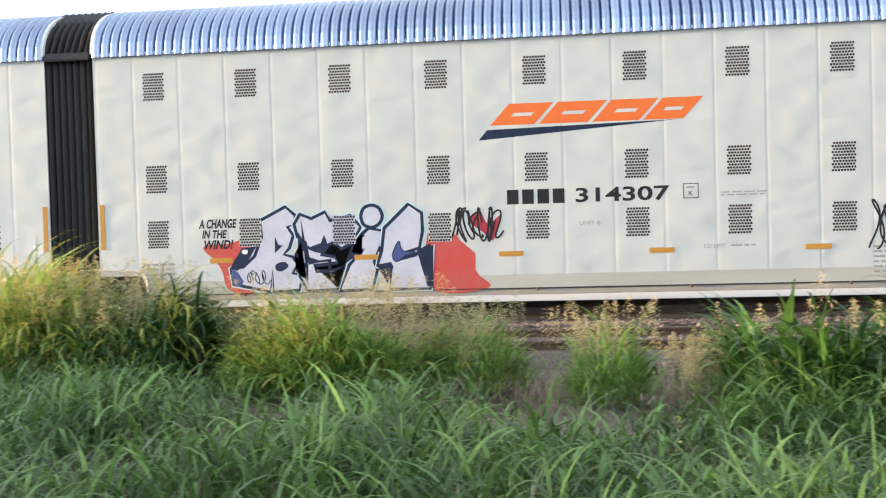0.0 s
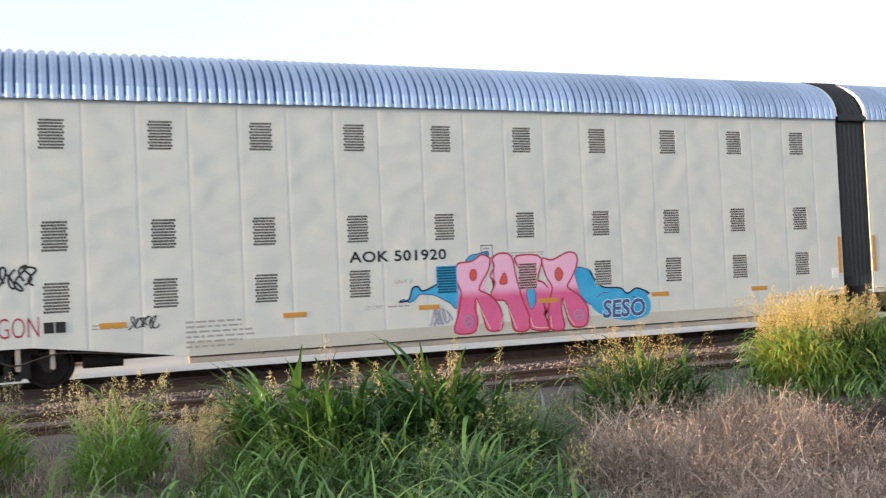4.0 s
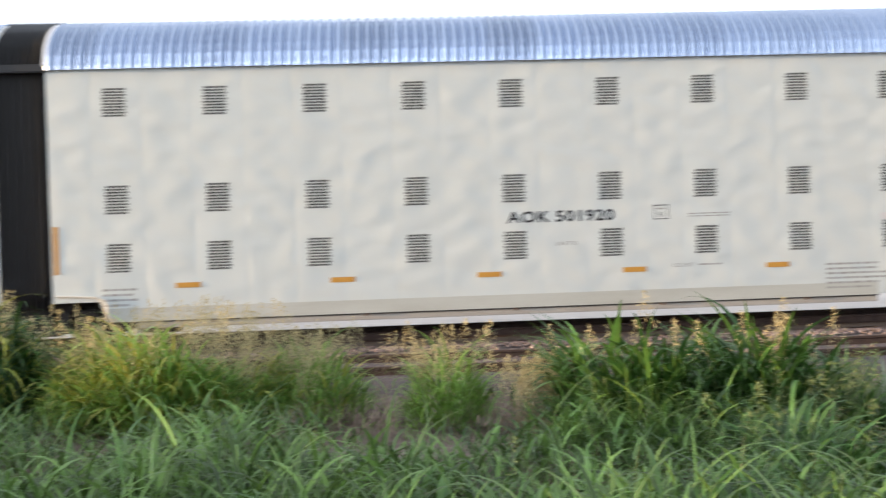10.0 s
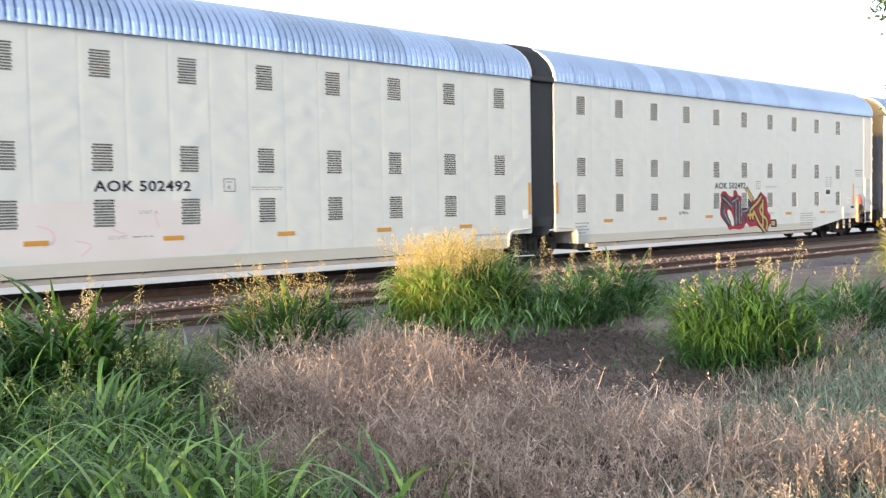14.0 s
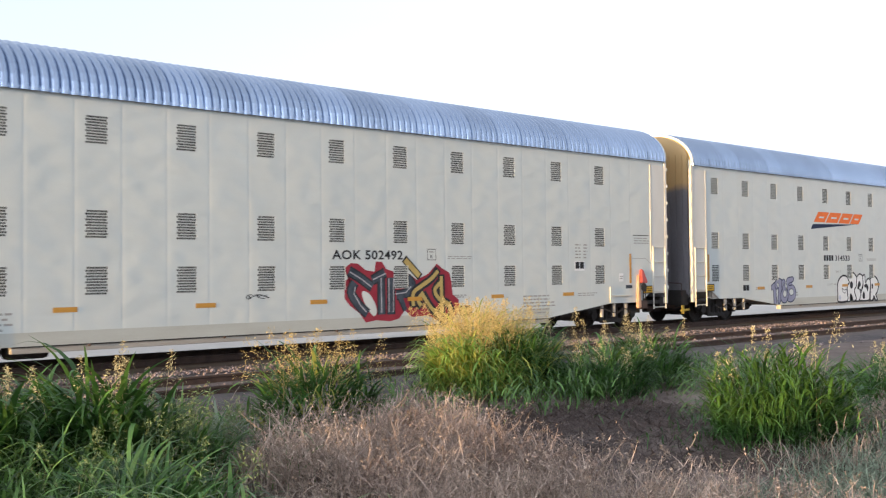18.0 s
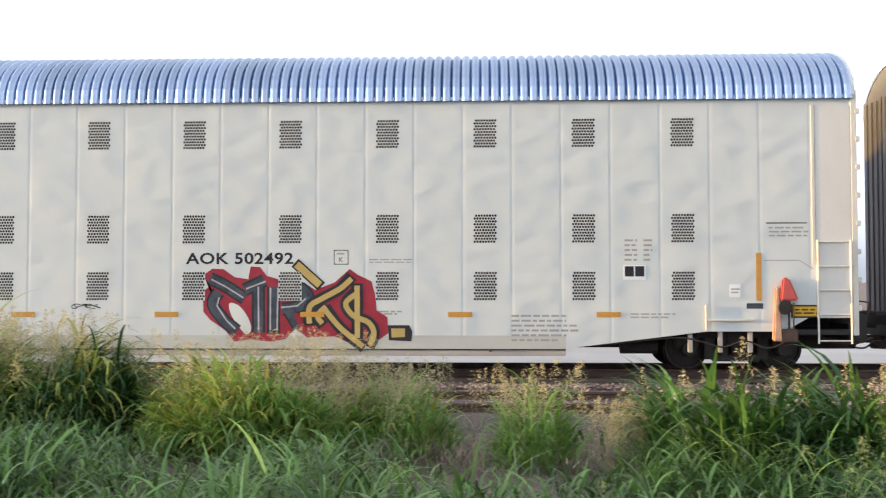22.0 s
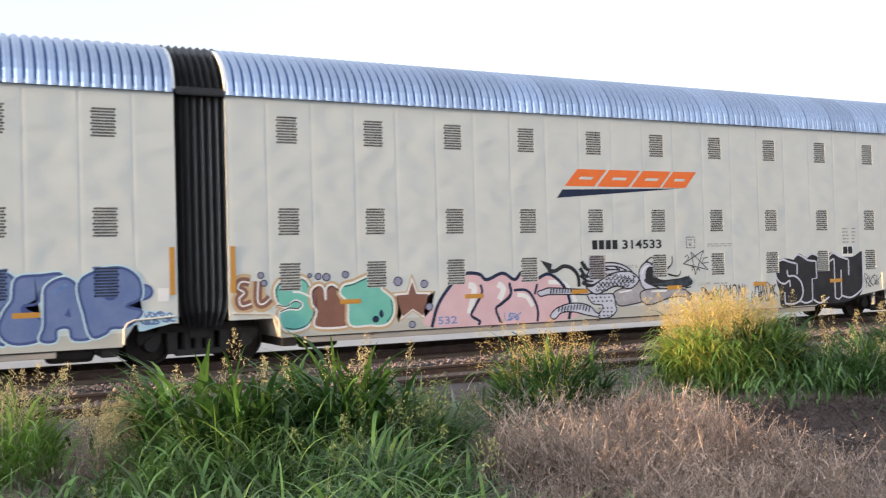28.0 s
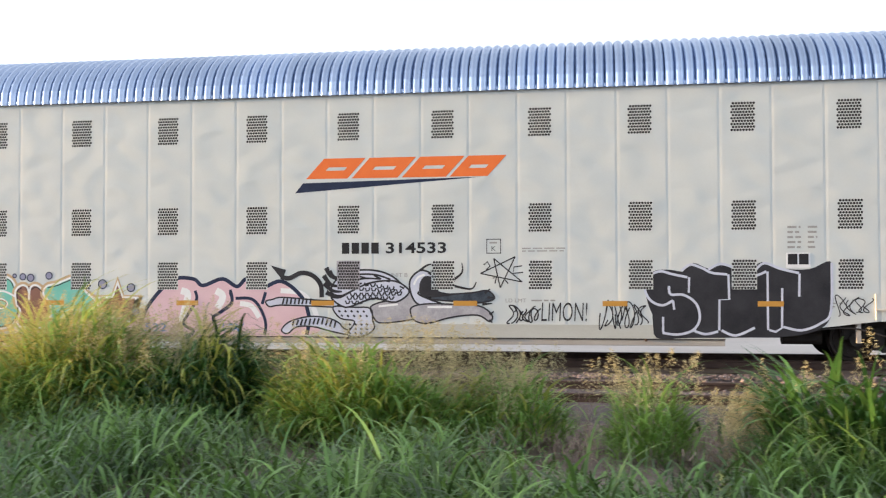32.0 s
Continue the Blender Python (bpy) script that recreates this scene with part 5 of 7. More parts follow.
# third car, first unit
c = built[4]
tagged(c, "cream autorack with faded blue bubble graffiti")
fleet_number(c, "A", "502492")
blob(c, "A", [(2.25, 0.6), (2.3, 1.2), (2.1, 1.75), (2.4, 1.5), (2.5, 1.9), (2.8, 2.0), (3.15, 1.9), (3.4, 2.05), (3.75, 1.9), (4.0, 2.02), (4.25, 1.85), (4.55, 1.98), (5.0, 1.85), (5.15, 1.5), (5.5, 1.75), (5.35, 1.1), (5.25, 0.52), (4.6, 0.5), (4.0, 0.62), (3.2, 0.72)], PAINT["sky_blue"], label="faded blue bubble graffiti")
strokes(c, "A", [[(2.45, 1.4), (2.55, 1.85), (2.8, 1.95), (3.05, 1.75), (3.1, 1.2)], [(3.15, 1.8), (3.4, 2.0), (3.65, 1.8), (3.65, 1.2)], [(3.75, 1.8), (4.0, 1.95), (4.2, 1.7), (4.2, 1.1)], [(4.3, 1.75), (4.6, 1.9), (4.95, 1.7), (5.0, 1.2)], [(2.6, 1.0), (3.4, 0.85), (4.2, 0.8), (5.0, 0.7)]], 0.05, PAINT["denim"], 0.0065)
scribble(c, "A", 5.55, 6.2, 1.25, 1.7, 21, M["grey_ink"], 0.025, 6)
blob(c, "A", [(6.6, 1.6), (8.2, 1.75), (10.5, 1.7), (11.6, 1.2), (11.3, 0.7), (9.0, 0.62), (7.0, 0.66), (6.5, 1.0)], PAINT["buff"], 0.005, "overpaint", "pinkish overpainted patch")
strokes(c, "A", [[(7.3, 1.3), (7.55, 1.2), (7.6, 1.0), (7.4, 0.9)], [(8.0, 1.0), (8.3, 0.9), (8.1, 0.7)], [(8.7, 1.5), (8.75, 1.2), (9.0, 1.1)], [(9.6, 1.5), (9.7, 1.2)]], 0.03, PAINT["rose"], 0.0065)

# third car, second unit
c = built[5]
tagged(c, "cream autorack with slate, crimson and ochre graffiti")
fleet_number(c, "B", "502492")
letter(c, "B", [(8.72, 1.72), (8.89, 1.84), (9.1, 1.83), (9.31, 1.68), (9.57, 1.64), (9.61, 1.88), (9.79, 1.87), (9.92, 1.7), (10.14, 1.64), (10.32, 1.68), (10.64, 1.57), (10.83, 1.44), (11.2, 1.58), (11.48, 1.83), (11.64, 1.72), (11.89, 1.6), (11.96, 1.35), (11.99, 1.06), (12.19, 0.93), (12.21, 0.63), (11.98, 0.47), (11.49, 0.44), (11.2, 0.57), (10.69, 0.55), (10.46, 0.71), (10.28, 0.52), (10.01, 0.47), (9.61, 0.51), (9.31, 0.47), (9.14, 0.68), (8.85, 0.88), (8.72, 1.03), (8.71, 1.41), (8.85, 1.52)], PAINT["crimson"], None, 0, label='slate grey graffiti with crimson edge', sharp=True)
letter(c, "B", [(9.22, 1.19), (9.4, 1.14), (9.57, 0.92), (9.63, 0.7), (9.53, 0.61), (9.35, 0.81), (9.23, 1.02)], M["cream"], None, 2)
strokes(c, "B", [[(8.84, 1.66), (9.14, 1.51), (9.5, 1.28)], [(9.01, 1.4), (8.9, 1.18), (9.1, 0.89), (9.36, 0.67)], [(9.5, 1.44), (9.88, 1.62)], [(9.76, 1.54), (9.77, 0.64)], [(10.05, 1.5), (10.05, 0.63)], [(10.23, 1.48), (10.53, 1.48), (10.7, 1.3), (10.53, 1.13), (10.21, 1.08)], [(10.34, 1.06), (10.53, 0.74)]], 0.25, PAINT["black"], 0.0092)
strokes(c, "B", [[(8.84, 1.66), (9.14, 1.51), (9.5, 1.28)], [(9.01, 1.4), (8.9, 1.18), (9.1, 0.89), (9.36, 0.67)], [(9.5, 1.44), (9.88, 1.62)], [(9.76, 1.54), (9.77, 0.64)], [(10.05, 1.5), (10.05, 0.63)], [(10.23, 1.48), (10.53, 1.48), (10.7, 1.3), (10.53, 1.13), (10.21, 1.08)], [(10.34, 1.06), (10.53, 0.74)]], 0.18, PAINT["slate"], 0.0102)
strokes(c, "B", [[(8.87, 1.64), (9.16, 1.49), (9.48, 1.29)], [(9.02, 1.3), (8.98, 1.14), (9.16, 0.87), (9.33, 0.71)], [(9.53, 1.46), (9.9, 1.6)], [(9.76, 1.5), (9.77, 0.68)], [(9.99, 1.48), (9.99, 0.69), (10.12, 0.69), (10.13, 1.48)], [(10.19, 1.11), (10.5, 1.14), (10.66, 1.28)]], 0.03, PAINT["grey"], 0.0112, smooth=False)
letter(c, "B", [(10.42, 1), (10.51, 1.01), (10.69, 0.68), (10.55, 0.71)], PAINT["crimson"], None, 8, sharp=True)
strokes(c, "B", [[(11.52, 1.7), (11.3, 1.46), (10.97, 1.28), (10.73, 1.12), (10.73, 0.77)], [(11.04, 1.17), (10.88, 0.96), (10.99, 0.77)], [(11.02, 1.12), (11.31, 0.73), (11.76, 0.36)], [(11.64, 1.43), (11.41, 1.19), (11.55, 0.96), (11.84, 0.83), (11.94, 0.62), (11.84, 0.37)], [(11.62, 1.56), (11.63, 0.48)]], 0.22, PAINT["black"], 0.0121)
strokes(c, "B", [[(11.52, 1.65), (11.3, 1.46), (10.97, 1.28), (10.73, 1.12), (10.73, 0.81)]], 0.1, PAINT["ochre"], 0.0129)
strokes(c, "B", [[(11.04, 1.13), (10.88, 0.96), (10.97, 0.81)], [(11.62, 1.52), (11.63, 0.54)]], 0.1, PAINT["ochre"], 0.0129)
strokes(c, "B", [[(11.02, 1.07), (11.31, 0.73), (11.74, 0.38)]], 0.1, PAINT["ochre"], 0.0137)
strokes(c, "B", [[(11.64, 1.39), (11.41, 1.19), (11.55, 0.96), (11.84, 0.83), (11.94, 0.62), (11.86, 0.41)]], 0.1, PAINT["ochre"], 0.0145)
strokes(c, "B", [[(10.45, 1.95), (10.95, 1.5)]], 0.2, M["ink"], 0.0098, smooth=False)
strokes(c, "B", [[(10.48, 1.92), (10.92, 1.53)]], 0.14, PAINT["ochre"], 0.0105, smooth=False)
blob(c, "B", [(12.22, 0.5), (12.2, 0.78), (12.6, 0.78), (12.66, 0.66), (12.64, 0.48)], PAINT["black"], 0.0065, smooth=False)
blob(c, "B", [(12.27, 0.55), (12.26, 0.72), (12.52, 0.72), (12.52, 0.56)], PAINT["ochre"], 0.008, smooth=False)
scribble(c, "B", 6.2, 6.75, 1.08, 1.18, 31, M["ink"], 0.015, 4)
bars(c, "B", 11.9, 12.35, 0.95, 1.03, 1, ragged=0)

# fourth car, first unit
c = built[6]
tagged(c, "cream autorack with black outline and blue graffiti and orange emblem")
railway_mark(c, "A", False, "314533")
letter(c, "A", [(4.66, 1.06), (4.93, 1.19), (5.01, 0.41), (4.82, 0.4), (4.78, 0.91), (4.67, 0.88)], PAINT["lilac"], PAINT["navy"], 1, sharp=True, label='lilac grey graffiti numerals', w=0.035)
letter(c, "A", [(4.92, 1.18), (5.08, 1.29), (5.3, 1.27), (5.37, 1.14), (5.25, 0.48), (5.07, 0.45), (5.14, 0.91), (4.99, 0.92), (4.91, 1.01)], PAINT["lilac"], PAINT["navy"], 3, w=0.035)
letter(c, "A", [(5.35, 1.19), (5.49, 1.27), (5.59, 1.17), (5.57, 1.0), (5.72, 0.85), (5.76, 0.63), (5.64, 0.45), (5.44, 0.43), (5.29, 0.54), (5.27, 0.77), (5.4, 0.92), (5.35, 1.05)], PAINT["lilac"], PAINT["navy"], 5, w=0.035)
letter(c, "A", [(5.69, 1.27), (6.12, 1.34), (6.14, 1.19), (5.84, 1.11), (5.86, 1.03), (6.11, 1.05), (6.3, 0.87), (6.26, 0.6), (6.0, 0.45), (5.75, 0.49), (5.78, 0.66), (5.74, 0.9)], PAINT["lilac"], PAINT["navy"], 7, w=0.035)
letter(c, "A", [(5.16, 1.06), (5.14, 1.0), (5.09, 0.98), (5.05, 1.01), (5.03, 1.07), (5.05, 1.13), (5.1, 1.15), (5.14, 1.12)], M["cream"], PAINT["navy"], 9, w=0.025)
letter(c, "A", [(5.67, 0.74), (5.63, 0.65), (5.55, 0.62), (5.46, 0.66), (5.43, 0.76), (5.47, 0.85), (5.55, 0.88), (5.64, 0.84)], M["cream"], PAINT["navy"], 9, w=0.025)
letter(c, "A", [(6.16, 0.79), (6.11, 0.71), (6.0, 0.68), (5.89, 0.72), (5.84, 0.81), (5.89, 0.89), (6.01, 0.92), (6.12, 0.88)], M["cream"], PAINT["navy"], 9, w=0.025)
letter(c, "A", [(5.51, 1.09), (5.5, 1.06), (5.48, 1.04), (5.46, 1.06), (5.45, 1.09), (5.46, 1.12), (5.48, 1.13), (5.5, 1.12)], M["cream"], PAINT["navy"], 9, w=0.025)
letter(c, "A", [(9.47, 0.362), (9.42, 0.57), (9.41, 0.86), (9.45, 1.1), (9.63, 1.28), (9.94, 1.36), (10.23, 1.28), (10.33, 1.12), (10.19, 0.93), (10.19, 0.66), (10.23, 0.49), (10.11, 0.362)], PAINT["white"], PAINT["black"], 1, label='white bubble graffiti letter with black outline', w=0.07)
letter(c, "A", [(10.23, 1.27), (10.41, 1.41), (10.65, 1.47), (10.85, 1.38), (10.98, 1.25), (10.96, 1.06), (10.87, 0.87), (10.75, 0.77), (10.85, 0.59), (10.91, 0.44), (10.76, 0.362), (10.64, 0.362), (10.56, 0.52), (10.45, 0.63), (10.39, 0.53), (10.37, 0.362), (10.17, 0.362), (10.23, 0.49), (10.19, 0.74), (10.19, 0.93), (10.35, 1.1)], PAINT["white"], PAINT["black"], 3, w=0.06)
letter(c, "A", [(10.97, 1.27), (11.1, 1.38), (11.26, 1.41), (11.45, 1.33), (11.5, 1.15), (11.45, 0.96), (11.33, 0.78), (11.2, 0.79), (11.28, 0.64), (11.26, 0.53), (11.13, 0.362), (10.78, 0.362), (10.91, 0.44), (10.75, 0.77), (10.91, 0.93)], PAINT["white"], PAINT["black"], 5, w=0.06)
letter(c, "A", [(11.47, 1.3), (11.63, 1.37), (11.66, 1.17), (11.7, 1.06), (11.81, 1.17), (11.98, 1.22), (12.12, 1.09), (12.09, 0.85), (12.02, 0.59), (11.95, 0.362), (11.25, 0.362), (11.17, 0.41), (11.26, 0.53), (11.3, 0.66), (11.38, 0.79), (11.49, 0.96)], PAINT["white"], PAINT["black"], 7, w=0.06)
letter(c, "A", [(12.09, 1.19), (12.24, 1.28), (12.46, 1.31), (12.68, 1.21), (12.79, 1.05), (12.78, 0.83), (12.66, 0.65), (12.55, 0.57), (12.69, 0.362), (12.52, 0.362), (12.39, 0.52), (12.28, 0.362), (12.08, 0.362), (12.08, 0.63), (12.13, 0.94)], PAINT["white"], PAINT["black"], 9, w=0.07)
letter(c, "A", [(10.64, 0.98), (10.6, 0.88), (10.51, 0.85), (10.42, 0.89), (10.39, 0.99), (10.43, 1.09), (10.52, 1.13), (10.61, 1.08)], PAINT["black"], None, 11)
letter(c, "A", [(10.99, 0.86), (11.09, 1.09), (11.2, 1.12), (11.29, 1.01), (11.22, 0.91), (11.13, 0.92), (11.18, 0.82), (11.05, 0.81)], PAINT["black"], None, 11)
letter(c, "A", [(11.64, 1), (11.81, 1.01), (11.92, 0.88), (11.85, 0.7), (11.74, 0.85), (11.57, 0.9)], PAINT["black"], None, 11)
letter(c, "A", [(11.42, 0.61), (11.53, 0.72), (11.62, 0.6), (11.6, 0.45), (11.51, 0.42), (11.42, 0.5)], PAINT["black"], None, 11)
letter(c, "A", [(12.33, 0.91), (12.32, 0.83), (12.27, 0.8), (12.23, 0.83), (12.21, 0.91), (12.23, 0.99), (12.27, 1.02), (12.32, 0.99)], PAINT["black"], None, 11)
letter(c, "A", [(11.95, 0.362), (12.07, 0.62), (12.09, 0.362)], PAINT["black"], None, 11, sharp=True)
letter(c, "A", [(12.26, 0.362), (12.39, 0.54), (12.46, 0.362)], PAINT["black"], None, 11, sharp=True)
letter(c, "A", [(9.75, 0.88), (9.85, 0.72), (9.98, 0.69), (10.12, 0.84), (9.94, 0.8)], PAINT["white"], PAINT["black"], 11, w=0.025)
letter(c, "A", [(9.67, 0.52), (9.64, 0.45), (9.59, 0.42), (9.53, 0.45), (9.5, 0.52), (9.53, 0.59), (9.59, 0.62), (9.64, 0.59)], PAINT["silver"], None, 11)
word(c, "A", "TEAMONADIA", 14.4, 16.45, 0.6, 0.9, M["ink"], 0.007, 0.008, -0.1, "graffiti", "black handwritten tag")
strokes(c, "A", [[(15.45, 0.3), (15.45, 1.25)]], 0.025, M["ink"], smooth=False)
letter(c, "A", [(16.57, 0.362), (16.58, 1.47), (16.9, 1.67), (16.89, 1.33), (17.09, 1.2), (17.34, 1.07), (17.36, 0.93), (17.26, 0.71), (17.17, 0.65), (17.26, 0.38), (17.07, 0.362), (16.8, 0.54)], PAINT["denim"], PAINT["royal"], 1, label='denim blue graffiti with dark blue outline', sharp=True, w=0.05, halo=PAINT["aqua"], hw=0.06)
letter(c, "A", [(17.16, 1.13), (17.21, 1.43), (17.52, 1.62), (17.84, 1.74), (18.1, 1.56), (18.09, 1.3), (17.89, 1.14), (17.79, 0.92), (17.91, 0.52), (17.69, 0.56), (17.57, 0.65), (17.38, 0.46), (17.2, 0.37), (17.26, 0.66), (17.36, 0.9)], PAINT["denim"], PAINT["royal"], 3, w=0.05, halo=PAINT["aqua"], hw=0.06)
letter(c, "A", [(18.1, 1.61), (18.48, 1.66), (18.82, 1.67), (18.49, 1.41), (18.42, 1.18), (18.18, 1.13), (18.47, 0.9), (18.54, 0.7), (18.4, 0.53), (18.01, 0.51), (17.81, 0.72), (17.89, 1.03), (18.03, 1.25)], PAINT["denim"], PAINT["royal"], 5, w=0.05, halo=PAINT["aqua"], hw=0.06)
letter(c, "A", [(18.54, 1.18), (18.57, 1.46), (18.87, 1.6), (19.1, 1.4), (19.19, 0.94), (19.3, 0.56), (18.99, 0.53), (18.92, 0.73), (18.72, 0.71), (18.69, 0.52), (18.46, 0.54), (18.53, 0.78)], PAINT["denim"], PAINT["royal"], 7, w=0.05, halo=PAINT["aqua"], hw=0.06)
letter(c, "A", [(19.1, 1.49), (19.41, 1.71), (19.82, 1.76), (20.11, 1.56), (20.14, 1.21), (19.89, 1.07), (20.17, 0.96), (19.91, 0.71), (19.63, 0.69), (19.53, 0.6), (19.3, 0.56), (19.19, 0.94)], PAINT["denim"], PAINT["royal"], 9, w=0.05, halo=PAINT["aqua"], hw=0.06)
letter(c, "A", [(16.59, 1.07), (16.52, 0.93), (16.36, 0.87), (16.2, 0.94), (16.14, 1.08), (16.21, 1.22), (16.37, 1.28), (16.53, 1.22)], PAINT["denim"], PAINT["royal"], 1, w=0.045)
letter(c, "A", [(20.35, 1.31), (20.3, 1.22), (20.19, 1.18), (20.09, 1.22), (20.04, 1.31), (20.09, 1.41), (20.2, 1.44), (20.31, 1.4)], PAINT["denim"], PAINT["royal"], 1, w=0.045)
letter(c, "A", [(17.86, 1.36), (17.82, 1.25), (17.72, 1.2), (17.62, 1.25), (17.58, 1.37), (17.62, 1.49), (17.72, 1.53), (17.82, 1.48)], PAINT["royal"], None, 11)
letter(c, "A", [(19.79, 1.38), (19.74, 1.24), (19.62, 1.18), (19.5, 1.24), (19.46, 1.38), (19.51, 1.52), (19.63, 1.58), (19.74, 1.52)], PAINT["royal"], None, 11)
letter(c, "A", [(16.81, 0.86), (16.9, 1), (16.95, 0.86), (16.88, 0.6)], PAINT["royal"], None, 11, sharp=True)
letter(c, "A", [(18.85, 0.95), (18.93, 1.09), (18.96, 0.91)], PAINT["royal"], None, 11, sharp=True)
letter(c, "A", [(18.15, 1.13), (18.35, 1.03), (18.15, 1.01)], PAINT["royal"], None, 11, sharp=True)
strokes(c, "A", [[(16.67, 1.38), (16.68, 0.62)], [(17.4, 1.37), (17.65, 1.56)], [(18.67, 1.35), (18.9, 1.49)], [(19.41, 1.54), (19.75, 1.65)]], 0.05, PAINT["sky_blue"], 0.0157)
strokes(c, "A", [[(16.89, 1.35), (16.94, 1.12), (17.17, 1.21)], [(16.8, 0.54), (16.82, 0.86), (16.94, 1.02)]], 0.06, PAINT["royal"], 0.0157)
blob(c, "A", [(20.1, 0.62), (20.2, 0.95), (20.7, 0.9), (20.75, 0.75), (20.4, 0.66)], PAINT["aqua"], 0.005)
scribble(c, "A", 20.15, 20.7, 0.72, 0.95, 41, PAINT["denim"], 0.03, 5)

# fourth car, second unit
c = built[7]
tagged(c, "cream autorack with mint, pink, dragon and black graffiti")
railway_mark(c, "B", False, "314533")
k = "B"

strokes(c, "B", [[(0.4, 1.42), (0.24, 1.44), (0.17, 1.32), (0.29, 1.23), (0.19, 1.12), (0.24, 0.98), (0.43, 1.02)], [(0.57, 1.44), (0.55, 1.07), (0.65, 1.0), (0.8, 1.11)]], 0.3, PAINT["tan"], 0.0057)
strokes(c, "B", [[(0.4, 1.42), (0.24, 1.44), (0.17, 1.32), (0.29, 1.23), (0.19, 1.12), (0.24, 0.98), (0.43, 1.02)], [(0.57, 1.44), (0.55, 1.07), (0.65, 1.0), (0.8, 1.11)]], 0.17, PAINT["clay"], 0.0065)
strokes(c, "B", [[(0.4, 1.42), (0.24, 1.44), (0.17, 1.32), (0.29, 1.23), (0.19, 1.12), (0.24, 0.98), (0.43, 1.02)], [(0.57, 1.44), (0.55, 1.07), (0.65, 1.0), (0.8, 1.11)]], 0.03, PAINT["white"], 0.0073)
letter(c, "B", [(0.94, 1.01), (0.88, 1.26), (1.02, 1.46), (1.29, 1.53), (1.52, 1.45), (1.62, 1.28), (1.61, 1.11), (1.71, 0.96), (1.68, 0.72), (1.53, 0.52), (1.28, 0.45), (1.06, 0.49), (0.97, 0.67), (0.98, 0.84), (1.1, 0.89)], PAINT["mint"], PAINT["white"], 1, label="mint green bubble graffiti letter", w=0.04, halo=PAINT["tan"], hw=0.1)
letter(c, "B", [(1.65, 0.94), (1.62, 1.21), (1.76, 1.33), (1.89, 1.27), (1.92, 1.03), (1.94, 1.27), (2.08, 1.33), (2.26, 1.18), (2.39, 0.94), (2.4, 0.6), (2.31, 0.48), (1.7, 0.51), (1.73, 0.81)], PAINT["clay"], PAINT["white"], 3, label="brown bubble graffiti letter", w=0.04, halo=PAINT["tan"], hw=0.1)
letter(c, "B", [(2.23, 1.15), (2.3, 1.31), (2.51, 1.36), (2.69, 1.43), (2.9, 1.49), (3.1, 1.4), (3.13, 1.21), (3.37, 1), (3.4, 0.71), (3.26, 0.5), (3.04, 0.46), (2.87, 0.48), (2.42, 0.51), (2.39, 0.94)], PAINT["mint"], PAINT["white"], 5, w=0.04, halo=PAINT["tan"], hw=0.1)
strokes(c, "B", [[(0.91, 0.99), (1.12, 0.93), (1.29, 1.05), (1.44, 0.97), (1.36, 0.87), (1.16, 0.88), (0.98, 0.83)], [(1.25, 1.21), (1.4, 1.2), (1.6, 1.11)], [(2.54, 1.03), (2.56, 1.14), (2.69, 1.2), (2.78, 1.16), (2.72, 1.09), (2.6, 1.09)]], 0.04, PAINT["white"], 0.0097)
strokes(c, "B", [[(0.95, 1.03), (0.92, 1.25), (1.04, 1.43), (1.29, 1.49), (1.5, 1.42), (1.58, 1.28)], [(1.68, 0.89), (1.65, 0.72), (1.51, 0.55), (1.28, 0.49), (1.08, 0.53)], [(1.67, 0.94), (1.66, 1.2), (1.76, 1.28)], [(1.97, 1.24), (2.08, 1.29), (2.23, 1.16), (2.35, 0.93)], [(2.32, 1.28), (2.52, 1.32), (2.7, 1.39), (2.9, 1.45), (3.07, 1.38)], [(3.33, 0.98), (3.36, 0.72), (3.23, 0.53)], [(0.93, 0.97), (1.12, 0.94), (1.29, 1.03), (1.42, 0.97), (1.35, 0.89), (1.16, 0.9), (0.99, 0.84)]], 0.02, PAINT["black"], 0.0107)
letter(c, "B", [(3.06, 0.6), (3.04, 0.55), (2.99, 0.53), (2.93, 0.55), (2.91, 0.6), (2.93, 0.65), (2.98, 0.67), (3.04, 0.65)], PAINT["navy"], None, 8)
letter(c, "B", [(3.16, 0.7), (3.15, 0.65), (3.11, 0.62), (3.08, 0.65), (3.06, 0.7), (3.08, 0.76), (3.11, 0.79), (3.14, 0.76)], PAINT["navy"], None, 8)
blob(c, k, star(3.82, 0.95, 0.56), PAINT["tan"], 0.0056, smooth=False)
blob(c, k, star(3.82, 0.95, 0.48), PAINT["white"], 0.0069, smooth=False, label="brown and white painted star")
blob(c, k, star(3.82, 0.94, 0.39), PAINT["clay"], 0.0082, smooth=False)
for dx, dz, r in ((0.62, 1.55, 0.06), (0.68, 1.4, 0.06), (1.6, 1.52, 0.04), (1.78, 1.5, 0.065), (1.95, 1.48, 0.075), (2.35, 1.52, 0.07), (3.5, 1.35, 0.09), (4.1, 1.28, 0.08), (4.2, 0.8, 0.08), (3.8, 0.45, 0.07)):
    blob(c, k, disc(dx, dz, r), PAINT["lilac"], 0.0095, smooth=False)
    strokes(c, k, [disc(dx, dz, r) + [disc(dx, dz, r)[0]]], 0.02, PAINT["navy"], 0.0105, smooth=False)
pink = [(4.25, 0.37), (4.45, 0.9), (4.95, 1.42), (5.4, 1.45), (5.6, 1.32), (6.0, 1.45), (6.3, 1.3), (6.5, 1.45), (6.8, 1.28), (7.2, 1.4), (7.6, 1.1), (7.75, 0.7), (7.7, 0.37)]
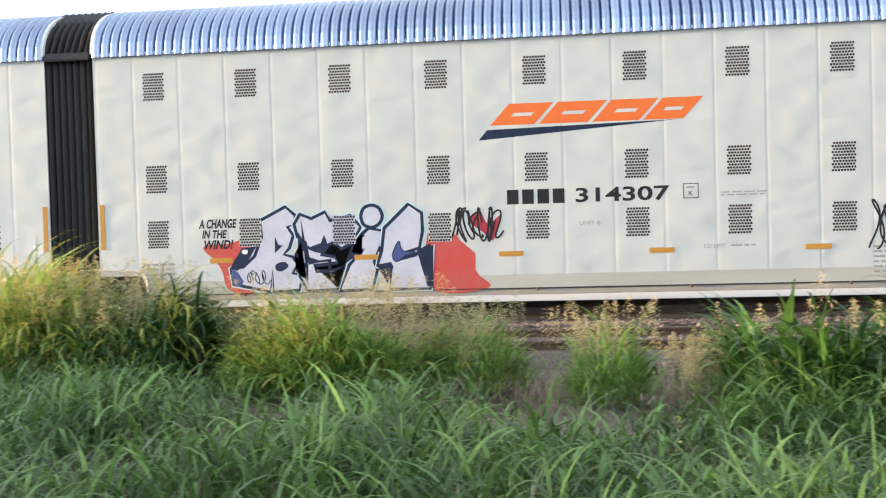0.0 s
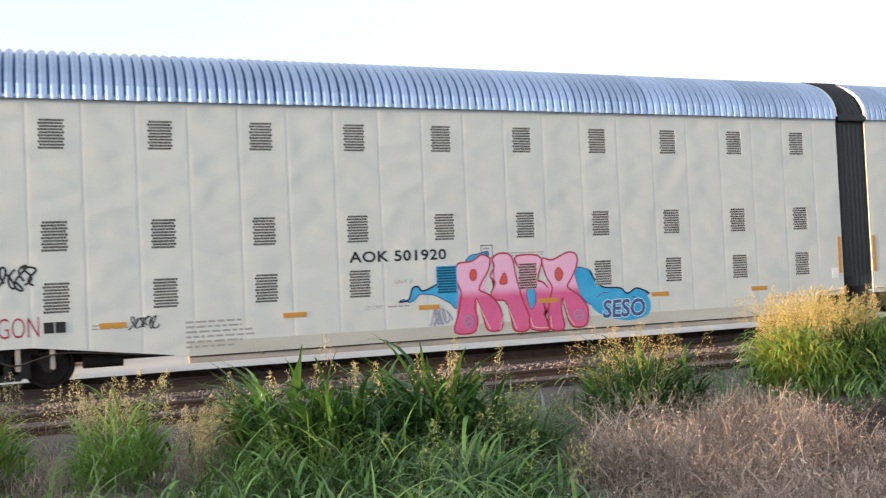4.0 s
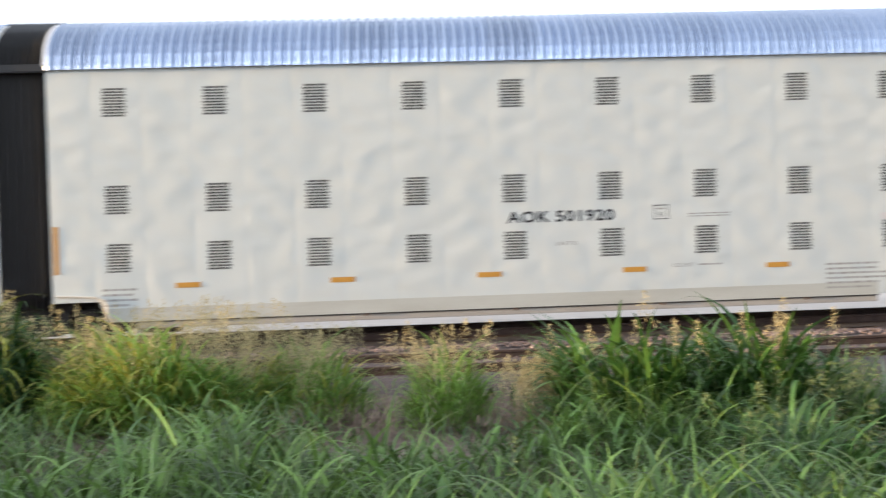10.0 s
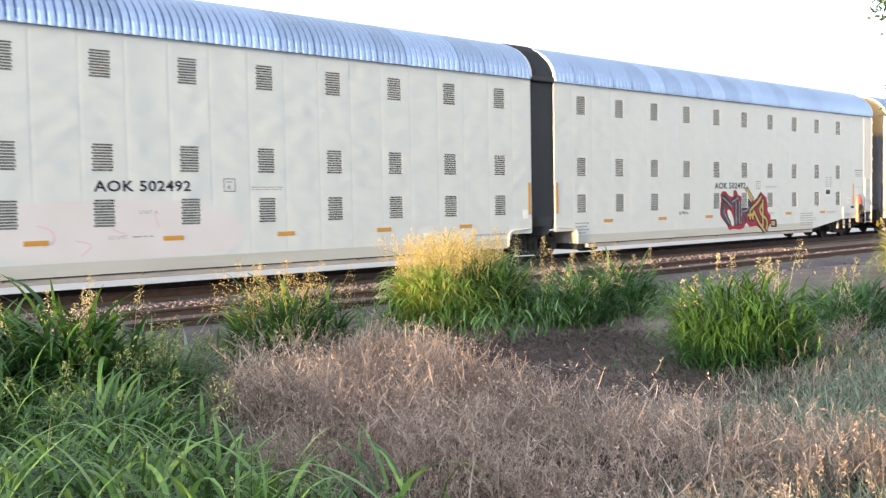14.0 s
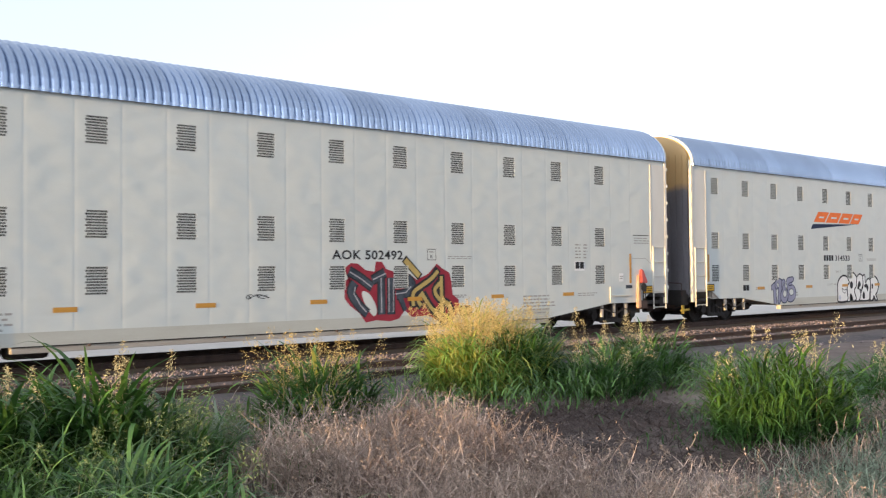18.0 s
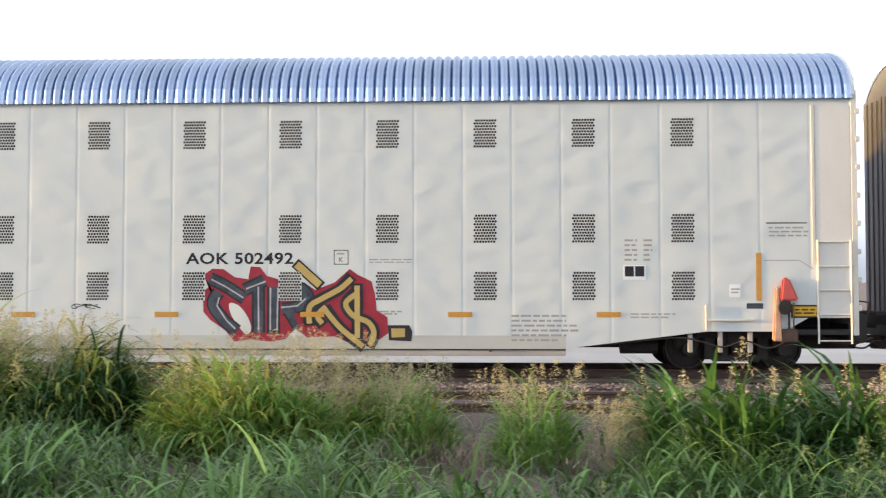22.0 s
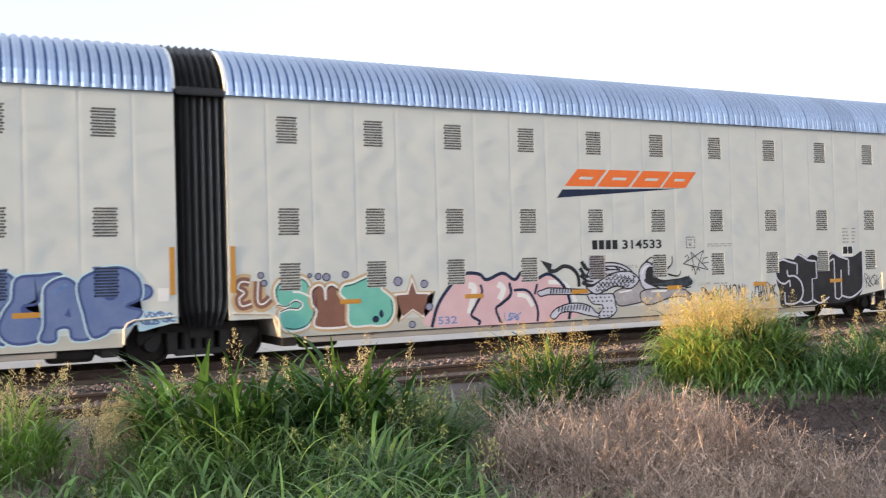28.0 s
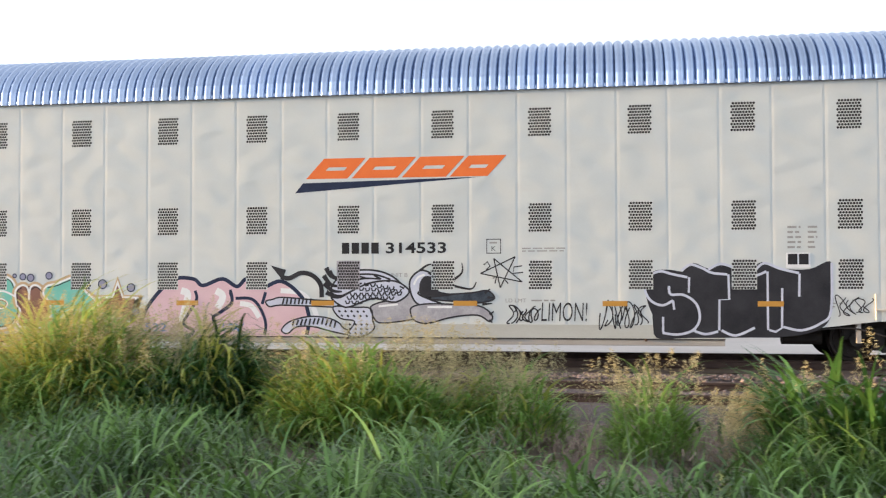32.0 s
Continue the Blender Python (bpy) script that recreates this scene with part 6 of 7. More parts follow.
blob(c, k, pink, PAINT["rose"], 0.006, label="pale rose bubble graffiti with navy outline")
strokes(c, k, [pink], 0.075, PAINT["navy"], 0.0075)
strokes(c, "B", [[(5.44, 1.22), (5.47, 1.04), (5.29, 0.75), (5.2, 0.57), (5.4, 0.44), (5.36, 0.362)], [(6.16, 1.2), (6.19, 0.97), (5.96, 0.79), (5.81, 0.68), (5.93, 0.362)]], 0.06, PAINT["navy"], 0.0075)
strokes(c, "B", [[(6.16, 1.24), (6.19, 0.99), (5.91, 0.77)], [(6.27, 1.07), (6.59, 1.06), (6.77, 0.88), (6.88, 0.6), (6.86, 0.362)], [(6.81, 0.96), (6.88, 1.19)]], 0.06, PAINT["navy"], 0.0075)
strokes(c, "B", [[(5.15, 1.22), (5.29, 1.15), (5.22, 0.84), (5.16, 0.61)], [(5.87, 1.22), (6.01, 1.11), (5.9, 0.88)]], 0.14, PAINT["white"], 0.0068)
strokes(c, "B", [[(6.36, 0.97), (6.59, 0.92), (6.75, 0.7)], [(7.18, 1.22), (7.59, 1.17), (7.82, 0.92), (7.94, 0.6)]], 0.1, PAINT["white"], 0.0068)
word(c, k, "532", 4.4, 4.85, 0.42, 0.58, PAINT["blue"], 0.0075, 0.01, 0, "graffiti")
scribble(c, k, 6.05, 6.4, 0.42, 0.58, 51, PAINT["blue"], 0.02, 4)
# dragon
strokes(c, "B", [[(8, 1.09), (7.98, 1.33), (7.82, 1.51), (7.59, 1.56), (7.36, 1.46), (7.18, 1.49)]], 0.09, PAINT["black"], 0.0097, label="dragon's tail")
letter(c, "B", [(6.98, 1.71), (7.29, 1.62), (7.22, 1.42)], PAINT["black"], None, 4, sharp=True)
letter(c, "B", [(6.88, 1.01), (7.02, 1.05), (7.22, 1.09), (7.87, 1.04), (8.28, 1.01), (8.28, 0.91), (7.87, 0.92), (7.18, 0.94), (6.96, 0.91)], PAINT["silver"], PAINT["black"], 5, label="dragon's pale banded leg", w=0.03)
letter(c, "B", [(7.2, 0.46), (7.36, 0.62), (7.73, 0.72), (8.1, 0.7), (8.33, 0.61), (8.47, 0.48), (8.84, 0.362), (8.61, 0.362), (8.19, 0.44), (7.82, 0.53), (7.5, 0.52), (7.32, 0.39)], PAINT["silver"], PAINT["black"], 5, w=0.03)
letter(c, "B", [(8.23, 0.91), (8.65, 0.9), (8.96, 0.88), (9, 0.66), (9.03, 0.5), (8.84, 0.362), (8.51, 0.37), (8.65, 0.63), (8.37, 0.69)], PAINT["silver"], PAINT["black"], 7, w=0.03)
letter(c, "B", [(8.97, 0.92), (9.21, 1.01), (9.59, 1.06), (9.75, 1.25), (9.93, 0.96), (9.73, 0.87), (9.81, 0.7), (9.49, 0.63), (9.12, 0.61), (8.99, 0.78)], PAINT["grey"], PAINT["black"], 7, label='grey dragon body', w=0.03)
letter(c, "B", [(8.18, 1.21), (8.33, 1.47), (8.65, 1.6), (9.07, 1.6), (9.4, 1.48), (9.64, 1.25), (9.31, 1.4), (8.93, 1.36), (8.61, 1.22), (8.37, 1.12)], PAINT["silver"], PAINT["black"], 8, w=0.035)
letter(c, "B", [(8.19, 1.08), (8.37, 1.09), (8.65, 1.24), (8.93, 1.36), (9.31, 1.41), (9.54, 1.36), (9.71, 1.19), (9.45, 1), (9.07, 1.07), (8.84, 1.02), (8.47, 0.9)], PAINT["silver"], PAINT["black"], 9, label='scaled dragon wing', w=0.035)
strokes(c, "B", [[(8.09, 1.66), (8.19, 1.49), (8.4, 1.42)], [(8.04, 1.51), (8.19, 1.33), (8.4, 1.31)], [(8.05, 1.36), (8.21, 1.22), (8.4, 1.2)], [(8.09, 1.19), (8.26, 1.11), (8.47, 1.13)], [(8.15, 1.59), (8.26, 1.47), (8.47, 1.48)]], 0.1, PAINT["black"], 0.0145, taper=True)
strokes(c, "B", [[(8.84, 1.37), (8.87, 1.31), (8.91, 1.32), (8.94, 1.37)], [(8.96, 1.35), (8.99, 1.29), (9.03, 1.3), (9.06, 1.36)], [(9.08, 1.33), (9.11, 1.27), (9.16, 1.28), (9.18, 1.34)], [(9.2, 1.31), (9.23, 1.25), (9.28, 1.26), (9.3, 1.32)], [(9.32, 1.29), (9.35, 1.23), (9.4, 1.24), (9.42, 1.3)], [(8.74, 1.28), (8.76, 1.22), (8.81, 1.23), (8.83, 1.28)], [(8.86, 1.27), (8.88, 1.21), (8.93, 1.22), (8.95, 1.28)], [(8.98, 1.27), (9, 1.21), (9.05, 1.22), (9.07, 1.27)], [(9.1, 1.26), (9.12, 1.2), (9.17, 1.21), (9.19, 1.27)], [(9.22, 1.26), (9.24, 1.2), (9.29, 1.2), (9.31, 1.26)], [(9.34, 1.25), (9.36, 1.19), (9.41, 1.2), (9.44, 1.25)], [(9.46, 1.24), (9.49, 1.18), (9.53, 1.19), (9.56, 1.25)], [(8.56, 1.18), (8.59, 1.12), (8.63, 1.12), (8.66, 1.18)], [(8.67, 1.18), (8.7, 1.12), (8.75, 1.13), (8.77, 1.18)], [(8.79, 1.18), (8.82, 1.12), (8.86, 1.13), (8.88, 1.18)], [(8.9, 1.18), (8.93, 1.12), (8.98, 1.13), (9, 1.19)], [(9.02, 1.18), (9.04, 1.12), (9.09, 1.13), (9.11, 1.19)], [(9.13, 1.19), (9.16, 1.13), (9.2, 1.13), (9.23, 1.19)], [(9.24, 1.19), (9.27, 1.13), (9.32, 1.14), (9.34, 1.19)], [(9.36, 1.19), (9.39, 1.13), (9.43, 1.14), (9.46, 1.19)], [(9.47, 1.19), (9.5, 1.13), (9.55, 1.14), (9.57, 1.2)], [(8.5, 1.11), (8.53, 1.05), (8.58, 1.06), (8.6, 1.12)], [(8.62, 1.11), (8.65, 1.05), (8.69, 1.06), (8.72, 1.12)], [(8.74, 1.11), (8.76, 1.05), (8.81, 1.06), (8.83, 1.12)], [(8.85, 1.11), (8.88, 1.05), (8.93, 1.06), (8.95, 1.12)], [(8.97, 1.11), (9, 1.05), (9.04, 1.06), (9.07, 1.11)], [(9.09, 1.11), (9.11, 1.05), (9.16, 1.06), (9.18, 1.11)], [(9.2, 1.11), (9.23, 1.05), (9.28, 1.06), (9.3, 1.11)], [(9.32, 1.11), (9.35, 1.05), (9.39, 1.06), (9.42, 1.11)], [(8.47, 1.03), (8.49, 0.97), (8.54, 0.98), (8.56, 1.03)], [(8.59, 1.03), (8.62, 0.97), (8.67, 0.98), (8.69, 1.03)], [(8.71, 1.03), (8.74, 0.97), (8.79, 0.98), (8.81, 1.03)]], 0.03, PAINT["black"], 0.0153, smooth=False)
strokes(c, "B", [[(8.47, 1.47), (8.75, 1.53), (9.07, 1.52), (9.35, 1.43)], [(8.51, 1.38), (8.84, 1.45), (9.17, 1.44)], [(8.56, 1.3), (8.79, 1.36)], [(8.75, 1.49), (8.89, 1.45)], [(9.03, 1.51), (9.17, 1.44)]], 0.035, PAINT["black"], 0.0153)
strokes(c, "B", [[(7.25, 1.07), (7.22, 0.96)], [(7.32, 1.07), (7.3, 0.96)], [(7.4, 1.07), (7.38, 0.96)], [(7.48, 1.07), (7.46, 0.96)], [(7.56, 1.07), (7.54, 0.96)], [(7.64, 1.07), (7.61, 0.96)], [(7.71, 1.07), (7.69, 0.96)], [(7.79, 1.07), (7.77, 0.96)], [(7.45, 0.66), (7.42, 0.55)], [(7.54, 0.66), (7.5, 0.55)], [(7.62, 0.67), (7.58, 0.55)], [(7.7, 0.68), (7.66, 0.56)], [(7.78, 0.68), (7.75, 0.56)], [(7.87, 0.69), (7.83, 0.57)], [(7.95, 0.69), (7.91, 0.57)], [(8.03, 0.69), (8, 0.57)], [(8.12, 0.67), (8.08, 0.55)], [(8.2, 0.66), (8.16, 0.53)], [(8.28, 0.65), (8.25, 0.51)], [(8.33, 0.84), (8.37, 0.81)], [(8.38, 0.75), (8.42, 0.73)], [(8.45, 0.84), (8.49, 0.81)], [(8.5, 0.75), (8.54, 0.72)], [(8.57, 0.84), (8.61, 0.81)], [(8.62, 0.75), (8.66, 0.72)], [(8.69, 0.83), (8.73, 0.81)], [(8.75, 0.75), (8.78, 0.72)], [(8.81, 0.83), (8.85, 0.81)], [(8.87, 0.75), (8.9, 0.72)], [(8.54, 0.59), (8.57, 0.56)], [(8.54, 0.5), (8.57, 0.48)], [(8.54, 0.42), (8.57, 0.39)], [(8.65, 0.59), (8.69, 0.56)], [(8.65, 0.5), (8.69, 0.48)], [(8.65, 0.42), (8.69, 0.39)], [(8.76, 0.59), (8.8, 0.56)], [(8.76, 0.5), (8.8, 0.48)], [(8.76, 0.42), (8.8, 0.39)], [(8.87, 0.59), (8.91, 0.56)], [(8.87, 0.5), (8.91, 0.47)], [(8.87, 0.42), (8.91, 0.39)]], 0.035, PAINT["black"], 0.0153, smooth=False)
letter(c, "B", [(9.75, 1.15), (9.73, 1.42), (9.92, 1.6), (10.12, 1.55), (10.14, 1.46), (9.96, 1.38), (9.92, 1.19), (10.06, 1.07), (10.34, 0.96), (9.91, 0.95)], PAINT["silver"], PAINT["black"], 9, label='grey dragon head', w=0.035)
letter(c, "B", [(9.88, 1.19), (10.34, 1.15), (10.91, 1.18), (11.2, 1.22), (11.33, 1.07), (11.05, 0.99), (10.53, 1.02), (10.06, 1.07)], PAINT["slate"], PAINT["black"], 9, w=0.03)
letter(c, "B", [(9.77, 0.91), (10.06, 0.97), (10.58, 0.96), (11.05, 0.93), (11.28, 0.77), (11.24, 0.64), (11.01, 0.76), (10.53, 0.72), (10.06, 0.6), (9.82, 0.65), (9.74, 0.78)], PAINT["grey"], PAINT["black"], 10, w=0.03)
letter(c, "B", [(9.91, 1.35), (10.01, 1.49), (10.2, 1.45), (10.18, 1.26), (10.34, 1.19), (10.58, 1.14), (10.06, 1.09), (9.93, 1.19)], PAINT["black"], None, 11)
letter(c, "B", [(10.13, 1.61), (10.46, 1.67), (10.59, 1.47), (10.53, 1.32), (10.25, 1.3)], PAINT["black"], None, 8)
strokes(c, "B", [[(9.92, 1.6), (10.06, 1.7), (10.2, 1.72)], [(10.56, 1.42), (10.72, 1.56), (10.72, 1.74)], [(10.56, 1.31), (10.89, 1.25), (10.99, 1.38)], [(11.15, 1.17), (11.25, 1.25)], [(11.2, 1.09), (11.34, 1.09)], [(11.24, 0.77), (11.32, 0.83)], [(11.23, 0.67), (11.29, 0.62)], [(11.1, 0.96), (11.29, 0.98)], [(10.08, 1.56), (10.34, 1.45), (10.53, 1.52)], [(10.13, 1.4), (10.34, 1.28), (10.58, 1.34)]], 0.05, PAINT["black"], 0.0161, taper=True)
strokes(c, "B", [[(9.8, 1.33), (9.88, 1.47), (10.01, 1.52)], [(10.06, 0.91), (10.53, 0.91)], [(9.12, 0.92), (9.49, 0.96)]], 0.04, PAINT["white"], 0.0161)
strokes(c, k, [[(11.07, 1.54), (11.85, 1.38)], [(11.85, 1.38), (11.32, 1.82)], [(11.32, 1.82), (11.44, 1.27)], [(11.44, 1.27), (11.72, 1.85)], [(11.72, 1.85), (11.07, 1.54)], [(11.13, 1.7), (11.2, 1.76), (11.25, 1.68), (11.18, 1.61)], [(11.85, 1.68), (11.7, 1.66), (11.68, 1.54), (11.87, 1.56)], [(11.3, 1.45), (11.37, 1.47), (11.34, 1.35)], [(11.53, 1.42), (11.59, 1.35)]], 0.022, M["ink"], smooth=False, label="black sketched star tag")
word(c, k, "LIMON!", 12.2, 13.05, 0.65, 1.0, M["ink"], 0.007, -0.006, 0.1, "graffiti")
scribble(c, k, 11.6, 12.15, 0.6, 0.95, 53, M["ink"], 0.025, 6)
scribble(c, k, 13.3, 14.1, 0.5, 1.05, 54, M["ink"], 0.022, 8)
letter(c, "B", [(14.09, 1.36), (14.25, 1.57), (14.52, 1.6), (14.79, 1.57), (14.96, 1.72), (15.22, 1.62), (15.44, 1.72), (15.82, 1.56), (16.15, 1.73), (16.47, 1.62), (16.96, 1.6), (17.32, 1.74), (17.36, 1.44), (17.36, 0.91), (17.22, 0.59), (16.83, 0.43), (16.18, 0.38), (14.88, 0.36), (14.29, 0.36), (14.24, 0.72), (14.14, 0.99)], PAINT["black"], None, -1, label='black graffiti block with silver lettering lines')
strokes(c, "B", [[(14.85, 1.46), (14.57, 1.52), (14.36, 1.57), (14.16, 1.47), (14.09, 1.25), (14.19, 1.04), (14.4, 0.95), (14.59, 1.04)], [(14.52, 1.3), (14.55, 1.15), (14.78, 1.14), (15.0, 0.98), (15.06, 0.71), (14.94, 0.5), (14.67, 0.42), (14.4, 0.45)], [(15.22, 1.6), (15.44, 1.7), (15.71, 1.61), (15.98, 1.48), (16.23, 1.56)], [(15.44, 0.5), (15.69, 0.41), (16.02, 0.55)], [(16.04, 1.59), (16.2, 1.71), (16.47, 1.61), (16.79, 1.53)], [(16.51, 0.57), (16.83, 0.51), (17.16, 0.64), (17.33, 0.86), (17.35, 1.71)], [(14.74, 1.57), (14.9, 1.69), (15.12, 1.62), (15.28, 1.54), (15.55, 1.51)], [(14.94, 0.5), (15.15, 0.43), (15.38, 0.48)]], 0.045, PAINT["silver"], 0.0073)
strokes(c, "B", [[(14.88, 1.46), (14.87, 1.18)], [(14.59, 1.04), (14.61, 0.87)], [(14.41, 0.46), (14.41, 0.74)], [(15.57, 1.51), (15.58, 1.06), (15.41, 1.05), (15.4, 0.5)], [(16.25, 1.56), (16.25, 0.51)], [(16.8, 1.52), (16.79, 1.11)], [(16.5, 1.26), (16.49, 0.55), (16.38, 0.48), (16.27, 0.51)]], 0.04, PAINT["silver"], 0.0081, smooth=False)
scribble(c, k, 17.4, 18.0, 0.75, 1.15, 55, M["ink"], 0.018, 5)

# ---------------------------------------------------------------- plants
rng = np.random.default_rng(7)


def mesh_np(name, verts, quads, mat):
    me = bpy.data.meshes.new(name)
    n, m = len(verts), len(quads)
    k = quads.shape[1]
    me.vertices.add(n)
    me.vertices.foreach_set("co", np.asarray(verts, np.float32).ravel())
    me.loops.add(m * k)
    me.loops.foreach_set("vertex_index", np.asarray(quads, np.int32).ravel())
    me.polygons.add(m)
    me.polygons.foreach_set("loop_start", np.arange(0, m * k, k, dtype=np.int32))
    me.update(calc_edges=True)
    me.materials.append(mat)
    return me


def blades(x, y, z, length, width, out=None, tilt=(6, 26), bend=(35, 120), segs=4):
    """Arched, tapering grass blades that start at x, y, z and lean along the heading out."""
    n = len(x)
    az = rng.uniform(0, 2 * np.pi, n) if out is None else out + rng.normal(0, 0.7, n)
    th0, th1 = np.radians(rng.uniform(*tilt, n)), np.radians(rng.uniform(*bend, n))
    face = az + np.pi / 2 + rng.normal(0, 0.5, n)
    p = np.stack([x, y, z], 1)
    verts = []
    for s in range(segs + 1):
        t = s / segs
        w = width * (1 - t ** 1.6) * (0.55 + 0.45 * min(1, t * 4)) / 2 + 0.0006
        side = np.stack([np.cos(face) * w, np.sin(face) * w, 0 * w], 1)
        verts += [p - side, p + side]
        th = th0 + (th1 - th0) * ((s + 0.5) / segs) ** 1.25
        step = length / segs
        p = p + np.stack([np.cos(az) * np.sin(th) * step, np.sin(az) * np.sin(th) * step, np.cos(th) * step], 1)
    V = np.stack(verts, 1).reshape(-1, 3)
    per = 2 * (segs + 1)
    base = (np.arange(n) * per)[:, None, None]
    q = np.array([[2 * s, 2 * s + 1, 2 * s + 3, 2 * s + 2] for s in range(segs)])[None]
    return V, (base + q).reshape(-1, 4)


def panicles(x, y, z, height, spread, grains=90):
    """Seed heads: a thin stalk and a loose cone of small grains at its top."""
    n = len(x)
    az = rng.uniform(0, 2 * np.pi, n)
    lean = rng.uniform(0.03, 0.25, n)
    V, Q = blades(x, y, z, height, np.full(n, 0.006), az, (2, 10), (10, 40), 4)
    tip = V.reshape(n, 10, 3)[:, 8]
    m = n * grains
    who = np.repeat(np.arange(n), grains)
    h = rng.uniform(-1.0, 0.1, m)
    r = spread * (0.2 + 0.8 * np.clip(-h, 0, 1)) * rng.uniform(0.05, 1, m) * 0.75
    a = rng.uniform(0, 2 * np.pi, m)
    c = tip[who] + np.stack([r * np.cos(a), r * np.sin(a), h * spread * 1.3 - 0.45 * r], 1)
    d = rng.normal(0, 1, (m, 3))
    d /= np.linalg.norm(d, axis=1)[:, None]
    e = np.cross(d, rng.normal(0, 1, (m, 3)))
    e /= np.linalg.norm(e, axis=1)[:, None]
    L, W = 0.017 * rng.uniform(0.6, 1.5, m)[:, None], 0.004
    g = np.stack([c - d * L, c + e * W, c + d * L, c - e * W], 1).reshape(-1, 3)
    gq = (np.arange(m) * 4)[:, None] + np.arange(4)
    return np.concatenate([V, g]), np.concatenate([Q, gq + len(V)])


GZ = -0.31


def leaves_on_culms(x, y, z, h, out, width, bend):
    """Arching leaves that leave upright culms at many heights, and the culms themselves."""
    n = len(x)
    at = h * rng.uniform(0, 1, n) ** 0.9 * 0.72
    V, Q = blades(x, y, z + at, h * rng.uniform(0.38, 0.85, n), rng.uniform(*width, n), out, (8, 46), bend, 6)
    c = rng.integers(0, n, n // 7)
    V2, Q2 = blades(x[c], y[c], z[c] if np.ndim(z) else np.full(len(c), z), h[c] * rng.uniform(0.75, 1.05, len(c)), np.full(len(c), 0.007), None, (0, 7), (5, 25), 6)
    return np.concatenate([V, V2]), np.concatenate([Q, Q2 + len(V)])


def tussock(rx, ry, h, n, width, bend):
    r = np.sqrt(rng.uniform(0, 1, n))
    a = rng.uniform(0, 2 * np.pi, n)
    x, y = rx * r * np.cos(a), ry * r * np.sin(a)
    lump = 1 + 0.34 * np.sin(3.1 * x / rx + 2 * y / ry + h * 9) + rng.normal(0, 0.08, n)
    return leaves_on_culms(x, y, np.full(n, -0.02), h * 0.88 * (1 - 0.3 * r ** 2) * lump, np.arctan2(y / ry, x / rx), width, bend)



def clump(label, cx, cy, rx, ry, h, n, seeds=0, mat="blade", seed_h=1.25, width=(0.018, 0.05), bend=(75, 165), group="grass clumps beside the siding", spread=0.22, sun_share=0.0, seed="seed"):
    c = thing("grass_clump", label, "grass", cx, cy, GZ, group)
    V, Q = tussock(rx, ry, h, n, width, bend)
    tagged(put("foliage", mesh_np("foliage", V, Q, M[mat]), c), kind="stuff")
    k = int(n * 0.3)
    V, Q = leaves_on_culms(rng.normal(0, rx * 0.95, k), rng.normal(0, ry * 0.95, k), np.full(k, -0.02), h * rng.uniform(0.15, 0.5, k), None, (0.008, 0.022), (60, 160))
    tagged(put("skirt", mesh_np("skirt", V, Q, M[mat]), c), "low grass round the clump", kind="stuff")
    # share of leaves in yellow, as if the low sun lit them
    if sun_share:
        V, Q = tussock(rx * 0.95, ry * 0.95, h * 1.03, int(n * sun_share), width, bend)
        tagged(put("foliage", mesh_np("foliage", V, Q, M["blade_sunlit"]), c), "yellow leaves in the colour of low sun on them", kind="stuff")
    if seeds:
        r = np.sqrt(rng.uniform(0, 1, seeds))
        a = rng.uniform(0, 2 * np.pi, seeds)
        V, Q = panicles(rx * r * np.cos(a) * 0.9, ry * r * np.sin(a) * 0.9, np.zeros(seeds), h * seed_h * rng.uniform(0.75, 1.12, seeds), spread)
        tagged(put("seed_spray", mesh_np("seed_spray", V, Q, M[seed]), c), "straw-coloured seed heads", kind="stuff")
    return c


def stuff(name, label, category, V, Q, mat):
    return tagged(new(name, mesh_np(name, V, Q, mat)), label, category, kind="stuff")


def in_boxes(n, boxes, ragged=1.0):
    area = np.array([(b[1] - b[0]) * (b[3] - b[2]) for b in boxes])
    w = np.array([b[4] for b in boxes]) * area
    k = rng.choice(len(boxes), n, p=w / w.sum())
    b = np.array([q[:4] for q in boxes])[k]
    h = np.array([q[5] for q in boxes])[k]
    return (b[:, 0] + (b[:, 1] - b[:, 0]) * rng.uniform(0, 1, n) + rng.normal(0, 0.2, n) * ragged,
            b[:, 2] + (b[:, 3] - b[:, 2]) * rng.uniform(0, 1, n) + rng.normal(0, 0.2, n) * ragged, h)


# tall grass between the camera and the siding: x0, x1, y0, y1, density, height
# first box: taller unseen grass added on the left to shade the rest
MEADOW = [(-24, -12, 1.8, 9.2, 0.22, 1.25), (-12, 1.4, 2.6, 6.3, 1.0, 0.56), (-11, -1.2, 6.3, 8.6, 0.9, 0.46), (-13, -8.2, 8.6, 11.0, 0.6, 0.6), (-7.5, -2.6, 8.6, 10.0, 0.5, 0.4),
          (-2.6, -0.6, 8.6, 9.8, 0.4, 0.3), (1.2, 3.0, 3.6, 8.0, 1.0, 0.55), (-1.2, 1.6, 6.3, 8.2, 0.7, 0.38), (-12, -1.6, 10.2, 11.8, 0.3, 0.4),
          (1.4, 4.6, 7.6, 10.2, 0.5, 0.45), (5.2, 8.0, 8.6, 10.6, 0.3, 0.35), (9.0, 16.0, 8.8, 11.6, 0.3, 0.4)]
n = 62000
x, y, h = in_boxes(n, MEADOW)
patch = np.array([noise.noise((float(a) * 0.55, float(b) * 0.55, 2.0)) for a, b in zip(x, y)])
keep = rng.uniform(-0.6, 0.3, n) < patch + 0.15
x, y, h, patch = x[keep], y[keep], h[keep], patch[keep]
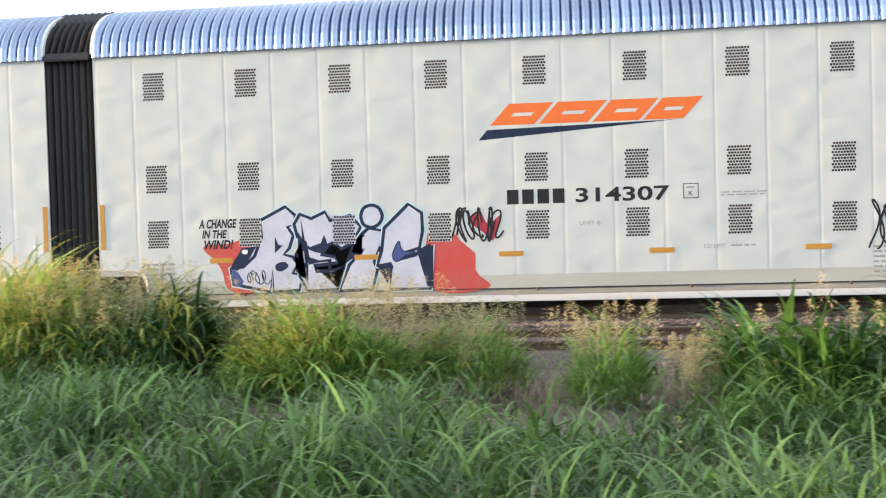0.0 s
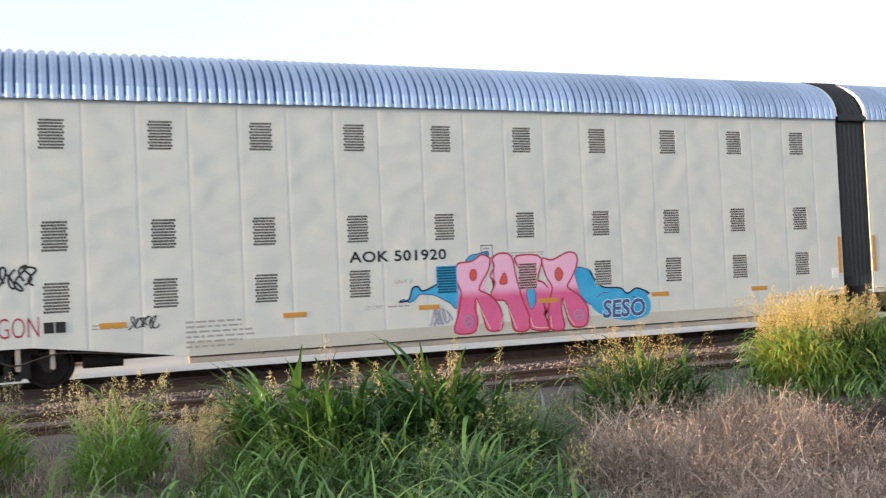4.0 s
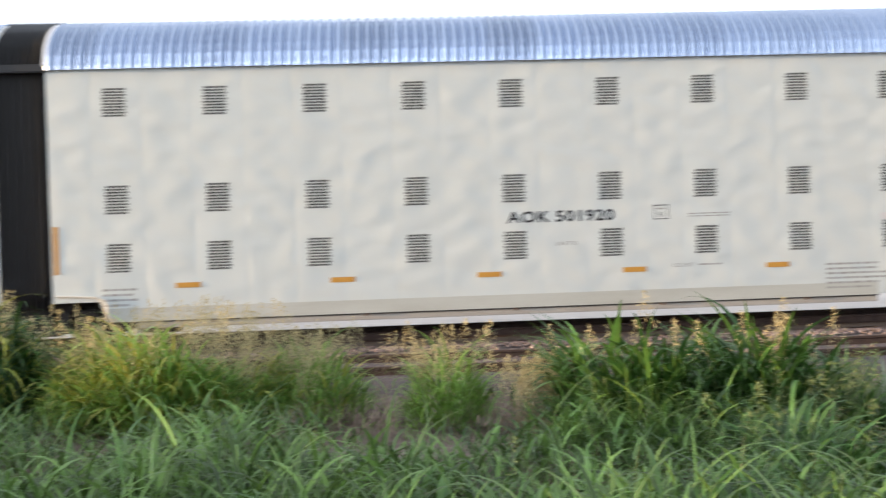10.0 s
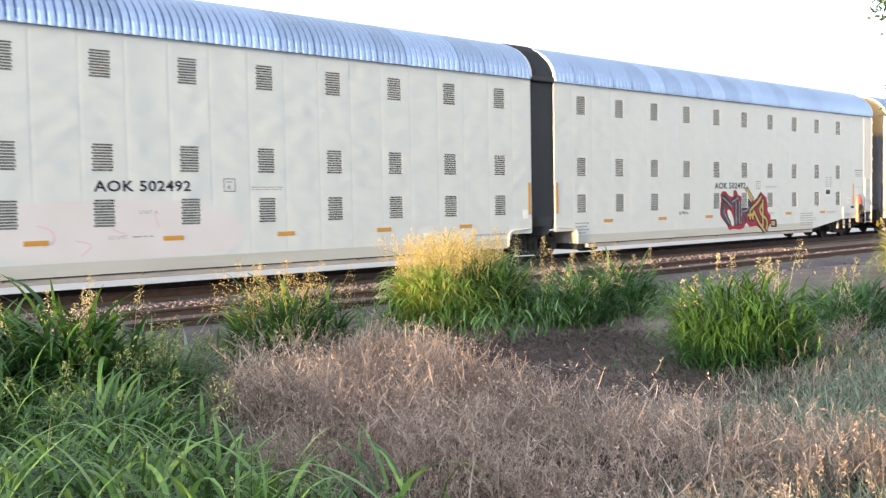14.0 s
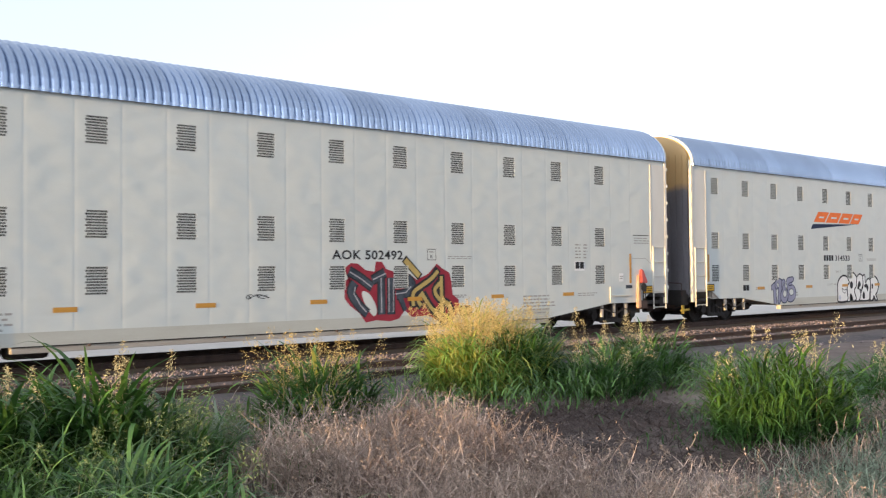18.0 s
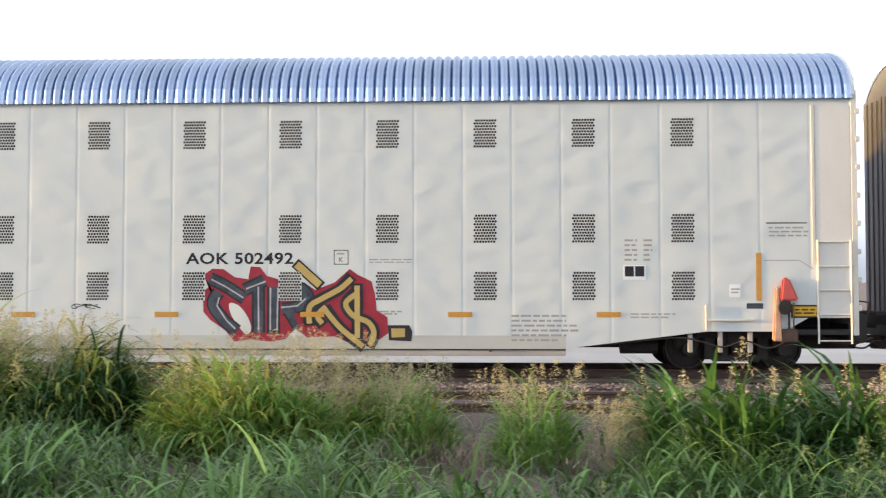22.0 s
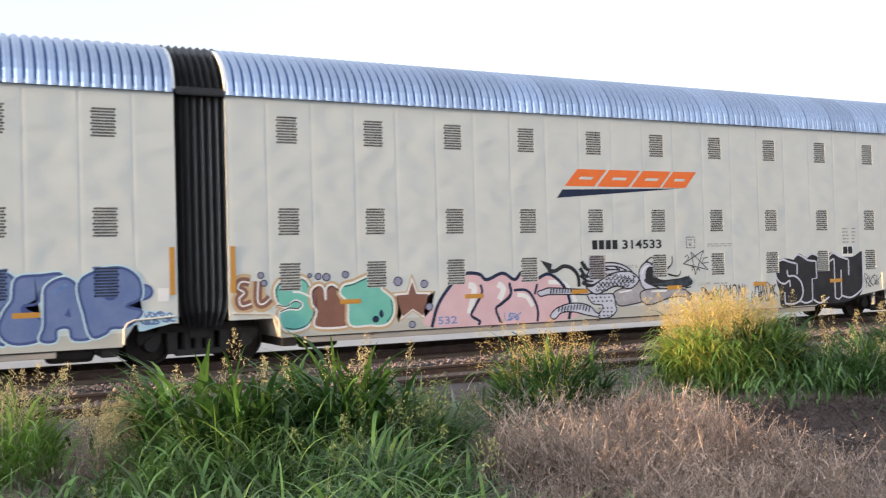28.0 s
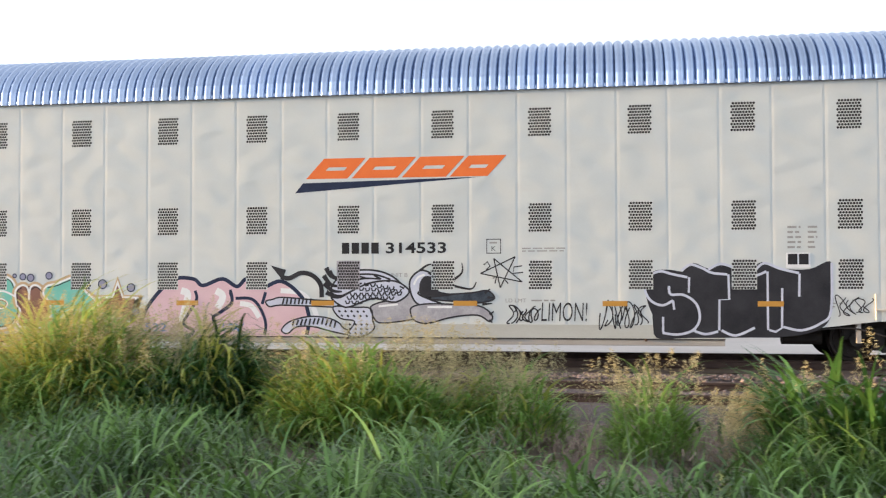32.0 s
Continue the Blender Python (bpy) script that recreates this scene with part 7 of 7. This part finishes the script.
V, Q = leaves_on_culms(x, y, np.full(len(x), GZ - 0.02), h * rng.uniform(0.75, 1.3, len(x)) * (1.05 + 0.6 * patch), None, (0.014, 0.042), (70, 160))
stuff("meadow_grass", "tall arching green grass in shade", "grass", V, Q, M["blade_meadow"])
n = 60
x, y, h = in_boxes(n, MEADOW[1:])
V, Q = panicles(x, y, np.full(n, GZ), h * rng.uniform(1.15, 1.6, n), 0.24, 60)
stuff("meadow_seed_heads", "pale seed heads above the tall grass", "grass", V, Q, M["weed_seed"])
n = 5200
x, y, h = in_boxes(n, MEADOW)
V, Q = blades(x, y, np.full(n, GZ), h * rng.uniform(0.5, 1.25, n), rng.uniform(0.006, 0.014, n), None, (10, 40), (60, 150), 4)
stuff("meadow_straw", "dry straw among the green grass", "grass", V, Q, M["straw"])

# brighter yellow clumps stand for sunlit sides, darker green ones for shaded sides
clump("dense tall green grass clump with yellow seed heads", -6.95, 11.4, 1.65, 0.9, 1.4, 2600, 150, "blade_lime", seed_h=1.08, sun_share=0.6, width=(0.024, 0.06), spread=0.28, seed="seed_sunlit")
clump("dense tall grass clump, dark green for its shaded side", -5.15, 11.3, 1.15, 0.85, 1.32, 2300, 120, seed_h=1.1, width=(0.024, 0.06), sun_share=0.2, bend=(105, 185))
clump("yellow-green grass clump with feathery seed heads", -2.45, 10.9, 1.3, 0.9, 1.02, 1750, 150, "blade_lime", 1.25, sun_share=0.45, width=(0.026, 0.066), spread=0.26)
clump("thin yellow-green grass clump with seed heads", -0.95, 10.9, 0.75, 0.6, 0.8, 650, 60, "blade_lime", 1.25, sun_share=0.12, spread=0.26)
clump("thin green grass tuft on bare earth", 0.6, 10.1, 0.42, 0.4, 0.85, 520, 34, "blade_lime", 1.2)
clump("broad green grass clump with long arching blades", 2.45, 8.9, 0.9, 0.8, 1.12, 1250, 14, seed_h=1.12, width=(0.03, 0.078), bend=(60, 150))
clump("broad green grass clump with long arching blades", 3.45, 8.7, 0.7, 0.75, 1.05, 900, 12, seed_h=1.12, width=(0.03, 0.078), bend=(60, 150))
clump("green weed with loose pale seed heads", 3.75, 7.9, 0.45, 0.45, 0.78, 460, 44, "blade", 1.08, spread=0.36, seed="weed_seed")
clump("green grass clump with golden seed heads", 6.45, 9.7, 0.78, 0.6, 0.9, 800, 30, "blade", 1.32, sun_share=0.1, seed="seed_sunlit", spread=0.34, width=(0.024, 0.062), bend=(65, 165))
# one bush split in two: yellow for its sunlit side, green for its shaded side
clump("sunlit golden grass clump with seed heads", 10.3, 11.1, 0.85, 0.75, 1.3, 1100, 190, "blade_lime", 1.06, sun_share=0.8, width=(0.024, 0.06), seed="seed_sunlit", spread=0.24, bend=(95, 178))
clump("green grass clump for the golden one's shaded side", 11.15, 11.0, 0.75, 0.7, 1.2, 1100, 26, "blade", 1.06, sun_share=0.15, width=(0.022, 0.055), bend=(100, 182))
clump("low green grass clump", 11.6, 9.6, 0.7, 0.6, 0.8, 950, 12)
clump("low green grass clump", 13.2, 10.0, 0.8, 0.6, 0.85, 1000, 12)
clump("round green grass clump on dry earth", 10.0, 5.75, 0.85, 0.7, 1.05, 1900, 14, width=(0.016, 0.042), bend=(85, 172))
clump("low green grass clump", 13.6, 6.2, 1.2, 0.5, 0.7, 1100, 6)
clump("sunlit yellow bush beside the track", 24.3, 9.4, 0.6, 0.6, 1.3, 1400, 60, "blade_sunlit", 1.05)
clump("green grass clump with straw", 2.7, 6.2, 0.6, 1.0, 0.65, 1200, 10, spread=0.3, seed="weed_seed")
clump("tall sunlit grass beside the meadow", -7.2, 6.9, 1.0, 0.9, 1.0, 1500, 40, "blade_lime", 1.1)
clump("tall sunlit grass beside the meadow", -6.0, 6.1, 0.8, 0.7, 0.9, 1100, 26, "blade_lime", 1.1)
clump("tall sunlit grass beside the meadow", -8.8, 7.6, 1.2, 0.9, 1.05, 1500, 40, "blade_lime", 1.1)
clump("dry feathery straw tuft on bare earth", 1.55, 9.35, 0.4, 0.4, 0.7, 420, 70, "straw_pale", 1.1, width=(0.005, 0.014), spread=0.16)
clump("green grass clump with straw", 4.4, 8.5, 0.35, 0.35, 0.55, 420, 26, "weed", 1.15, spread=0.2, seed="weed_seed")
clump("green grass clump with straw", 1.9, 5.0, 0.6, 0.8, 0.55, 1000, 6, spread=0.3, seed="weed_seed")

# dry tangled grass
DRY = [(3.2, 7.4, 2.2, 7.6, 1.0, 0.27), (7.4, 9.0, 2.2, 5.2, 0.8, 0.24), (4.2, 7.2, 7.0, 9.8, 0.9, 0.22), (8.5, 20, 2.0, 5.0, 0.9, 0.24), (10.5, 20, 5.0, 8.5, 0.4, 0.15), (-1.5, 6.5, 9.2, 12.3, 0.75, 0.13),
       (6.0, 16, 9.5, 12.3, 0.55, 0.14), (-12, -1.5, 11.0, 12.3, 0.3, 0.14), (2.2, 4.2, 3.0, 8.2, 0.35, 0.3)]
n = 60000
x, y, h = in_boxes(n, DRY)
patch = np.array([noise.noise((float(a) * 1.8, float(b) * 1.8, 9.0)) + 0.9 * noise.noise((float(a) * 0.6, float(b) * 0.6, 4.0)) for a, b in zip(x, y)])
keep = rng.uniform(-0.5, 0.5, n) < patch
x, y, h, patch = x[keep], y[keep], h[keep], patch[keep]
tx, ty, th = in_boxes(190, [(3.4, 6.6, 2.2, 7.6, 1.0, 0.34), (-1.5, 6.5, 9.2, 12.3, 0.5, 0.3), (8.0, 16, 2.2, 4.8, 0.7, 0.3)])
who = rng.integers(0, 190, 9000)
V3, Q3 = leaves_on_culms(tx[who] + rng.normal(0, 0.16, 9000), ty[who] + rng.normal(0, 0.16, 9000), np.full(9000, GZ), th[who] * rng.uniform(0.6, 1.4, 9000), None, (0.004, 0.011), (50, 170))
V, Q = blades(x, y, np.full(len(x), GZ - 0.02), h * rng.uniform(0.7, 2.0, len(x)) * np.clip(0.9 + 1.1 * patch, 0.3, 2.0), rng.uniform(0.007, 0.02, len(x)), None, (58, 100), (70, 130), 3)
stuff("dry_weeds", "straw-coloured dry weed tufts on the verge", "dry grass", V3, Q3, M["straw_pale"])
stuff("dry_grass", "tangled dry brown grass on the verge", "dry grass", V, Q, M["straw"])
n = 15000
x, y, h = in_boxes(n, [(7.3, 11.6, 5.4, 9.4, 1.0, 0.17), (9.5, 15, 4.6, 6.4, 0.5, 0.15)])
V, Q = blades(x, y, np.full(n, GZ - 0.01), h * rng.uniform(0.7, 2.0, n), rng.uniform(0.007, 0.022, n), None, (62, 100), (60, 120), 3)
stuff("dead_grass_mat", "dark brown flattened dead grass on the verge", "dry grass", V, Q, M["straw_dark"])
n = 1500
x, y, h = in_boxes(n, [(3.4, 6.8, 2.2, 7.8, 1.0, 0.3), (8.5, 18, 2.0, 4.6, 0.5, 0.26)])
V, Q = panicles(x, y, np.full(n, GZ), h * rng.uniform(0.9, 1.6, n), 0.07, 14)
stuff("dry_seed_heads", "pale dry seed heads on the verge", "dry grass", V, Q, M["straw_pale"])


def twigs(x, y, z, h, stalks=16):
    """Dry branching weeds: stalks that fan out from a root, each with bent side twigs that end in pale chaff."""
    k = len(x) * stalks
    who = np.repeat(np.arange(len(x)), stalks)
    az = rng.uniform(0, 2 * np.pi, k)
    V, Q = blades(x[who] + rng.normal(0, 0.05, k), y[who] + rng.normal(0, 0.05, k), z[who], h[who] * rng.uniform(0.7, 1.25, k), rng.uniform(0.008, 0.015, k), az, (12, 60), (20, 95), 4)
    P = V.reshape(k, 10, 3)
    vs, qs = [V], [Q]
    tips = [P[:, 8]]
    at = len(V)
    for s in (4, 6, 6, 8):
        q = P[:, s]
        V2, Q2 = blades(q[:, 0], q[:, 1], q[:, 2], h[who] * rng.uniform(0.2, 0.5, k), rng.uniform(0.007, 0.012, k), az + rng.normal(0, 1.1, k), (25, 80), (10, 110), 3)
        tips.append(V2.reshape(k, 8, 3)[:, 6])
        vs.append(V2)
        qs.append(Q2 + at)
        at += len(V2)
    c = np.concatenate(tips)
    c = np.repeat(c, 3, 0) + rng.normal(0, 0.012, (len(c) * 3, 3))
    m = len(c)
    d = rng.normal(0, 1, (m, 3))
    d /= np.linalg.norm(d, axis=1)[:, None]
    e = np.cross(d, rng.normal(0, 1, (m, 3)))
    e /= np.linalg.norm(e, axis=1)[:, None]
    size = rng.uniform(0.006, 0.016, m)[:, None]
    vs.append(np.stack([c - d * size, c + e * size * 0.4, c + d * size, c - e * size * 0.4], 1).reshape(-1, 3))
    qs.append((np.arange(m) * 4)[:, None] + np.arange(4) + at)
    return np.concatenate(vs), np.concatenate(qs)


n = 150
x, y, h = in_boxes(n, [(4.3, 6.4, 5.6, 8.6, 1.4, 0.5), (5.8, 7.4, 7.4, 9.0, 1.2, 0.46), (3.6, 6.2, 2.6, 5.6, 1.1, 0.4), (6.2, 8.2, 2.6, 4.4, 0.4, 0.32), (10.8, 17, 3.4, 5.6, 0.2, 0.3)])
V, Q = twigs(x, y, np.full(n, GZ), h * rng.uniform(0.7, 1.3, n), 26)
stuff("dry_brush", "pale dry branching weeds on the verge", "dry weeds", V, Q, M["straw_pink"])
n = 22000
x, y, h = in_boxes(n, [(6.5, 13, 2.0, 4.4, 1.2, 0.24), (3.8, 7.5, 1.8, 3.4, 0.8, 0.24), (12, 18, 3.5, 6.5, 0.3, 0.22), (8.6, 13, 4.2, 5.2, 0.4, 0.2)])
V, Q = blades(x, y, np.full(n, GZ), h * rng.uniform(0.5, 1.4, n), rng.uniform(0.008, 0.02, n), None, (15, 60), (40, 120), 3)
stuff("grey_weeds", "low grey-green weeds among dry grass", "weeds", V, Q, M["weed"])


# loose stones on both tracks
def stones(n, boxes, size):
    x, y, z = in_boxes(n, boxes, 0.2)
    s = rng.uniform(*size, n)[:, None, None]
    octa = np.array([(1, 0, 0), (0, 1, 0), (-1, 0, 0), (0, -1, 0), (0, 0, 0.8), (0, 0, -0.8)])[None] * rng.uniform(0.55, 1.2, (n, 6, 1))
    a = rng.uniform(0, 2 * np.pi, n)
    ca, sa = np.cos(a)[:, None], np.sin(a)[:, None]
    o = np.stack([octa[:, :, 0] * ca - octa[:, :, 1] * sa, octa[:, :, 0] * sa + octa[:, :, 1] * ca, octa[:, :, 2]], 2) * s
    V = (o + np.stack([x, y, z], 1)[:, None]).reshape(-1, 3)
    t = np.array([(0, 1, 4), (1, 2, 4), (2, 3, 4), (3, 0, 4), (1, 0, 5), (2, 1, 5), (3, 2, 5), (0, 3, 5)])
    return V, ((np.arange(n) * 6)[:, None, None] + t[None]).reshape(-1, 3)


V, Q = stones(2600, [(-18, 34, 12.9, 13.5, 0.8, -0.29), (-18, 34, 13.65, 15.0, 1.0, -0.24), (-18, 34, 15.1, 17.0, 0.5, -0.28), (-16, 30, 11.6, 12.9, 0.12, -0.31)], (0.035, 0.075))
stuff("larger_stones", "larger pale stones scattered along the siding", "gravel", V, Q, M["stone"])
V, Q = stones(26000, [(-18, 34, 17.2, 18.1, 1.0, -0.3), (-18, 34, 13.65, 14.85, 0.9, -0.25), (-18, 34, 15.1, 15.9, 0.6, -0.27), (-18, 34, 12.7, 13.4, 0.35, -0.28), (-18, 34, 15.9, 17.2, 0.5, -0.35)], (0.018, 0.045))
stuff("loose_ballast", "loose pinkish-grey ballast stones", "gravel", V, Q, M["stone"])


# ---------------------------------------------------------------- trees
def tree(label, x, y, height, radius, low, leaves, seed, leaf=0.16, clumps=46, spread=0.17):
    t = thing("tree", label, "tree", x, y, GZ)
    r = np.random.default_rng(seed)
    bm = bmesh.new()
    limbs = []
    top = Vector((0, 0, height * 0.55))
    prev, pr = Vector((0, 0, -0.1)), 0.028 * height
    for k in range(1, 6):
        q = Vector((r.normal(0, 0.05) * height * 0.3, r.normal(0, 0.05) * height * 0.3, height * 0.11 * k))
        m = Matrix.Translation((prev + q) / 2) @ (q - prev).to_track_quat("Z", "Y").to_matrix().to_4x4()
        bmesh.ops.create_cone(bm, cap_ends=True, segments=8, radius1=pr, radius2=pr * 0.82, depth=(q - prev).length * 1.05, matrix=m)
        prev, pr = q, pr * 0.82
        if k >= 2:
            for _ in range(3):
                a = r.uniform(0, 2 * math.pi)
                e = q + Vector((math.cos(a) * radius * 0.7, math.sin(a) * radius * 0.7, r.uniform(0.05, 0.3) * height))
                limbs.append((q.copy(), e, pr * 0.6))
    for a, b, w in limbs:
        m = Matrix.Translation((a + b) / 2) @ (b - a).to_track_quat("Z", "Y").to_matrix().to_4x4()
        bmesh.ops.create_cone(bm, cap_ends=True, segments=6, radius1=w, radius2=w * 0.3, depth=(b - a).length, matrix=m)
    part("trunk", bm, M["bark"], t)
    nc = clumps
    cz = r.uniform(low, height, nc)
    k = np.sin(np.clip((cz - low) / (height - low), 0.08, 0.95) * np.pi) ** 0.6
    ca = r.uniform(0, 2 * np.pi, nc)
    cr = radius * k * np.sqrt(r.uniform(0.1, 1, nc))
    C = np.stack([cr * np.cos(ca), cr * np.sin(ca), cz], 1)
    who = r.integers(0, nc, leaves)
    p = C[who] + r.normal(0, 1, (leaves, 3)) * radius * spread
    d = r.normal(0, 1, (leaves, 3))
    d /= np.linalg.norm(d, axis=1)[:, None]
    e = np.cross(d, r.normal(0, 1, (leaves, 3)))
    e /= np.linalg.norm(e, axis=1)[:, None]
    s = leaf * r.uniform(0.6, 1.3, leaves)[:, None]
    g = np.stack([p - d * s, p + e * s * 0.42, p + d * s, p - e * s * 0.42], 1).reshape(-1, 3)
    put("crown", mesh_np("crown", g, (np.arange(leaves) * 4)[:, None] + np.arange(4), M["leaf"]), t, label="dense green leaves")
    return t


tree("leafy green tree behind the railway lot", 0.5, 52, 8.6, 3.2, 0.6, 9000, 1, 0.2)
tree("leafy green tree behind the railway lot", 5.2, 54, 8.2, 3.2, 0.6, 9000, 2, 0.2)
tree("leafy green tree behind the railway lot", 10.2, 52, 7.4, 3.2, 0.6, 9000, 3, 0.2)
tree("leafy green tree behind the railway lot", -5.0, 55, 8.0, 3.2, 0.6, 7000, 4, 0.2)
tree("leafy green tree behind the railway lot", 15.5, 55, 8.0, 3.2, 0.6, 7000, 5, 0.2)
tree("leafy roadside tree with drooping branches", 24.2, 7.3, 10.5, 2.7, 1.0, 26000, 6, 0.085, 120, 0.085)

# ---------------------------------------------------------------- beyond the train
fence = thing("metal_fence", "corrugated pinkish sheet metal fence with a grey window panel", "fence", 1.6, 32, -0.3)
bm = bmesh.new()
nn = 60
rows = [[bm.verts.new((i * 0.05, 0.03 * math.sin(i * math.pi / 2), z)) for i in range(nn + 1)] for z in (0.0, 2.45)]
for i in range(nn):
    bm.faces.new((rows[0][i], rows[0][i + 1], rows[1][i + 1], rows[1][i]))
sheet = mesh_from("fence_sheet", bm, M["fence"])
for k in range(2):
    put("fence_sheet", sheet, fence, k * 3.02, 0, 0)
bm = bmesh.new()
box(bm, -0.05, 0.05, -0.05, 0.05, 0, 2.5, 0.008)
post = mesh_from("post", bm, M["rust"])
for k in range(3):
    put("post", post, fence, k * 3.02, 0.1, 0)
bm = bmesh.new()
for a, b, z0, z1 in ((3.84, 4.62, 1.0, 1.06), (3.84, 4.62, 1.5, 1.55), (3.84, 4.62, 1.94, 2.0), (3.84, 3.9, 1.06, 1.94), (4.56, 4.62, 1.06, 1.94)):
    box(bm, a, b, -0.1, -0.035, z0, z1, 0.006)
part("window_frame", bm, M["steel"], fence, "dark window frame")
bm = bmesh.new()
box(bm, 3.9, 4.56, -0.075, -0.05, 1.06, 1.94, 0.002)
part("window_panel", bm, M["shutter"], fence, "grey window panel")


def parked_car(label, x, y, turn):
    c = thing("parked_car", label, "car", x, y, -0.3)
    c.rotation_euler.z = turn
    def prism(name, prof, w0, w1, mat, bev=0.05, lab=""):
        bm = bmesh.new()
        L = [bm.verts.new((px, -w0 + (w0 - w1) * max(0, (pz - 0.9)) / 0.6, pz)) for px, pz in prof]
        R = [bm.verts.new((px, w0 - (w0 - w1) * max(0, (pz - 0.9)) / 0.6, pz)) for px, pz in prof]
        bm.faces.new(L[::-1])
        bm.faces.new(R)
        for i in range(len(prof)):
            j = (i + 1) % len(prof)
            bm.faces.new((L[i], L[j], R[j], R[i]))
        bmesh.ops.recalc_face_normals(bm, faces=bm.faces)
        bmesh.ops.bevel(bm, geom=bm.edges[:], offset=bev, segments=2, affect="EDGES")
        return part(name, bm, mat, c, lab)
    prism("body", [(-2.1, 0.3), (2.1, 0.3), (2.15, 0.65), (1.9, 0.9), (0.9, 0.98), (-2.0, 1.0), (-2.15, 0.7)], 0.86, 0.8, M["car_red"], 0.06)
    prism("cabin", [(-1.95, 0.97), (0.95, 0.97), (0.25, 1.4), (-1.6, 1.43)], 0.8, 0.62, M["glass_dark"], 0.04, "dark tinted windows")
    prism("roof", [(-1.6, 1.42), (0.25, 1.39), (0.1, 1.46), (-1.5, 1.49)], 0.64, 0.6, M["car_red"], 0.02)
    bm = bmesh.new()
    lathe(bm, [(0.2, -0.1), (0.31, -0.1), (0.32, 0), (0.31, 0.1), (0.2, 0.1)], "y", 16)
    wme = mesh_from("wheel", bm, M["rubber"])
    for wx in (-1.3, 1.3):
        for wy in (-0.8, 0.8):
            put("wheel", wme, c, wx, wy, 0.32)
    bm = bmesh.new()
    box(bm, -2.17, -2.1, -0.14, 0.14, 0.62, 0.82, 0.01)
    lamp = mesh_from("tail_lamp", bm, M["red"])
    for wy in (-0.66, 0.66):
        put("tail_lamp", lamp, c, 0, wy, 0)
    return c


parked_car("red parked hatchback on the pale lot", 0.2, 28.5, radians(90))

pole = thing("mast", "slender dark mast with small side arm", "mast", -30.7, 32.9, -0.3)
for k in range(6):
    bm = bmesh.new()
    tube(bm, (0, 0, k * 3.0), (0, 0, k * 3.0 + 2.98), 0.11, 10)
    part("mast_section", bm, M["mast_light"] if k == 4 else M["steel"], pole)
bm = bmesh.new()
tube(bm, (0, 0, 11.1), (0.5, -0.1, 11.1), 0.06, 8)
part("arm", bm, M["steel"], pole)
bm = bmesh.new()
tube(bm, (-0.6, 0, 12.6), (-0.6, 0, 13.4), 0.05, 8)
tube(bm, (-0.6, 0, 12.8), (0, 0, 12.8), 0.03, 6)
part("antenna", bm, M["mast_light"], pole)

# ---------------------------------------------------------------- motion
def motions():
    rows_t = [t for t, _ in ROLLED]
    rows_s = [s for _, s in ROLLED]
    for car, x0 in CARS:
        walk(car, [(t, pose(x0 - s, 19.57, 0)) for t, s in ROLLED])
    ticks = np.arange(0, 32.01, 0.1)
    turn = -np.degrees(np.interp(ticks, rows_t, rows_s) / AXLE_R)
    for w, dx in WHEELS:
        walk(w, [(float(t), pose(dx, 0, AXLE_R, 0, float(a), 0)) for t, a in zip(ticks, turn)])


motions()
